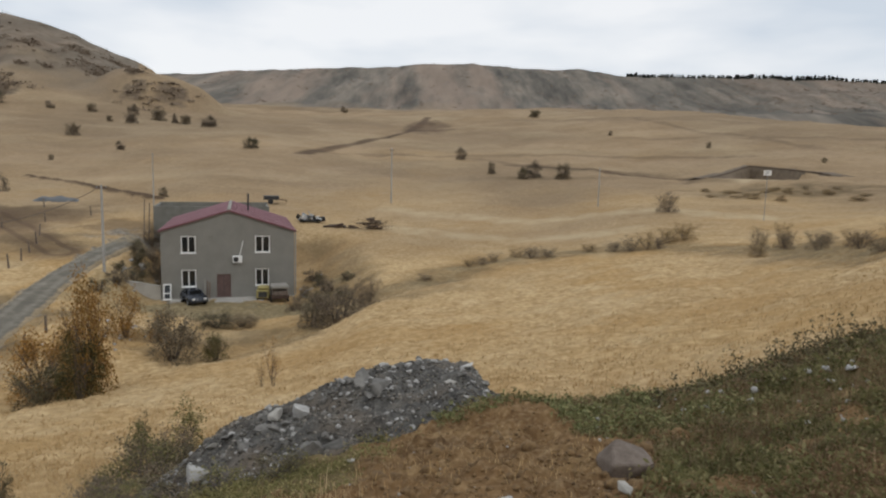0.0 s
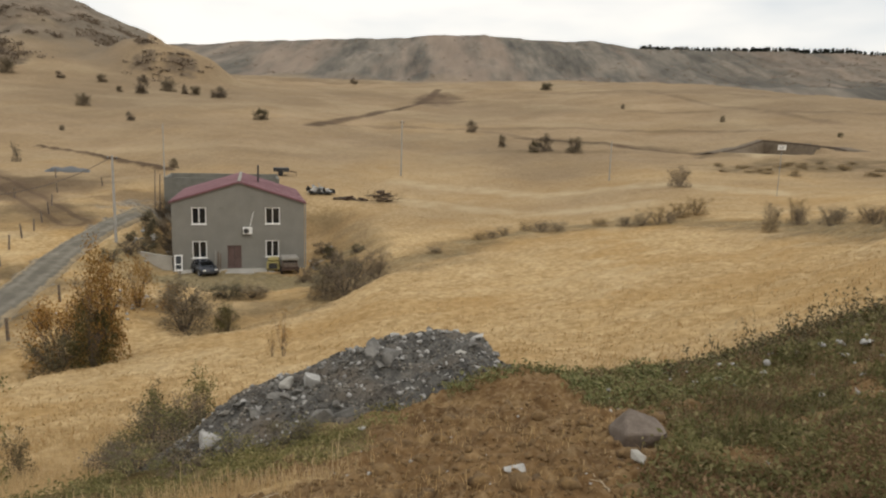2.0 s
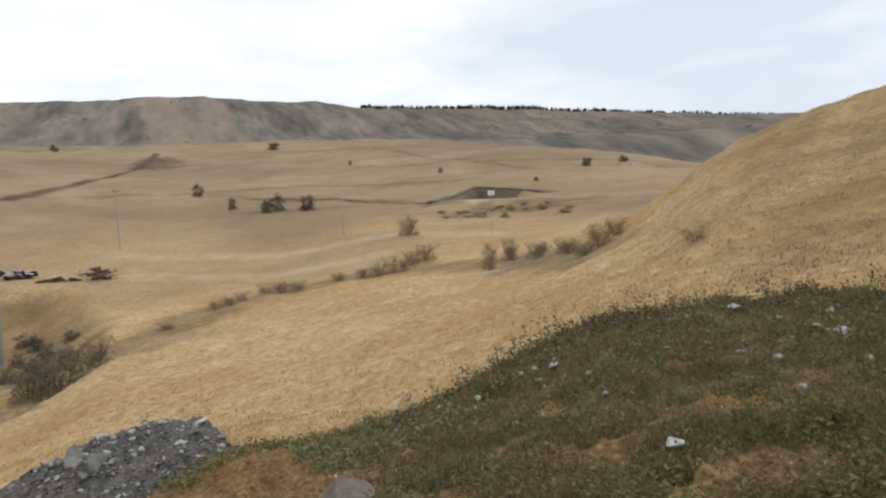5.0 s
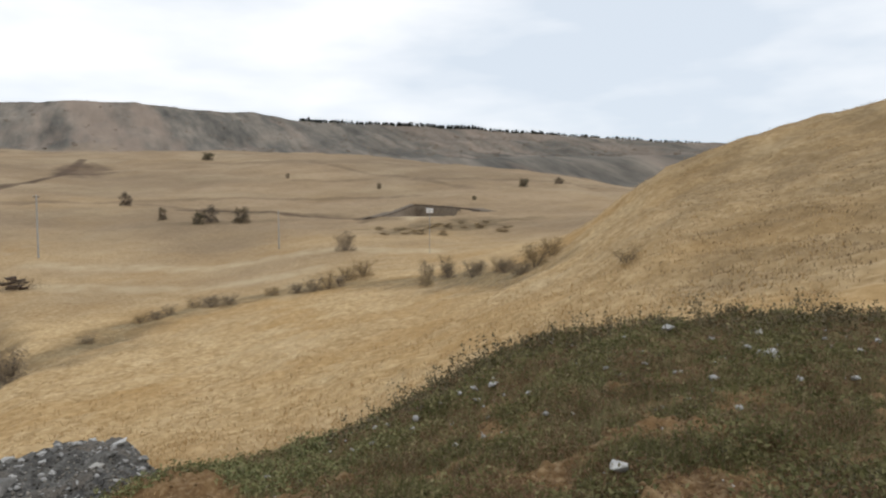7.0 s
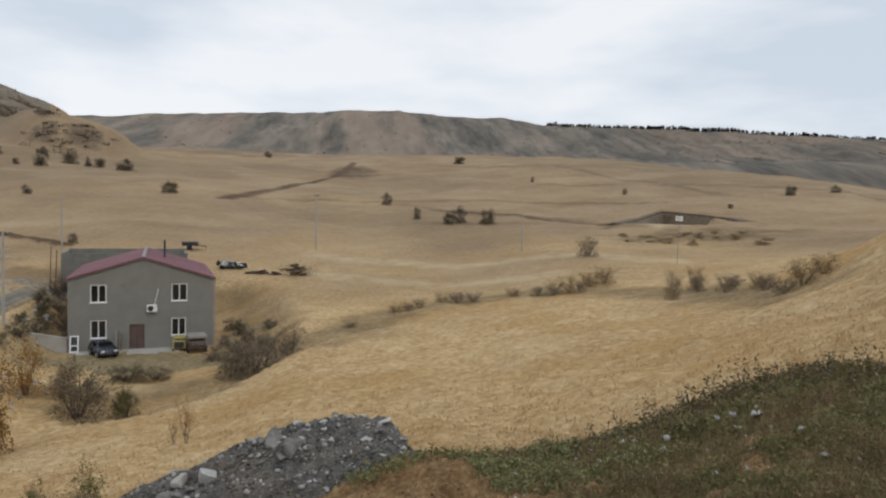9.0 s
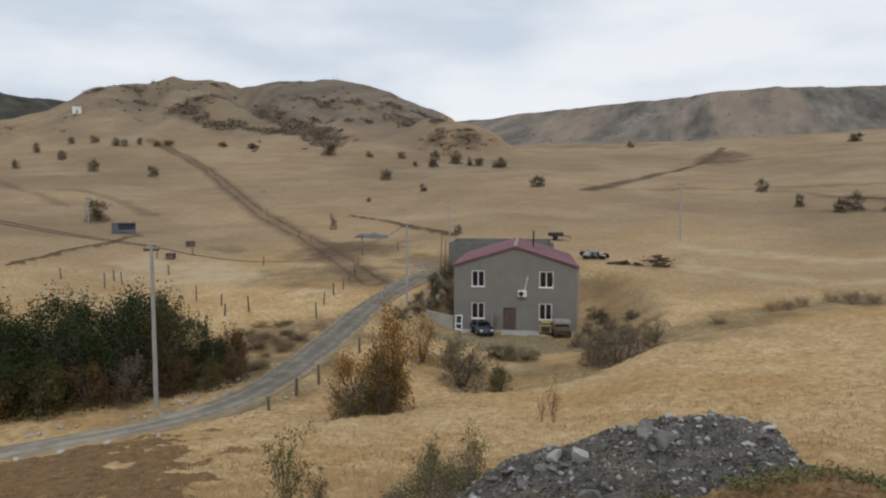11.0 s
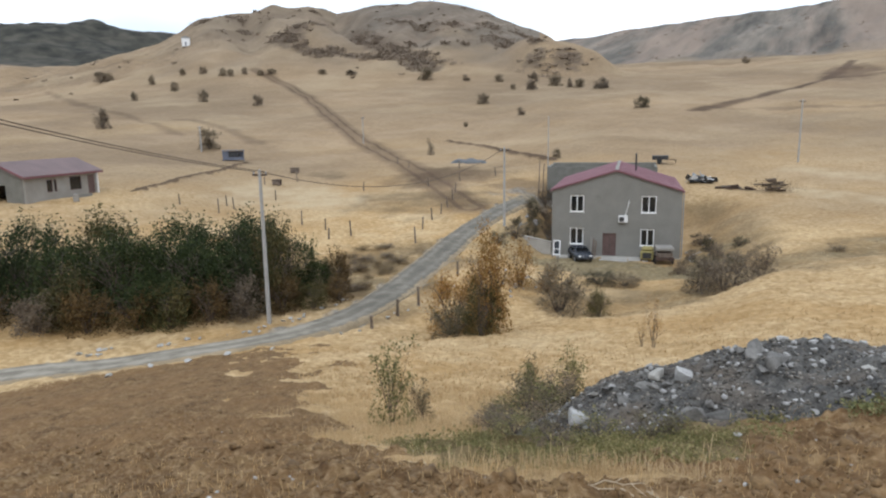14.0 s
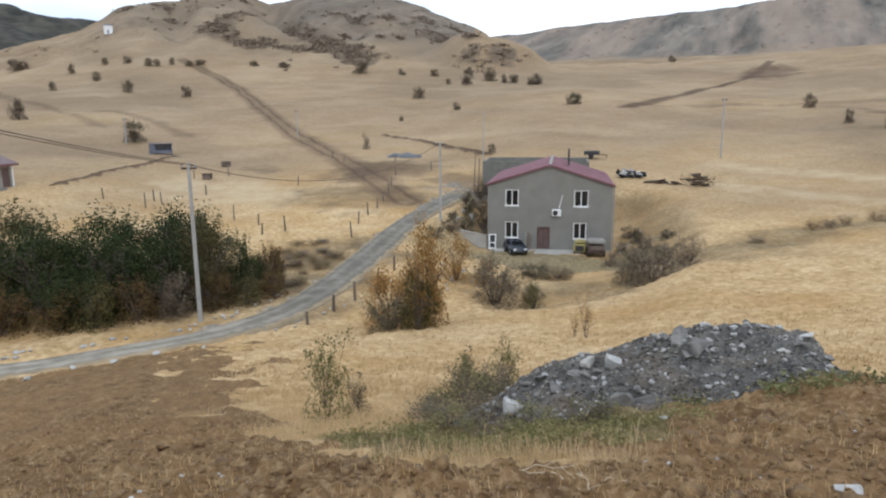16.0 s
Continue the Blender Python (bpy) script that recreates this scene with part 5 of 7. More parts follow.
def build_kiosk():
    k = thing("shelter", pose(-91.7, 79.4, rest(-91.7, 79.4) - 0.05, 0, 0, 48) @ Matrix.Diagonal((0.84, 0.84, 0.84, 1)), "faded blue open metal shelter in the dry field", "shelter")
    for x in (-2.0, 2.0):
        for y in (-0.9, 0.9):
            part("corner_post", boxed(x - 0.07, x + 0.07, y - 0.07, y + 0.07, -0.2, 2.05), BLUE, k)
    part("roof_sheet", boxed(-2.2, 2.2, -1.05, 1.05, 2.05, 2.13), BLUE, k)
    part("rear_panel", boxed(-1.92, 1.92, 0.86, 0.9, 0.15, 1.9), BLUE, k)
    # Solid black panel; the dark inside of the shelter is put into its colour.
    part("opening_shade", boxed(-0.9, 1.1, -0.93, -0.87, 0.75, 1.75), BLACK, k, "black panel standing in for the shade inside")
    part("front_panel", boxed(-1.92, -0.95, -0.93, -0.88, 0.15, 1.9), BLUE, k)
    part("low_panel", boxed(-0.9, 1.92, -0.93, -0.88, 0.15, 0.74), BLUE, k)
    s = thing("covered_stack", pose(-55.0, 95.5, rest(-55.0, 95.5) - 0.12, 6, 0, 26), "low stack under a grey-blue tarpaulin", "stack")
    n, m = 25, 13
    u, v = np.meshgrid(np.linspace(-1, 1, n), np.linspace(-1, 1, m), indexing="ij")
    z = 0.85 * np.clip(1 - np.abs(u) ** 5, 0, 1) * np.clip(1 - np.abs(v) ** 3, 0, 1) * (0.85 + 0.13 * np.sin(u * 9) + 0.08 * np.sin(v * 5 + u * 4)) - 0.06
    i, j = np.meshgrid(np.arange(n - 1), np.arange(m - 1), indexing="ij")
    f = np.stack([i * m + j, (i + 1) * m + j, (i + 1) * m + j + 1, i * m + j + 1], -1).reshape(-1, 4)
    sheet("tarpaulin", np.stack([u * 3.1, v * 1.4, z], -1).reshape(-1, 3), f, TARP, s, smooth=True)
    part("edge_log", rod(bmesh.new(), (-3.1, -1.42, 0.1), (3.1, -1.42, 0.1), 0.13), WOOD, s)
    w = thing("hut", pose(-307, 240, rest(-307, 240) - 0.3, 0, 0, 50), "small white hut on the brow of the hill", "hut")
    part("hut_wall", boxed(-2.0, 2.0, -1.6, 1.6, 0, 4.2), WHITE, w)
    part("hut_roof", prism(bmesh.new(), ((-2.3, 4.2), (2.3, 4.2), (0, 5.0)), -1.9, 1.9), SHED_GREY, w)
    part("hut_door", boxed(-0.4, 0.4, -1.66, -1.61, 0.2, 2.1), SHED_GREY, w)


build_kiosk()


def build_crate(x, y, w, turn):
    c = thing("crate", pose(x, y, rest(x, y), 0, 0, turn), "weathered brown wooden crate standing in the dry field", "crate", "crates in the field")
    for z in (0.1, 0.30, 0.50):
        part("front_board", boxed(-w / 2, w / 2, -0.5, -0.45, z, z + 0.17), WOOD, c)
        part("rear_board", boxed(-w / 2, w / 2, 0.45, 0.5, z, z + 0.17), WOOD, c)
    for k in (-w / 2, w / 2 - 0.06):
        part("end_board", boxed(k, k + 0.06, -0.449, 0.449, 0.1, 0.68), RUST, c)
    part("lid", boxed(-w / 2 - 0.06, w / 2 + 0.06, -0.56, 0.56, 0.69, 0.75), RUST, c)
    for k in (-w / 2 + 0.1, w / 2 - 0.2):
        part("runner", boxed(k, k + 0.1, -0.5, 0.5, -0.1, 0.099), WOOD, c)


build_crate(-74.1, 75.8, 1.25, 40)
build_crate(-69.0, 67.0, 1.0, 25)


# ---- poles, wires, sign and fences ----
def build_pole(x, y, height, girth=0.17, label="tall grey concrete power pole with insulators"):
    z = rest(x, y)
    p = thing("power_pole", pose(x, y, z, 0, 0, 30), label, "power pole", "power poles")
    bm = bmesh.new()
    bmesh.ops.create_cone(bm, cap_ends=True, segments=4, radius1=girth * 1.15, radius2=girth * 0.75, depth=height + 0.6, matrix=Matrix.Translation((0, 0, height / 2 - 0.3)) @ Matrix.Rotation(radians(45), 4, "Z"))
    bmesh.ops.bevel(bm, geom=bm.edges[:], offset=0.02, segments=1, affect="EDGES")
    part("shaft", bm, POLE, p)
    if girth > 0.1:
        a = part("crossarm", boxed(-0.4, 0.4, -0.05, 0.05, height - 0.35, height - 0.25), RUST, p)
        for k in (-0.34, 0.34):
            part("insulator", rod(bmesh.new(), (k, 0, height - 0.249), (k, 0, height - 0.1), 0.045, 0.03, sides=8), SHED_GREY, a)
    return Vector((x, y, z + height - 0.1))


def build_wire(a, b, sag, radius=0.013, mat=None):
    """A slack cable between two points."""
    cu = bpy.data.curves.new("power_cable", "CURVE")
    cu.dimensions, cu.bevel_depth, cu.bevel_resolution = "3D", radius, 1
    sp = cu.splines.new("POLY")
    n = 24
    sp.points.add(n)
    for k in range(n + 1):
        t = k / n
        p = a.lerp(b, t)
        sp.points[k].co = (p.x, p.y, p.z - 4 * sag * t * (1 - t), 1)
    cu.materials.append(mat or BLACK)
    return tagged(new("power_cable", cu), "slack black power cable strung between poles", "cable", "power cables")


pole_tops = [build_pole(*p) for p in ((-28.6, 26.5, 8.9, 0.135), (-29.3, 57.7, 7.5, 0.15), (-8.3, 104.8, 8.4, 0.13), (22.1, 97.6, 5.6, 0.1), (-88.6, 110.8, 5.4, 0.13), (-104.3, 83.0, 4.6, 0.16), (-38.4, 89.2, 7.4, 0.1), (-18, -6, 10.6, 0.19))]
for off in (-0.25, 0.25):
    shift = Vector((off, off * 0.4, 0))
    build_wire(pole_tops[0] + shift, pole_tops[7] + shift, 0.7, 0.02, BARK)
build_wire(pole_tops[0], pole_tops[1], 2.0, 0.024, BARK)


def build_sign():
    z = rest(35.2, 74.5)
    s = thing("notice_board", pose(35.2, 74.5, z, 0, 0, -24), "white notice board on a tall thin post", "sign")
    part("post", rod(bmesh.new(), (0, 0, -0.3), (0, 0, 5.4), 0.03), SHED_GREY, s)
    b = part("board", boxed(-0.40, 0.40, -0.08, -0.05, 4.95, 5.5, bevel=0.01), WHITE, s)
    for zz, w in ((5.37, 0.28), (5.23, 0.32), (5.10, 0.2)):
        part("text_bar", boxed(-w, w * 0.8, -0.086, -0.081, zz - 0.026, zz + 0.026), SHED_GREY, b)


build_sign()


def build_post(x, y, height, lean, thick=0.085):
    bm = bmesh.new()
    rod(bm, (0, 0, -0.3), (lean * height, lean * 0.5 * height, height), thick, thick * 0.8, sides=7)
    ob = part("fence_post", bm, WOOD, None)
    z = rest(x, y)
    ob.matrix_world = pose(x, y, z)
    tagged(ob, "weathered wooden fence post standing in dry grass", "fence post", "fence posts")
    return Vector((x + lean * height, y + lean * 0.5 * height, z + height))


FIELD_FENCE = ((-33.7, 49.0, 1.5), (-36.0, 53.5, 1.2), (-37.1, 57.0, 1.25), (-37.8, 59.8, 1.1), (-38.9, 62.9, 1.15), (-40.4, 66.5, 1.2), (-42.5, 70.5, 1.2))
CROSS_FENCE = ((-40.5, 48.3, 1.45), (-44.3, 49.0, 1.1), (-48.3, 50.0, 1.5), (-53.4, 49.4, 1.2), (-58.7, 48.3, 1.6), (-64.0, 47.5, 1.2))
LOOSE_POSTS = ((-41.7, 46.5, 1.0), (-59.5, 51.1, 1.35), (-61.0, 51.4, 1.25), (-68.3, 70.3, 1.7), (-70.2, 65.9, 1.1), (-60.3, 58.2, 1.15), (-54.9, 68.3, 1.2),
               (-49.0, 74.5, 1.1), (-46.2, 78.0, 1.1), (-52.2, 88.0, 1.2), (-60.5, 86.5, 1.1), (-44.0, 84.0, 1.2), (-64.0, 88.5, 1.1))
LANE_FENCE = ((-22.8, 33.3, 1.2), (-22.9, 31.2, 1.0), (-22.7, 28.5, 0.75), (-23.8, 37.5, 1.1), (-25.2, 42.0, 1.1))
rng = random.Random(8)
for row in (FIELD_FENCE, CROSS_FENCE, LOOSE_POSTS, LANE_FENCE):
    ends = [build_post(x, y, h, rng.uniform(-0.09, 0.09), 0.095 if row is LANE_FENCE else 0.085) for x, y, h in row]
    if row is LANE_FENCE:
        tie = sorted(ends, key=lambda p: p.y)
        for a, b in zip(tie[:-1], tie[1:]):
            w = build_wire(a - Vector((0, 0, 0.12)), b - Vector((0, 0, 0.12)), 0.06, 0.008)
            w.name = "fence_wire"
            tagged(w, "rusty fence wire strung between lane posts", "wire", "fence wires")


# ---- the rubble heap and the stones ----
def rock_mesh(name, seed, flat=0.6, points=15):
    r = random.Random(seed)
    bm = bmesh.new()
    for _ in range(points):
        v = Vector((r.gauss(0, 1), r.gauss(0, 1), r.gauss(0, 1))).normalized()
        v = v / max(abs(v.x), abs(v.y), abs(v.z)) ** 0.7 * r.uniform(0.42, 0.5)
        bm.verts.new((v.x, v.y * 0.88, v.z * flat))
    out = bmesh.ops.convex_hull(bm, input=bm.verts[:])
    bmesh.ops.delete(bm, geom=[g for g in out["geom_interior"] if isinstance(g, bmesh.types.BMVert)], context="VERTS")
    bmesh.ops.bevel(bm, geom=bm.edges[:], offset=0.022, segments=1, affect="EDGES")
    mesh = bpy.data.meshes.new(name)
    bm.to_mesh(mesh)
    bm.free()
    return mesh


ROCKS = {}


def rock(x, y, size, mat, label, group, seed, flat=0.6, sink=0.3, tip=25, name="stone", points=15):
    key = (mat.name, seed % 6, flat)
    if key not in ROCKS:
        ROCKS[key] = rock_mesh(name, seed, flat, points)
        ROCKS[key].materials.append(mat)
    ob = new(name, ROCKS[key])
    r = random.Random(seed * 7 + 1)
    ob.matrix_world = pose(x, y, float(top(x, y)) + size * flat * (0.5 - sink), r.uniform(-tip, tip), r.uniform(-tip, tip), r.uniform(0, 360)) @ Matrix.Diagonal((size, size * r.uniform(0.75, 1.1), size, 1))
    return tagged(ob, label, "stone", group)


def build_heap():
    xs, ys = np.arange(-3.8, 1.6, 0.045), np.arange(6.6, 11.2, 0.045)
    X, Y = np.meshgrid(xs, ys, indexing="ij")
    rise = heap_rise(X, Y)
    grit = 0.035 * (np.abs(waves(X, Y, 0.28, 43, 3)) - 0.3) + np.random.RandomState(4).uniform(-0.012, 0.012, X.shape)
    Z = land(X, Y) + np.where(rise > -0.04, rise + grit, -0.3)
    n, m = X.shape
    i, j = np.meshgrid(np.arange(n - 1), np.arange(m - 1), indexing="ij")
    keep = ((rise[:-1, :-1] > -0.12) | (rise[1:, 1:] > -0.12)).ravel()
    f = np.stack([i * m + j, (i + 1) * m + j, (i + 1) * m + j + 1, i * m + j + 1], -1).reshape(-1, 4)[keep]
    used, inv = np.unique(f, return_inverse=True)
    ob = sheet("slate_mound", np.stack([X, Y, Z], -1).reshape(-1, 3)[used], inv.reshape(f.shape), RUBBLE)
    tagged(ob, "heap of dark grey slate rubble tipped on the terrace", "spoil heap")
    r = random.Random(12)
    big = ((-2.05, 8.11, 0.32, 1, 0.6), (-1.73, 8.02, 0.36, 2, 0.5), (-0.94, 8.15, 0.42, 0, 0.28), (-0.71, 7.87, 0.38, 0, 0.4), (-0.83, 7.74, 0.2, 0, 0.35), (-1.39, 6.9, 0.34, 0, 0.75),
           (-1.14, 7.05, 0.34, 0, 0.35), (-2.65, 7.15, 0.46, 2, 0.4), (-0.44, 8.42, 0.15, 2, 0.5), (0.30, 8.5, 0.24, 2, 0.5), (0.1, 7.86, 0.16, 1, 0.4), (-2.3, 7.65, 0.3, 0, 0.3),
           (-2.6, 7.94, 0.24, 0, 0.3), (-0.74, 8.48, 0.15, 2, 0.4), (-2.15, 7.85, 0.24, 0, 0.28), (-2.81, 7.89, 0.2, 1, 0.4), (0.55, 8.45, 0.18, 0, 0.4))
    for k, (x, y, s, kind, flat) in enumerate(big):
        rock(x, y, s * 1.05, (SLATE, CONCRETE, PALE)[kind], ("flat grey slate slab lying on the rubble", "pale grey lump of concrete on the rubble", "whitish limestone lump on the rubble")[kind], "stones on the rubble heap", 50 + k, flat, 0.25, points=10)
    count = 0
    while count < 210:
        x, y = r.uniform(-3.4, 1.1), r.uniform(6.8, 9.6)
        if float(heap_rise(np.array(x), np.array(y))) < 0.03:
            continue
        s = 0.05 + 0.11 * r.random() ** 2.2
        pale = r.random() < 0.22
        rock(x, y, s, PALE if pale else SLATE, "small whitish stone lying on the rubble" if pale else "small dark slate fragment lying on the rubble", "fragments on the rubble heap", r.randrange(1000), r.choice((0.35, 0.6)), 0.25, 40)
        count += 1
    gravel("pale_chips", PALE, 420, False, (-3.4, 1.0, 6.8, 9.4), lambda x, y: heap_rise(x, y) > 0.02, 0.012, 0.05, lambda x, y: top(x, y) + 0.008, "pale stone chips strewn over the rubble heap")
    gravel("rubble_chips", CHIPS, 9000, False, (-3.5, 1.2, 6.7, 9.6), lambda x, y: heap_rise(x, y) > -0.02, 0.006, 0.032, top, "small slate chips strewn over the rubble heap")


def gravel(name, mat, count, fan, area, ok, lo, hi, height, label):
    """Many little lumps in one mesh, over a fan (degrees and distances) or a box."""
    g = np.random.RandomState(len(name) + count)
    a, b, c, d = area
    u, v = g.random_sample((2, count * 14))
    if fan:
        q, r = np.radians(a + (b - a) * u), c * (d / c) ** v
        pts = np.column_stack([r * np.sin(q), r * np.cos(q)])
    else:
        pts = np.column_stack([a + (b - a) * u, c + (d - c) * v])
    pts = pts[ok(pts[:, 0], pts[:, 1])][:count]
    count = len(pts)
    s = lo + (hi - lo) * g.random_sample(count) ** 2
    z = height(pts[:, 0], pts[:, 1]) + s * 0.15
    q = (1 + 5 ** 0.5) / 2
    base = np.array([(-1, q, 0), (1, q, 0), (-1, -q, 0), (1, -q, 0), (0, -1, q), (0, 1, q), (0, -1, -q), (0, 1, -q), (q, 0, -1), (q, 0, 1), (-q, 0, -1), (-q, 0, 1)]) / 1.9
    a = g.uniform(0, 6.28, count)
    v = base[None] * (0.5 + 0.8 * g.random_sample((count, 12, 1))) * s[:, None, None] * np.array([1, 0.8, 0.62])
    ca, sa = np.cos(a)[:, None], np.sin(a)[:, None]
    v = np.stack([v[..., 0] * ca - v[..., 1] * sa, v[..., 0] * sa + v[..., 1] * ca, v[..., 2]], -1) + np.column_stack([pts, z])[:, None]
    tri = np.array([(0, 11, 5), (0, 5, 1), (0, 1, 7), (0, 7, 10), (0, 10, 11), (1, 5, 9), (5, 11, 4), (11, 10, 2), (10, 7, 6), (7, 1, 8), (3, 9, 4), (3, 4, 2), (3, 2, 6), (3, 6, 8), (3, 8, 9), (4, 9, 5), (2, 4, 11), (6, 2, 10), (8, 6, 7), (9, 8, 1)])
    f = (tri[None] + 12 * np.arange(count)[:, None, None]).reshape(-1, 3)
    return tagged(sheet(name, v.reshape(-1, 3), f, mat), label, "gravel", kind="stuff")


build_heap()
rock(1.12, 3.88, 0.36, BOULDER, "brown rounded boulder half sunk in bare earth", "", 3, 0.62, 0.30, 6, "boulder", 22)
for k, (x, y, s, kind) in enumerate(((0.36, 3.52, 0.17, 2), (0.98, 3.36, 0.12, 1), (1.12, 2.92, 0.10, 1), (3.59, 8.7, 0.24, 2), (3.57, 7.33, 0.14, 2), (4.16, 6.63, 0.18, 2), (4.32, 5.97, 0.14, 2), (7.11, 6.96, 0.26, 2),
                                     (2.84, 3.0, 0.19, 2), (5.86, 6.1, 0.2, 1), (3.05, 6.4, 0.12, 2), (3.63, 6.91, 0.09, 2), (6.07, 5.13, 0.13, 1), (6.44, 4.86, 0.34, 2), (5.23, 5.38, 0.09, 2),
                                     (2.89, 8.1, 0.1, 2), (6.9, 6.02, 0.12, 2), (7.67, 5.99, 0.24, 1), (-0.85, 6.2, 0.12, 1))):
    rock(x, y, s * 0.9, (SLATE, CONCRETE, PALE)[kind], "whitish stone lying among weeds and bare earth" if kind == 2 else "grey stone lying among weeds and bare earth", "stones on the terrace", 200 + k, (0.3, 0.45, 0.36)[k % 3], -0.05, 12)
r6 = random.Random(66)
for k in range(46):
    t = r6.uniform(3.2, 8.2)
    i = int(t)
    x, y = (ROAD[i][0] + (ROAD[i + 1][0] - ROAD[i][0]) * (t - i), ROAD[i][1] + (ROAD[i + 1][1] - ROAD[i][1]) * (t - i))
    dx, dy = ROAD[i + 1][0] - ROAD[i][0], ROAD[i + 1][1] - ROAD[i][1]
    q = math.hypot(dx, dy)
    side = 1 if r6.random() < 0.75 else -1
    o = r6.uniform(1.9, 2.9) * side
    rock(x - dy / q * o, y + dx / q * o, r6.uniform(0.14, 0.42), PALE if r6.random() < 0.55 else CONCRETE, "whitish stone lying on the verge of the lane", "stones along the lane", 400 + k, 0.5, 0.2, 20)


# ---- plants ----
def leaves(centres, size, aspect, g, droop=0.0):
    """Diamond-shaped leaves at the given places, turned at random."""
    n = len(centres)
    a = g.normal(size=(n, 3))
    a[:, 2] -= droop
    a /= np.linalg.norm(a, axis=1)[:, None]
    b = np.cross(a, g.normal(size=(n, 3)))
    b /= np.linalg.norm(b, axis=1)[:, None]
    s = (size * (0.6 + 0.8 * g.random_sample(n)))[:, None]
    v = np.stack([centres - a * s, centres + b * s * aspect, centres + a * s, centres - b * s * aspect], 1)
    f = np.arange(4 * n).reshape(-1, 4)
    return v.reshape(-1, 3), f


DRY_BRUSH = leafy("dry_brush_leaves", ((0.20, 0.145, 0.072), (0.31, 0.23, 0.12), (0.44, 0.34, 0.195)), thin=0.55)
HILL_LEAF = leafy("hill_bush_leaves", ((0.135, 0.113, 0.076), (0.225, 0.185, 0.125), (0.33, 0.27, 0.19)), thin=0.35)
MIXED_LEAF = leafy("turning_leaves", ((0.024, 0.026, 0.010), (0.060, 0.060, 0.020), (0.105, 0.088, 0.030), (0.16, 0.11, 0.045)))


def make_shrub(name, m, leaf, label, category, seed, count=700, size=0.035, lumps=14, bare=0.0, tall=False, group="", aspect=0.55):
    """A shrub one metre wide and high: stems fanning out from the ground and a broken crown of leaves."""
    g = np.random.RandomState(seed)
    s = thing(name, m, label, category, group)
    bm = bmesh.new()
    tips = []
    stems = 5 if tall else 9
    for k in range(stems):
        a = 2 * np.pi * (k + g.uniform(-0.3, 0.3)) / stems
        lean = g.uniform(0.05, 0.2) if tall else g.uniform(0.1, 0.34)
        p0 = Vector((0.03 * math.cos(a), 0.03 * math.sin(a), -0.06))
        p1 = Vector((lean * 0.55 * math.cos(a), lean * 0.55 * math.sin(a), g.uniform(0.1, 0.24) if bare else g.uniform(0.25, 0.4)))
        rod(bm, p0, p1, 0.009 if bare else 0.014, 0.006 if bare else 0.01, sides=5)
        for _ in range(4 if bare else 3):
            q = p1 + Vector((g.uniform(-0.2, 0.2) + lean * 0.8 * math.cos(a), g.uniform(-0.2, 0.2) + lean * 0.8 * math.sin(a), g.uniform(0.15, 0.8 if bare else 0.5)))
            q.z = min(q.z, 0.97)
            rod(bm, p1, q, 0.005, 0.002, sides=4)
            tips.append(q)
            for _ in range(2):
                t = p1.lerp(q, g.uniform(0.4, 0.9))
                w = t + Vector((g.uniform(-0.14, 0.14), g.uniform(-0.14, 0.14), g.uniform(0.02, 0.16)))
                rod(bm, t, w, 0.0025, 0.001, sides=3)
                tips.append(w)
    part("stem", bm, BARK, s)
    pts = np.array([tuple(p) for p in tips])
    if bare:
        pick = pts[g.randint(len(pts), size=count)]
        c = pick + g.normal(size=(count, 3)) * 0.05
        if bare < 0.6:
            low = g.random_sample(count) < 0.45
            a, rr = g.uniform(0, 2 * np.pi, count), 0.42 * np.sqrt(g.random_sample(count))
            c[low] = np.column_stack([np.cos(a) * rr, np.sin(a) * rr, 0.62 * g.random_sample(count) * (1 - (rr / 0.47) ** 2)])[low]
    else:
        # a dome of uneven clumps down to the ground, with shoots standing out of it
        a = g.uniform(0, 2 * np.pi, lumps)
        u = g.uniform(-0.75, 1.0, lumps)
        rr = np.sqrt(1 - u * u) * g.uniform(0.55, 1.0, lumps)
        if tall:
            rr = rr * np.where(u > 0, 1 - 0.55 * u, 1.0)
        core = np.column_stack([0.36 * rr * np.cos(a), 0.36 * rr * np.sin(a), 0.43 + 0.37 * u])
        weight = g.uniform(0.3, 1.0, lumps)
        idx = g.choice(lumps, size=count, p=weight / weight.sum())
        sig = g.uniform(0.05, 0.10, lumps)[idx][:, None]
        c = core[idx] + g.normal(size=(count, 3)) * sig
        shoots = count // 6
        k = g.randint(lumps, size=shoots // 14 + 1)
        base = np.repeat(core[k], 14, axis=0)[:shoots]
        way = core[k] - np.array([0, 0, 0.2]) + g.normal(size=(len(k), 3)) * 0.15 + np.array([0, 0, 0.35])
        way = np.repeat(way / np.linalg.norm(way, axis=1)[:, None], 14, axis=0)[:shoots]
        c[:len(base)] = base + way * (0.30 * g.random_sample(len(base)))[:, None] + g.normal(size=base.shape) * 0.012
        low = g.random_sample(count) < 0.24
        a, rr = g.uniform(0, 2 * np.pi, count), 0.40 * np.sqrt(g.random_sample(count))
        c[low] = np.column_stack([np.cos(a) * rr, np.sin(a) * rr, 0.45 * g.random_sample(count) * (1.1 - (rr / 0.42) ** 2)])[low]
    c[:, 2] = np.where(c[:, 2] < 0.0, -c[:, 2] * 0.5, c[:, 2])
    v, f = leaves(c, size, aspect, g)
    sheet("foliage", v, f, leaf, s)
    return s


def stand(x, y, w, h, turn):
    return pose(x, y, rest(x, y), 0, 0, turn) @ Matrix.Diagonal((w, w, h, 1))


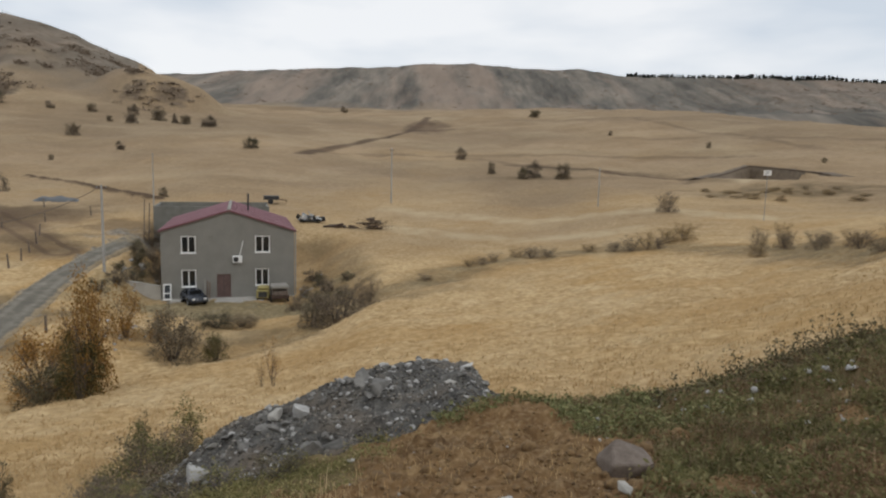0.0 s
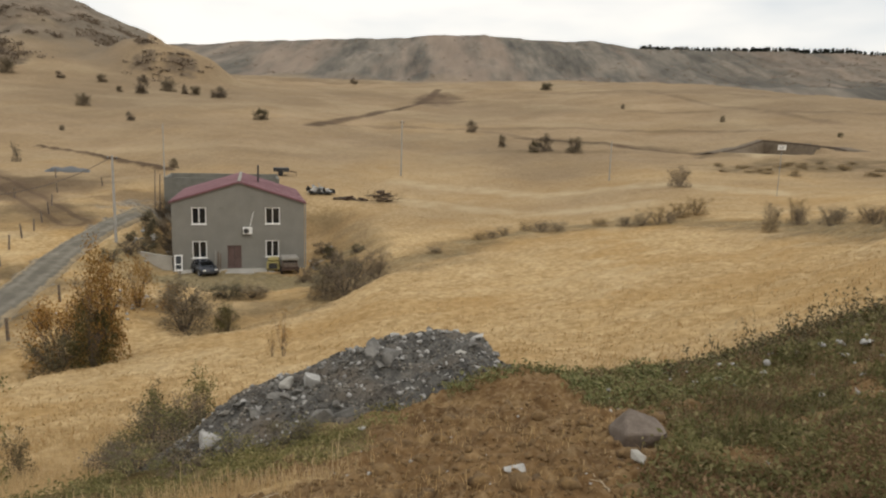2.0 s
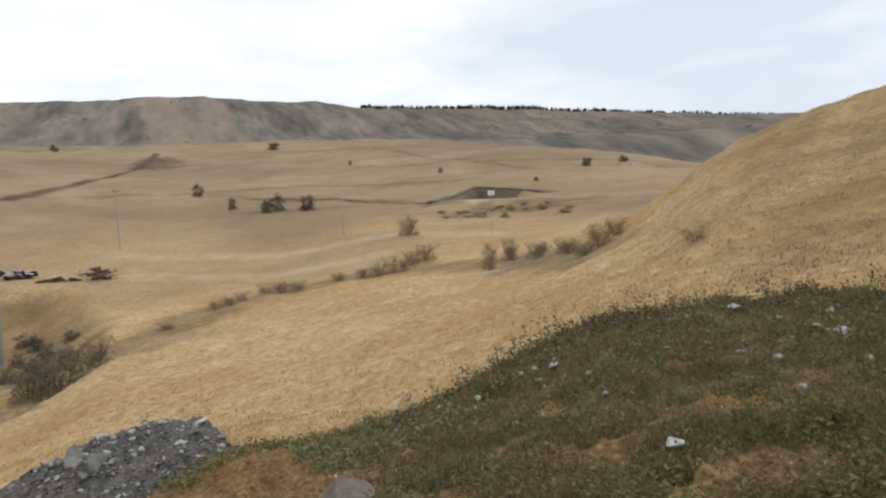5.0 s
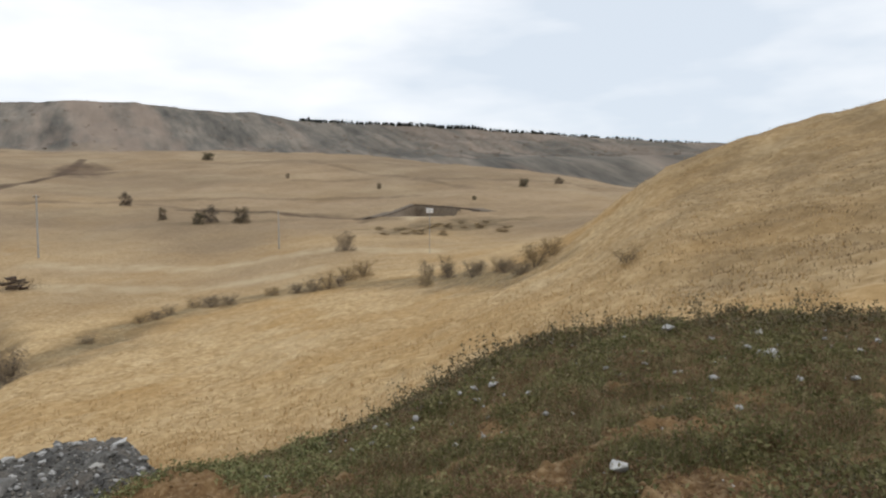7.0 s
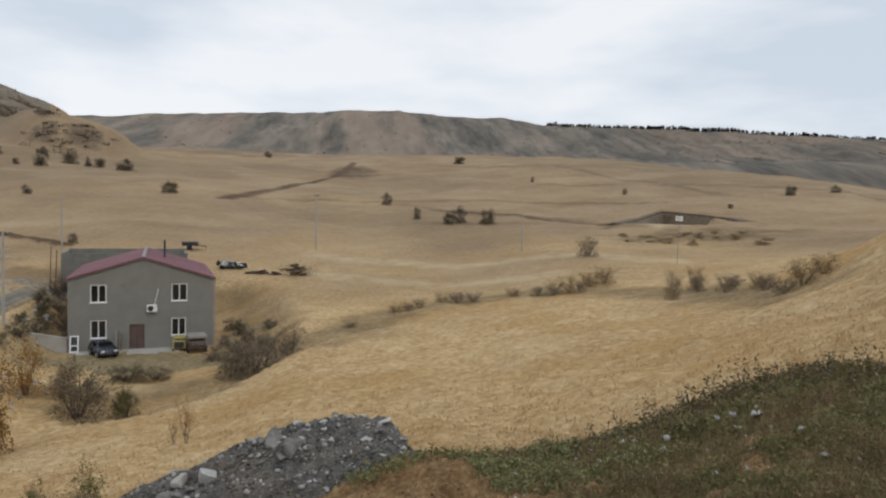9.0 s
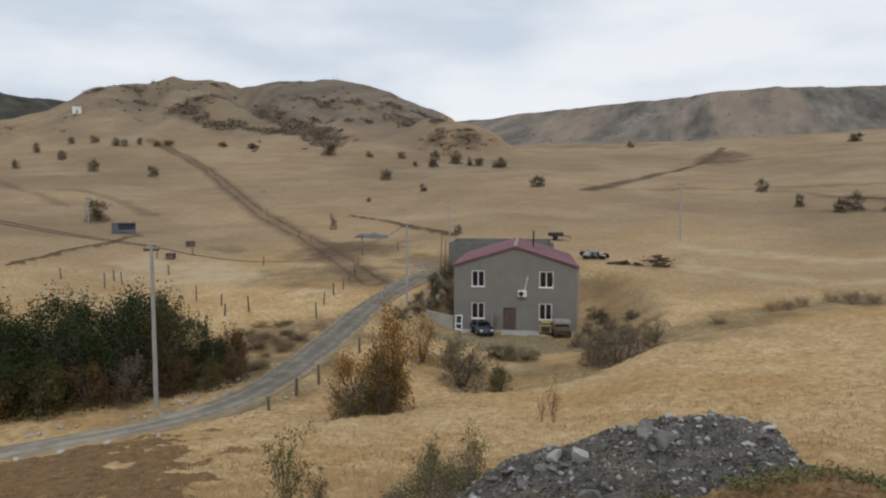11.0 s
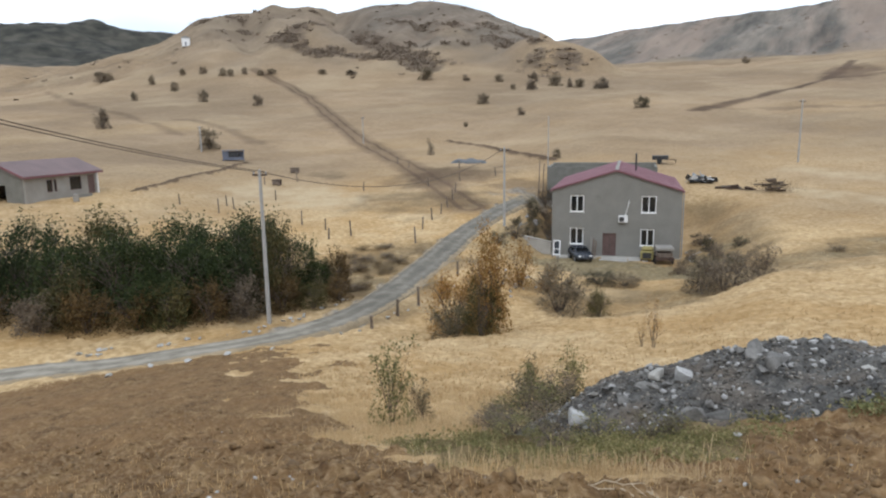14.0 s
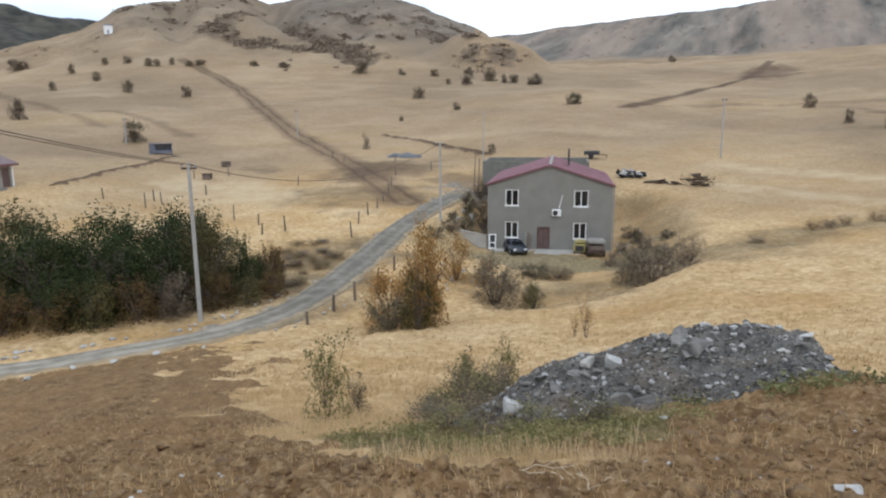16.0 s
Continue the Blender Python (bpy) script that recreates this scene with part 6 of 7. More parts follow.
def plant(rows, kinds, label, category, group, seed, count=700, size=0.04, lumps=14, bare=0.0, tall=False, name="shrub", grow=1.0, aspect=0.55):
    """Shrubs at (x, y, width, height): a few grown from new, the rest their copies, turned."""
    r = random.Random(seed)
    protos = []
    for k, (x, y, w, h) in enumerate(rows):
        m = stand(x, y, w * grow, h * grow, r.uniform(0, 360))
        leaf = kinds[k % len(kinds)]
        if k < len(kinds):
            protos.append((make_shrub(name, m, leaf, label, category, seed + k, count, size, lumps, bare, tall, group, aspect), (w * grow, w * grow, h * grow)))
        else:
            p, s = protos[k % len(protos)]
            copy_thing(p, m @ Matrix.Diagonal((1 / s[0], 1 / s[1], 1 / s[2], 1)))


UPPER = ((-193.4, 156.4, 3.7, 3.7), (-167.0, 155.9, 3.4, 3.0), (-232.4, 174.7, 3.4, 3.4), (-228.4, 154.2, 2.8, 2.8), (-148.7, 92.0, 3.8, 3.8), (-258, 183.2, 3.2, 3.7), (-256.3, 197.4, 3.2, 2.7),
         (-245.6, 199.5, 4.2, 2.6), (-235.3, 201.0, 4.1, 3.1), (-232, 202.6, 3.1, 2.6), (-229.2, 207.9, 2.6, 2.6), (-221.9, 209.7, 3.6, 2.1), (-219.7, 214, 4.6, 2.1), (-295.1, 183.5, 7.0, 4.0), (-300, 190, 6.0, 3.2),
         (-202.2, 226.9, 4.6, 2.0), (-192.4, 233.6, 5.6, 2.0), (-79.5, 137.1, 1.1, 1.0))
KNOB = ((-100.2, 183.4, 4.2, 3.1), (-75.6, 158.5, 2.1, 1.8), (-130.4, 252.6, 3.8, 2.9), (-103.7, 226, 4.6, 5.4), (-102.4, 244.1, 6.2, 4.0), (-94.5, 238.5, 2.6, 3.0), (-90.9, 238.7, 4.7, 3.0), (-77.9, 224.7, 5.6, 3.2),
        (-158.7, 240.5, 7.2, 5.0), (-142.1, 246.2, 3.3, 1.9), (-58, 391, 3.3, 2.3), (-120, 262, 4.0, 2.4), (-113, 230, 2.2, 2.0))
MIDFIELD = ((-104.8, 85.2, 5.0, 3.6), (-47.4, 165.9, 4.3, 2.6), (3.7, 168.7, 3.0, 2.7), (9.6, 141.4, 2.2, 2.4), (14.8, 130.5, 2.2, 2.4), (17.3, 132.6, 3.6, 2.9), (22.4, 130, 4.2, 2.9),
            (40.6, 319.4, 6.5, 3.2), (53.4, 223.1, 1.5, 1.5), (69.3, 180.8, 1.7, 1.7), (77.1, 139.2, 1.2, 1.0), (-80, 529, 4.5, 3.6), (-41.7, 100.2, 1.7, 1.4), (103, 158, 3.0, 2.4), (122, 168, 3.2, 1.8))
GULLY_SHRUBS = ((15.5, 61.0, 2.2, 1.2), (16.6, 59.5, 2.4, 1.6), (17.8, 59.0, 2.3, 1.8), (19.0, 59.4, 1.8, 1.3), (24.2, 51.5, 1.9, 2.0), (25.2, 50.0, 1.9, 2.1), (24.4, 48.0, 1.8, 1.6), (24.2, 43.5, 2.2, 1.5),
                (24.8, 40.6, 1.8, 1.2), (23.8, 38.4, 2.2, 1.3), (23.2, 35.6, 1.8, 1.0), (2.4, 61.5, 2.2, 1.0), (3.6, 62.0, 2.0, 1.1), (4.7, 62.7, 1.8, 1.2), (7.1, 65.4, 2.0, 1.2), (8.4, 64.0, 2.6, 1.4),
                (9.8, 62.8, 2.2, 1.1), (15.9, 17.7, 1.1, 0.6), (26.0, 46.0, 2.0, 1.3), (-1.5, 57.0, 1.8, 0.8))
PALE_SHRUBS = ((20.6, 62.0, 2.4, 1.4), (22.4, 62.6, 2.8, 1.6), (24.5, 35.9, 2.2, 1.5), (26.5, 37.0, 1.8, 1.2), (13.6, 62.6, 1.8, 0.8), (22.0, 47.0, 1.6, 0.8))
plant(UPPER, (HILL_LEAF, GREY_LEAF, HILL_LEAF), "rounded brownish scrub bush on the dry hillside", "bush", "scrub bushes", 100, 2400, 0.028, grow=1.15)
plant(KNOB, (HILL_LEAF, GREY_LEAF), "rounded brownish scrub bush on the dry hillside", "bush", "scrub bushes", 120, 2400, 0.028, grow=1.15)
plant(MIDFIELD, (HILL_LEAF, OLIVE_LEAF, GREY_LEAF), "dark olive bush standing alone in the dry field", "bush", "field bushes", 140, 2800, 0.025, grow=1.1)
plant(((27.4, 83.1, 3.4, 2.5),), (GREY_LEAF,), "spiky grey-green bush standing in the dry field", "bush", "", 150, 2400, 0.019, bare=0.3)
plant(((-65.9, 101.2, 1.7, 2.9),), (GREY_LEAF,), "withered brown shrub standing alone in the field", "shrub", "", 152, 420, 0.045, bare=0.4, tall=True)
plant(GULLY_SHRUBS, (GREY_LEAF, HILL_LEAF, DRY_BRUSH), "low grey-brown brush growing along the gully", "brush", "gully brush", 160, 2200, 0.017, bare=0.2, grow=0.88)
plant(PALE_SHRUBS, (DRY_BRUSH,), "straw-coloured withered brush growing along the gully", "brush", "withered gully brush", 166, 2600, 0.019, bare=0.2)
plant(((-7.4, 46.4, 4.2, 2.9), (-9.2, 47.6, 2.9, 2.3), (-5.4, 47.4, 2.6, 2.2)), (GREY_LEAF, HILL_LEAF, GREY_LEAF), "dense grey-brown brush beside the house", "brush", "brush beside the house", 170, 3800, 0.0165, bare=0.1)
plant(((-15.9, 29.6, 3.0, 5.7), (-18.8, 30.8, 3.8, 3.5), (-16.6, 30.4, 2.2, 4.2)), (RUSSET_LEAF, RUSSET_LEAF, RUSSET_LEAF), "russet autumn bush with thinning leaves by the lane", "bush", "russet bushes", 180, 6500, 0.014, lumps=24)
plant(((-20.3, 42.5, 2.6, 3.3), (-18.6, 43.4, 1.8, 2.0)), (RUSSET_LEAF,), "russet autumn bush with thinning leaves by the lane", "bush", "russet bushes", 184, 2600, 0.018)
plant(((-27.4, 53, 2.2, 1.2), (-27.8, 57, 2.4, 1.4), (-28.2, 61, 2.2, 1.3), (-27.0, 64.5, 2.6, 1.7), (-11.6, 59.5, 1.8, 1.1), (-11.0, 63, 2.2, 1.5), (-12.2, 67, 2.2, 1.5), (-9.2, 60.5, 1.8, 1.0), (-9.5, 66, 2.0, 1.0), (-12.6, 56.5, 2.0, 1.4), (-10.2, 57, 2.4, 1.7), (-13.0, 62.5, 1.6, 1.2), (-8.0, 55, 2.4, 1.6), (-13.6, 70, 2.6, 1.4), (-30.4, 66.5, 2.6, 1.9), (-31.2, 72, 2.8, 2.0), (-29.2, 64.5, 2.4, 1.5), (-29.0, 67.5, 2.2, 1.6), (-31.8, 69, 2.2, 1.4), (-32.6, 75, 2.6, 2.2), (-29.2, 60, 1.8, 1.0), (-30.0, 70.5, 2.0, 1.6)),
      (OLIVE_LEAF, GREY_LEAF), "low olive brush on the bank beside the house", "brush", "brush on the banks", 190, 1800, 0.024)
plant(((-15.8, 28.6, 2.4, 3.2), (-17.6, 28.8, 3.0, 2.0), (-15.9, 38.9, 4.0, 3.3), (-13.6, 39.6, 2.2, 1.8), (-17.0, 49.5, 3.4, 1.25), (-15.2, 50.2, 3.0, 1.05)), (MIXED_LEAF, OLIVE_LEAF, HILL_LEAF), "dark olive bush in the dip below the yard", "bush", "bushes below the yard", 186, 4200, 0.017)
THICKET = ((-40.6, 21.5, 5.8, 5.0), (-37.2, 23.3, 5.8, 5.6), (-35.2, 25.6, 5.4, 5.0), (-42.6, 25.4, 6.2, 5.7), (-38.8, 28.2, 6.0, 5.6), (-33.2, 26.8, 5.2, 4.6), (-33.6, 30.6, 5.4, 5.9), (-30.9, 29.2, 4.4, 5.5),
           (-46.5, 22.4, 6.6, 5.4), (-44.8, 18.2, 5.8, 4.9), (-37.0, 32.5, 5.4, 5.0), (-39.3, 24.8, 5.4, 4.6), (-36.6, 28.4, 5.2, 5.2), (-32.0, 28.2, 4.2, 4.0), (-34.6, 23.6, 4.4, 3.4), (-38.6, 20.8, 4.4, 3.4),
           (-31.4, 31.8, 3.6, 4.2), (-43.4, 20.8, 5.0, 4.2), (-30.4, 32.6, 2.6, 2.6))
plant(THICKET, (GREEN_LEAF, GREEN_LEAF, GREEN_LEAF, MIXED_LEAF), "dark green tree in the dense thicket beside the lane", "tree", "thicket trees", 210, 9000, 0.0150, lumps=34, name="thicket_tree", aspect=0.5)
BRONZE_LEAF = leafy("bronze_autumn_leaves", ((0.055, 0.040, 0.020), (0.115, 0.076, 0.032), (0.19, 0.118, 0.045), (0.13, 0.105, 0.045)), thin=0.2)
FRINGE = ((-39.2, 19.0, 3.4, 2.5), (-36.9, 20.6, 3.2, 2.9), (-34.9, 22.4, 3.2, 2.6), (-33.3, 23.4, 3.0, 3.0), (-31.9, 25.0, 3.0, 2.6), (-30.7, 26.6, 2.8, 3.0), (-29.7, 28.6, 2.8, 2.6), (-42.0, 17.4, 3.6, 2.8), (-28.6, 30.2, 2.2, 1.9),
          (-28.4, 32.4, 2.4, 1.8), (-45.0, 15.6, 3.6, 2.6), (-30.0, 34.0, 2.6, 3.2))
plant(FRINGE, (GREY_LEAF, BRONZE_LEAF, BRONZE_LEAF, MIXED_LEAF, BRONZE_LEAF), "bronze and grey brush along the thicket's edge", "brush", "thicket fringe", 230, 3600, 0.020, lumps=20)
r10 = random.Random(17)
WITHERED = tuple((r10.uniform(-33.5, -27.6), 33 + 13 * k / 29 + r10.uniform(-0.8, 0.8), r10.uniform(1.0, 2.2), r10.uniform(0.3, 0.7)) for k in range(30))
plant([(x - 0.32 * (y - 33), y, w, h) for x, y, w, h in WITHERED], (DRY_BRUSH, DRY_BRUSH, GREY_LEAF), "low withered brown brush on the lane's bank", "brush", "withered brush", 240, 1300, 0.024, bare=0.2)
SAPLINGS = ((-5.7, 7.5, 0.85, 1.3), (-6.8, 14.8, 0.6, 1.05), (-5.3, 13.6, 1.0, 1.1), (-5.9, 8.6, 0.55, 0.7), (-5.8, 12.5, 0.7, 0.9))
plant(SAPLINGS, (WEED_LEAF, OLIVE_LEAF), "thin straggly green sapling growing in dry grass", "sapling", "saplings", 250, 1500, 0.022, bare=0.5, tall=True, name="sapling")
plant(((-6.3, 24.6, 1.2, 1.95), (-6.9, 25.2, 0.7, 1.1)), (RUSSET_LEAF,), "bare twiggy russet sapling on the grass slope", "sapling", "russet saplings", 256, 420, 0.016, bare=0.7, tall=True, name="sapling")
FOOT = ((-5.0, 10.8, 1.2, 0.9), (-4.2, 9.2, 1.1, 0.8), (-4.9, 11.8, 1.0, 0.8), (-4.4, 8.2, 0.8, 0.45), (-3.3, 6.6, 0.8, 0.3), (-2.7, 6.4, 0.7, 0.26), (-3.9, 9.6, 1.0, 0.75), (-4.3, 10.2, 0.9, 0.7), (-3.6, 8.4, 0.9, 0.5), (-3.0, 7.2, 0.9, 0.42), (-2.3, 6.7, 0.9, 0.36), (-3.9, 7.5, 0.9, 0.4), (-1.6, 6.3, 0.7, 0.26), (-4.7, 9.0, 0.7, 0.5))
plant(FOOT, (OLIVE_LEAF, WEED_LEAF, GREY_LEAF), "low green weed clump at the foot of the heap", "weed", "weed clumps", 260, 1400, 0.021, name="weed_clump")


r9 = random.Random(91)
BELOW_PLATFORM = tuple((x + r9.uniform(-1.5, 1.5), 111 - 0.4 * (x - 41) + r9.uniform(-15, 1), r9.uniform(1.2, 2.6), r9.uniform(0.35, 0.7)) for x in np.linspace(40, 60, 26))
plant(BELOW_PLATFORM, (DRY_BRUSH, DRY_BRUSH), "low dry brush on the slope below the platform", "brush", "brush below the platform", 270, 1100, 0.026, bare=0.2)


def blades(name, pts, height, width, spread, per, mat, label, category, seed, lean=0.45):
    """Tufts of tapering blades, all in one mesh."""
    g = np.random.RandomState(seed)
    n = len(pts) * per
    base = np.repeat(pts, per, axis=0) + np.column_stack([g.normal(size=(n, 2)) * spread, np.zeros(n)])
    h = height * (0.5 + g.random_sample(n) ** 1.5) * np.repeat(0.6 + 0.8 * g.random_sample(len(pts)), per)
    a = g.uniform(0, 2 * np.pi, n)
    d = np.column_stack([np.cos(a), np.sin(a), np.zeros(n)])
    side = np.column_stack([-np.sin(a), np.cos(a), np.zeros(n)]) * (width * (0.6 + 0.8 * g.random_sample(n)))[:, None]
    tilt = (lean * (0.2 + g.random_sample(n)) * h)[:, None]
    up = np.array([0, 0, 1.0])
    knee = base + d * tilt * 0.4 + up * (h * 0.6)[:, None]
    v = np.stack([base - side, base + side, knee + side * 0.8, knee - side * 0.8, base + d * tilt + up * h[:, None] * 0.95], 1)
    v[:, :2, 2] -= 0.03
    f = (np.array([(0, 1, 2), (0, 2, 3), (3, 2, 4)])[None] + 5 * np.arange(n)[:, None, None]).reshape(-1, 3)
    return tagged(sheet(name, v.reshape(-1, 3), f, mat), label, category, kind="stuff")


def scatter(count, az0, az1, d0, d1, seed, keep, power=1.0):
    g = np.random.RandomState(seed)
    a = np.radians(g.uniform(az0, az1, count))
    t = g.random_sample(count) ** power
    d = d0 * (d1 / d0) ** t
    x, y = d * np.sin(a), d * np.cos(a)
    ok = g.random_sample(count) < keep(x, y)
    x, y = x[ok], y[ok]
    return np.column_stack([x, y, land(x, y)])


def dry(x, y):
    return np.clip(1 - 1.3 * soil_at(x, y) - 1.4 * weeds_at(x, y) - 0.9 * brown_at(x, y), 0, 1) * (off_line(x, y, ROAD) > 2.6) * (heap_rise(x, y) < -0.02) * (0.45 + 0.55 * (waves(x, y, 4, 51) > -0.25)) * ((np.degrees(np.arctan2(x, y)) < 3) | (np.hypot(x, y) > 9.4))


def weedy(x, y):
    w = weeds_at(x, y)
    return w * (w > 0.4)


blades("straw_grass", scatter(20000, -66, 58, 13, 60, 71, dry, 0.9), 0.06, 0.012, 0.18, 6, STRAW_LEAF, "dry straw-coloured grass covering the slope", "grass", 81, 2.6)
PALE_STRAW = leafy("bleached_straw", ((0.364, 0.263, 0.138), (0.505, 0.381, 0.210), (0.606, 0.470, 0.282), (0.707, 0.578, 0.382)), thin=0.5)
blades("straw_grass", scatter(24000, -56, 2, 4.2, 16, 69, dry), 0.085, 0.0019, 0.13, 8, PALE_STRAW, "bleached dry grass standing below the heap", "grass", 68, 0.8)
blades("straw_grass", scatter(30000, -66, 58, 3.6, 13, 77, dry), 0.042, 0.0015, 0.10, 9, PALE_STRAW, "dry straw-coloured grass covering the slope", "grass", 87, 1.4)
blades("withered_grass", scatter(26000, -60, 60, 14, 62, 66, lambda x, y: brown_at(x, y) * (off_line(x, y, ROAD) > 1.8) * (soil_at(x, y) < 0.3)), 0.06, 0.008, 0.16, 5, DEAD_LEAF, "brown withered grass on the banks", "grass", 65, 2.4)
blades("weed_stalks", scatter(9000, 4, 62, 4.2, 11.5, 72, weedy), 0.07, 0.0022, 0.06, 7, WEED_LEAF, "mixed green weeds covering the terrace rim", "weeds", 82, 0.9)
blades("dry_stalks", scatter(5000, 2, 62, 4.2, 11.5, 73, lambda x, y: weedy(x, y) * 0.6), 0.09, 0.0020, 0.08, 6, DEAD_LEAF, "brown dry stalks standing among the green weeds", "weeds", 83, 1.4)
blades("straw_litter", scatter(6500, -66, 30, 2.2, 13, 74, lambda x, y: soil_at(x, y) * 0.5 * (waves(x, y, 1.2, 57) > -0.15)), 0.020, 0.0020, 0.10, 6, STRAW_LEAF, "scraps of straw lying on the turned earth", "straw", 84, 2.6)


def leafy_weeds(name, p, per, size, tall, seed, mat, label="low leafy green weeds covering the terrace rim"):
    """Low clumps of leaves, taller where the weeds grow thickest."""
    g = np.random.RandomState(seed)
    patch = np.clip(0.5 + 0.9 * waves(p[:, 0], p[:, 1], 1.1, 55), 0.1, 1.3)
    n = len(p) * per
    h = np.repeat((0.02 + tall * g.random_sample(len(p)) ** 1.6) * patch, per)
    c = np.repeat(p, per, axis=0) + np.column_stack([g.normal(size=n) * 0.06, g.normal(size=n) * 0.06, g.random_sample(n) * h + 0.006])
    v, f = leaves(c, size * np.clip(np.hypot(c[:, 0], c[:, 1]) / 7.5, 0.75, 1.1), 0.42, g)
    return tagged(sheet(name, v, f, mat), label, "weeds", kind="stuff")


leafy_weeds("leafy_weeds", scatter(28000, 2, 66, 2.0, 11.5, 75, lambda x, y: weedy(x, y) * (0.10 + 0.9 * (waves(x, y, 1.4, 53) > -0.02))), 9, 0.025, 0.20, 85, WEED_LEAF)
FRESH_LEAF = leafy("fresh_weed_leaves", ((0.088, 0.100, 0.042), (0.150, 0.165, 0.068), (0.22, 0.225, 0.10), (0.32, 0.295, 0.15)))
leafy_weeds("leafy_weeds", scatter(14000, 0, 30, 6.0, 9.6, 93, lambda x, y: weedy(x, y) * (waves(x, y, 1.6, 67) > -0.2) * (1 - ease(12, 28, np.degrees(np.arctan2(x, y))))), 9, 0.021, 0.16, 91, FRESH_LEAF)
leafy_weeds("leafy_weeds", scatter(9000, 16, 66, 1.7, 4.6, 95, lambda x, y: weedy(x, y) * (0.25 + 0.75 * (waves(x, y, 0.9, 54) > -0.1))), 8, 0.012, 0.10, 96, WEED_LEAF)
BROWN_WEED = leafy("withered_weeds", ((0.118, 0.071, 0.038), (0.216, 0.137, 0.076), (0.350, 0.241, 0.150)), thin=0.3)
leafy_weeds("leafy_weeds", scatter(20000, 2, 66, 2.0, 11.5, 78, lambda x, y: weedy(x, y) * (waves(x, y, 1.4, 53) < 0.18)), 9, 0.017, 0.16, 88, BROWN_WEED, "brown withered weeds among the green on the terrace")
leafy_weeds("leafy_weeds", scatter(9000, 8, 62, 3.6, 11.5, 79, lambda x, y: weedy(x, y) * (waves(x, y, 2.3, 59) > 0.0)), 9, 0.012, 0.22, 90, OLIVE_LEAF)
leafy_weeds("leafy_weeds", scatter(13000, -44, 4, 4.0, 10.5, 76, lambda x, y: weedy(x, y) * (0.12 + 0.88 * (waves(x, y, 1.0, 52) > 0.05))), 9, 0.022, 0.16, 89, WEED_LEAF)


def rim_spikes():
    """Dry seed heads along the brow of the terrace."""
    g = np.random.RandomState(86)
    k, per = 900, 18
    deg = 18 + 42 * g.random_sample(k)
    az = np.radians(deg)
    d = np.interp(deg, (14, 24, 30, 36, 45, 60), (9.2, 9.6, 10.4, 11.0, 11.4, 11.0)) - 0.35 - 1.5 * g.random_sample(k) ** 2
    x, y = d * np.sin(az), d * np.cos(az)
    p = np.column_stack([x, y, land(x, y)])
    h = 0.12 + 0.38 * g.random_sample(k) ** 1.8 * np.clip(0.6 + waves(x, y, 1.3, 97), 0.2, 1.3)
    n = k * per
    t = g.random_sample(n)
    lean = np.repeat(g.normal(size=(k, 2)) * 0.06, per, axis=0)
    c = np.repeat(p, per, axis=0) + np.column_stack([lean * t[:, None] + g.normal(size=(n, 2)) * 0.014, np.repeat(h, per) * t])
    v, f = leaves(c, 0.02, 0.45, g)
    return tagged(sheet("seed_heads", v, f, OLIVE_LEAF), "brownish seed heads along the terrace rim", "weeds", kind="stuff")


rim_spikes()
CLOD = surface("earth_clod", (0.085, 0.050, 0.022), (0.26, 0.162, 0.070), 14.0, 70.0, 0.97, relief=0.8, depth=0.02)
gravel("earth_clods", CLOD, 13000, True, (-66, 62, 2.0, 14), lambda x, y: soil_at(x, y) > 0.5, 0.005, 0.026, land, "brown clods lying on the turned earth")
gravel("earth_lumps", CLOD, 200, True, (-66, 28, 2.6, 13), lambda x, y: soil_at(x, y) > 0.6, 0.03, 0.09, land, "larger brown lumps of turned earth")
gravel("earth_heaps", CLOD, 24, True, (-60, 16, 3.4, 8.8), lambda x, y: soil_at(x, y) > 0.7, 0.06, 0.15, lambda x, y: land(x, y) - 0.055, "rounded lumps of turned brown earth")
gravel("pale_pebbles", PALE, 240, True, (-60, 60, 2.4, 10), lambda x, y: soil_at(x, y) + weeds_at(x, y) > 0.5, 0.005, 0.022, land, "small whitish pebbles strewn over the terrace")
gravel("pale_stones", PALE, 95, True, (12, 60, 5.5, 10.4), lambda x, y: weeds_at(x, y) > 0.4, 0.018, 0.06, lambda x, y: land(x, y) + 0.03, "whitish stones scattered among the rim's weeds")


def brush_pile():
    s = thing("brush_pile", pose(-11.4, 85.4, rest(-11.4, 85.4), 0, 0, 0), "long pile of brown logs and cut brushwood", "wood pile")
    g = np.random.RandomState(31)
    for k in range(34):
        x = g.uniform(-3.8, 3.4)
        top_z = 0.5 + 1.0 * max(0.0, 1 - abs((x - 2.2) / 1.9)) + 0.2 * max(0, 1 - abs(x + 2.8))
        z = g.uniform(0.08, top_z)
        a, t, ln = g.uniform(-0.6, 0.6), g.uniform(-0.15, 0.15), g.uniform(0.7, 1.5)
        dx, dy = math.cos(a) * ln / 2, math.sin(a) * ln / 2
        y = g.uniform(-0.5, 0.5)
        part("log", rod(bmesh.new(), (x - dx, y - dy, z - t * 0.4 + 0.02), (x + dx, y + dy, z + t * 0.4 + 0.02), g.uniform(0.06, 0.13), sides=7), RUST if k % 3 == 0 else BARK, s)
    c = np.column_stack([g.normal(2.3, 1.1, 900), g.normal(0, 0.45, 900), np.abs(g.normal(0.6, 0.4, 900))])
    v, f = leaves(c, 0.10, 0.3, g)
    tagged(sheet("brushwood", v, f, DEAD_LEAF, s), kind="stuff")


brush_pile()


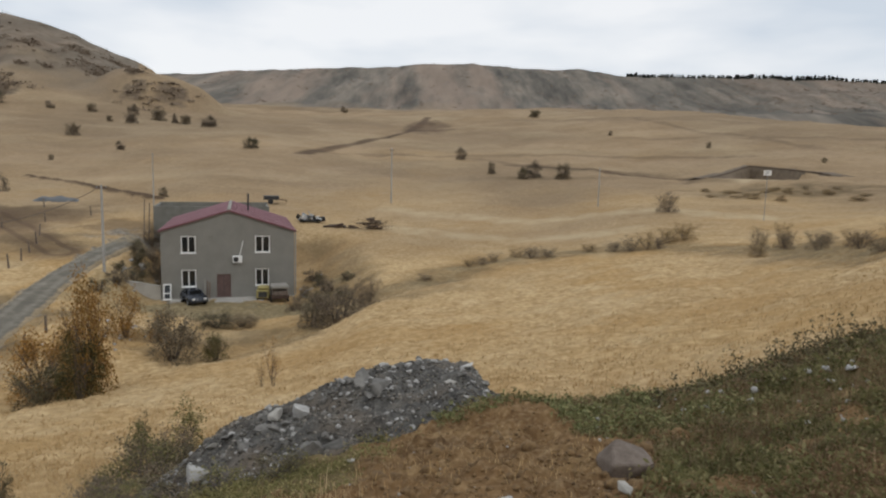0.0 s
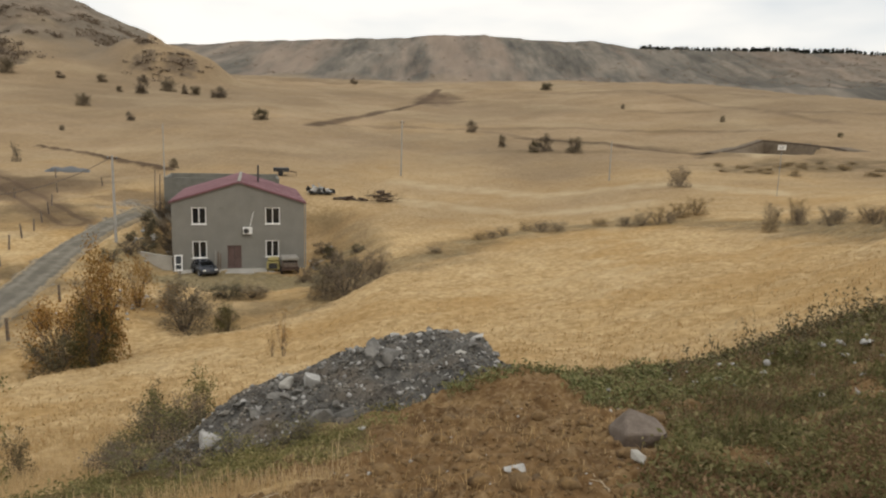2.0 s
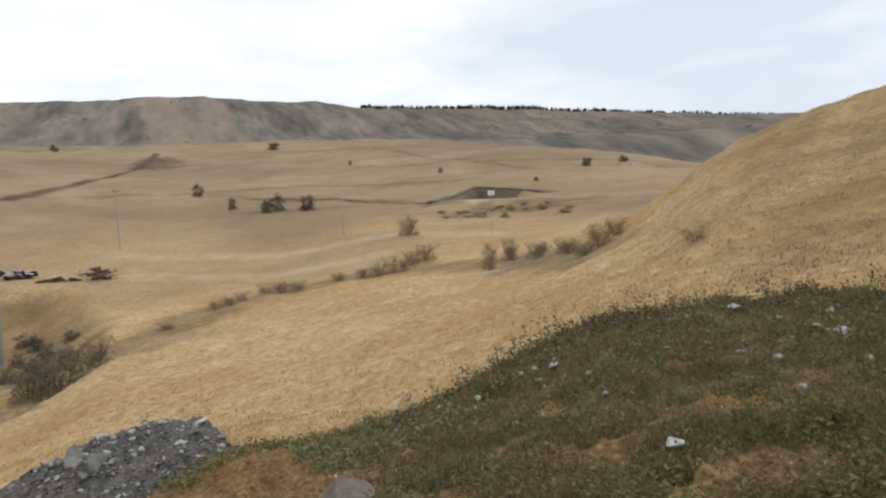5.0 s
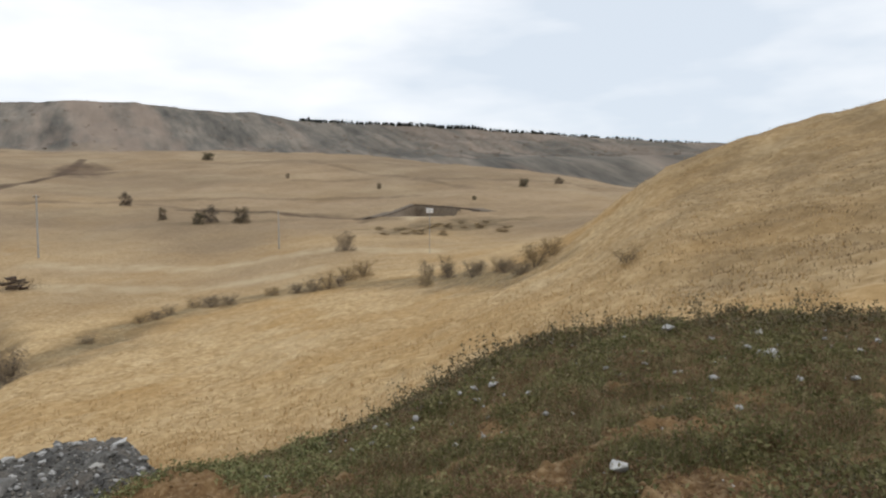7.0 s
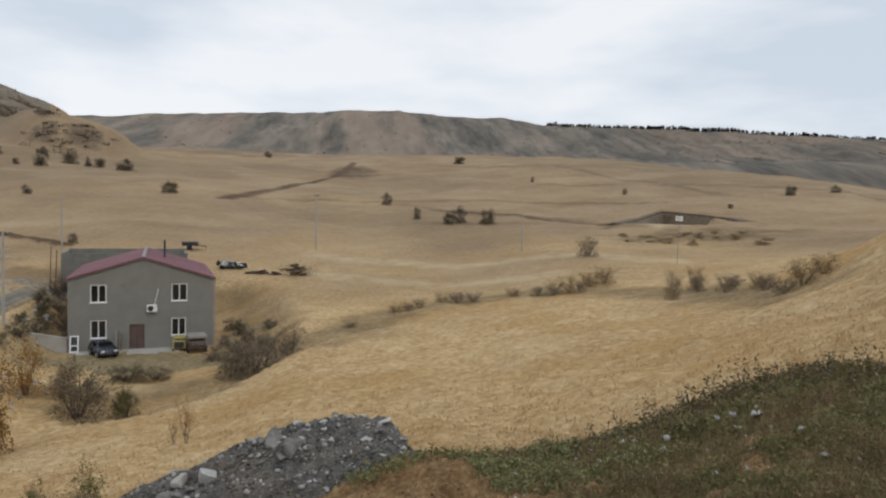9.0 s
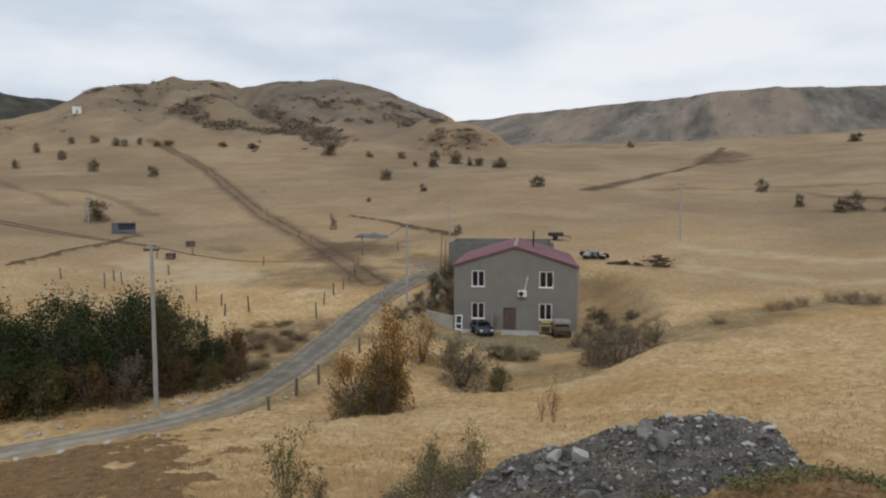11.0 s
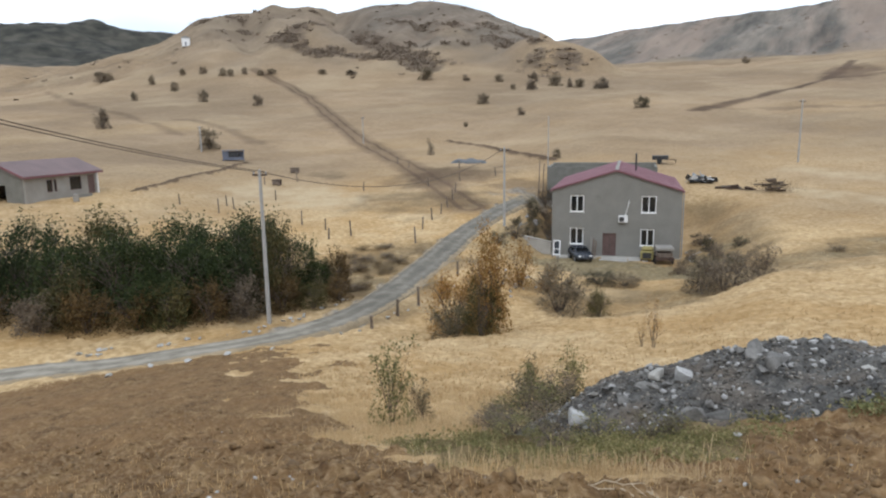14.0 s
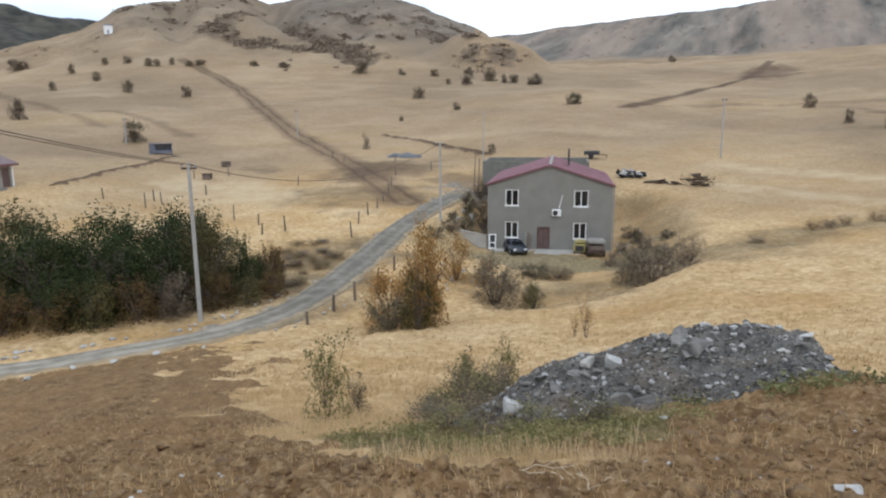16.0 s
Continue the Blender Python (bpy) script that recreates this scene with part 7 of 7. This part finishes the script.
def hillside_scrub():
    """Brown scrub in a band across the rounded hill, and dotted over its top."""
    g = np.random.RandomState(37)
    c = []
    for path, count, wide in ((SCRUB_BAND, 300, 4.5), (SCRUB_FOOT, 70, 2.6)):
        line = np.array(path, float)
        for _ in range(count):
            k = g.randint(len(line) - 1)
            p = line[k] + (line[k + 1] - line[k]) * g.random_sample() + g.normal(size=2) * wide
            c.append((*p, g.uniform(1.0, 2.3)))
    for x, y, q in SCRUB_SPOTS:
        for _ in range(int(3 + q * 1.9)):
            c.append((*(np.array((x, y)) + g.normal(size=2) * q * 0.5), g.uniform(0.9, 2.0)))
    for a0, a1, d0, d1, n in ((-20, 12, 640, 900, 110), (12, 46, 560, 900, 260), (-50, -40, 380, 470, 34), (-40, -22, 290, 470, 70), (-64, -50, 320, 470, 16)):
        for _ in range(n):
            a, d = radians(g.uniform(a0, a1)), g.uniform(d0, d1)
            c.append((d * math.sin(a), d * math.cos(a), (0.5 if d < 500 else 1.4) + 1.8 * g.random_sample() ** 2))
    c = np.array(c)
    z = land(c[:, 0], c[:, 1])
    per = 34
    n = len(c) * per
    R = np.repeat(c[:, 2], per)
    q = g.normal(size=(n, 3)) * np.array([0.75, 0.75, 0.36]) * R[:, None]
    q[:, 2] = np.abs(q[:, 2])
    v, f = leaves(np.repeat(np.column_stack([c[:, :2], z]), per, axis=0) + q, 0.42, 0.6, g)
    return tagged(sheet("hill_scrub", v, f, leafy("hill_scrub_twigs", ((0.125, 0.098, 0.074), (0.19, 0.15, 0.112), (0.26, 0.205, 0.155)))), "brown leafless scrub over the rounded hill", "scrub", kind="stuff")


hillside_scrub()


def ridge_forest():
    """A thin line of conifers along the crest of the long ridge."""
    g = np.random.RandomState(39)
    P = []
    for a0, a1, n, h in ((14.4, 16.2, 60, 3.8), (16.0, 23.5, 200, 3.6), (22.5, 25.5, 90, 4.6), (25.5, 29.5, 130, 4.8), (29.5, 36, 150, 3.4), (36, 47, 150, 2.8)):
        for _ in range(n):
            a, d = radians(g.uniform(a0, a1)), g.uniform(895, 940)
            P.append((d * math.sin(a), d * math.cos(a), h * g.uniform(0.6, 1.3)))
    P = np.array(P)
    z = land(P[:, 0], P[:, 1])
    per = 34
    n = len(P) * per
    H = np.repeat(P[:, 2], per)
    t = g.random_sample(n)
    rad = H * 0.26 * (1.05 - t)
    a = g.uniform(0, 2 * np.pi, n)
    q = np.column_stack([np.cos(a) * rad * g.random_sample(n), np.sin(a) * rad * g.random_sample(n), H * t - 0.5])
    v, f = leaves(np.repeat(np.column_stack([P[:, :2], z]), per, axis=0) + q, 0.95, 0.6, g, 0.5)
    return tagged(sheet("ridge_forest", v, f, PINE_LEAF), "thin dark line of conifers on the far ridge", "forest", kind="stuff")


ridge_forest()


def yard_rubble():
    r = random.Random(77)
    for k in range(34):
        left = k < 20
        p = H_M @ Vector((r.uniform(-9.5, -6.2), r.uniform(-1, 9), 0)) if left else H_M @ Vector((r.uniform(6.2, 9.5), r.uniform(-1, 9), 0))
        rock(p.x, p.y, r.uniform(0.15, 0.55), r.choice((CONCRETE, BLOCK, PALE)), "broken concrete lump lying beside the house", "rubble beside the house", 600 + k, 0.6, 0.2, 25, "concrete_lump")
    p = Vector((-30.0, 66.6, 0))
    b = thing("basin", pose(p.x, p.y, rest(p.x, p.y) + 0.25, 62, 0, 20), "white enamel basin lying on the bank", "basin")
    part("bowl", rod(bmesh.new(), (0, 0, 0), (0, 0, 0.16), 0.2, 0.34, sides=20), WHITE, b)
    part("rim", rod(bmesh.new(), (0, 0, 0.16), (0, 0, 0.19), 0.36, 0.36, sides=20), WHITE, b)
    for x, y, a in ((-7.4, 0.9, 24), (-8.4, 1.6, -30), (7.2, 1.5, 60), (-6.9, 2.2, 75)):
        p = H_M @ Vector((x, y, 0))
        ob = part("plank", boxed(-0.8, 0.8, -0.09, 0.09, 0.02, 0.06, bevel=0.006), CREAM, None)
        ob.matrix_world = pose(p.x, p.y, rest(p.x, p.y) + 0.12, 0, -9, a)
        tagged(ob, "pale weathered board lying beside the house", "plank", "boards beside the house")


yard_rubble()


def lane_debris():
    """Pale broken lumps tipped on the bank between the lane and the russet bushes."""
    r = random.Random(41)
    for k in range(22):
        x, y = r.uniform(-24.0, -19.0), r.uniform(38.0, 47.0)
        rock(x, y, r.uniform(0.16, 0.42), PALE if k % 3 else CONCRETE, "whitish broken lump tipped on the lane's bank", "debris on the bank", 700 + k, 0.55, 0.1, 25, "lump")


lane_debris()


def dry_root(x, y, length, turn, seed):
    """A crooked pale root lying on the earth."""
    g = random.Random(seed)
    bm = bmesh.new()
    p, a = Vector((0, 0, 0.0)), radians(turn)
    steps = 7
    for k in range(steps):
        a += g.uniform(-0.45, 0.45)
        q = p + Vector((math.cos(a), math.sin(a), 0)) * (length / steps)
        q.z = float(land(x + q.x, y + q.y)) - float(land(x, y)) + g.uniform(0.0, 0.012)
        rod(bm, p, q, 0.0055 * (1 - k / (steps + 2)), 0.0055 * (1 - (k + 1) / (steps + 2)), sides=5)
        if k in (2, 4):
            side = q + Vector((math.cos(a + 0.9), math.sin(a + 0.9), 0.12)) * length * 0.2
            rod(bm, q, side, 0.003, 0.0015, sides=4)
        p = q
    ob = part("dry_root", bm, ROOT, None)
    ob.matrix_world = pose(x, y, float(land(x, y)) + 0.004)
    return tagged(ob, "pale crooked root lying on turned earth", "root", "roots on the earth")


ROOT = surface("bleached_root", (0.36, 0.28, 0.18), (0.58, 0.48, 0.34), 10.0, 60.0, 0.9)
for k, (x, y, n, a) in enumerate(((-0.95, 3.25, 0.42, 150), (-0.8, 3.15, 0.35, 100), (-0.6, 3.3, 0.30, 170), (-1.25, 3.35, 0.38, 60), (-3.0, 4.4, 0.4, 140), (-4.2, 5.0, 0.35, 20), (0.75, 3.0, 0.22, 110), (0.2, 4.6, 0.3, 40), (-2.1, 3.7, 0.3, 10))):
    dry_root(x, y, n, a, 900 + k)


def cut_bank():
    """The raw earth face at the back of the levelled platform."""
    line = ((48, 128.2), (55.4, 135.5), (62.9, 142), (66.0, 136), (68.2, 130), (69.6, 124), (69.2, 119))
    xy = []
    for (ax, ay), (bx, by) in zip(line[:-1], line[1:]):
        xy += [(ax + (bx - ax) * k / 10, ay + (by - ay) * k / 10) for k in range(10)]
    xy = np.array(xy + [line[-1]])
    g = np.random.RandomState(47)
    mid = np.array([59.0, 126.0])
    out = xy - mid
    out /= np.linalg.norm(out, axis=1)[:, None]
    t = np.linspace(0, 1, len(xy))
    crest = np.interp(t, (0, 1 / 6, 1 / 3, 5 / 6, 0.95, 1), (0.25, 1.4, 2.9, 1.8, 1.5, 0.4)) + g.uniform(-0.04, 0.04, len(xy))
    rows = [np.column_stack([xy - out * 2.6, np.full(len(xy), 0.1)]), np.column_stack([xy - out * 2.0 + g.normal(size=xy.shape) * 0.06, 0.3 + (crest - 0.3) * 0.5]),
            np.column_stack([xy - out * 1.5, crest]), np.column_stack([xy + out * 1.0, crest + 0.06]), np.column_stack([xy + out * 3.6, land(xy[:, 0] + out[:, 0] * 3.6, xy[:, 1] + out[:, 1] * 3.6) - 0.15])]
    V = np.stack(rows, 1)
    n, m = V.shape[:2]
    i, k = np.meshgrid(np.arange(n - 1), np.arange(m - 1), indexing="ij")
    f = np.stack([i * m + k, i * m + k + 1, (i + 1) * m + k + 1, (i + 1) * m + k], -1).reshape(-1, 4)
    mat = surface("raw_earth_face", (0.105, 0.078, 0.052), (0.180, 0.138, 0.096), 0.8, 6.0, 0.97)
    tagged(sheet("earth_bank", V.reshape(-1, 3), f, mat), "raw dark earth bank behind a levelled platform", "earth bank", kind="structure")
    lip = np.stack([np.column_stack([xy - out * 1.56, crest - 0.42]), np.column_stack([xy - out * 1.62, crest + 0.06]), np.column_stack([xy - out * 1.1, crest + 0.12])], 1)
    m = 3
    i, k = np.meshgrid(np.arange(n - 1), np.arange(2), indexing="ij")
    f = np.stack([i * m + k, i * m + k + 1, (i + 1) * m + k + 1, (i + 1) * m + k], -1).reshape(-1, 4)
    tagged(sheet("turf_edge", lip.reshape(-1, 3), f, surface("dark_turf", (0.055, 0.036, 0.022), (0.11, 0.075, 0.048), 0.8, 6.0, 0.97)), "dark turf edge along the top of the earth bank", "turf edge", kind="structure")


cut_bank()
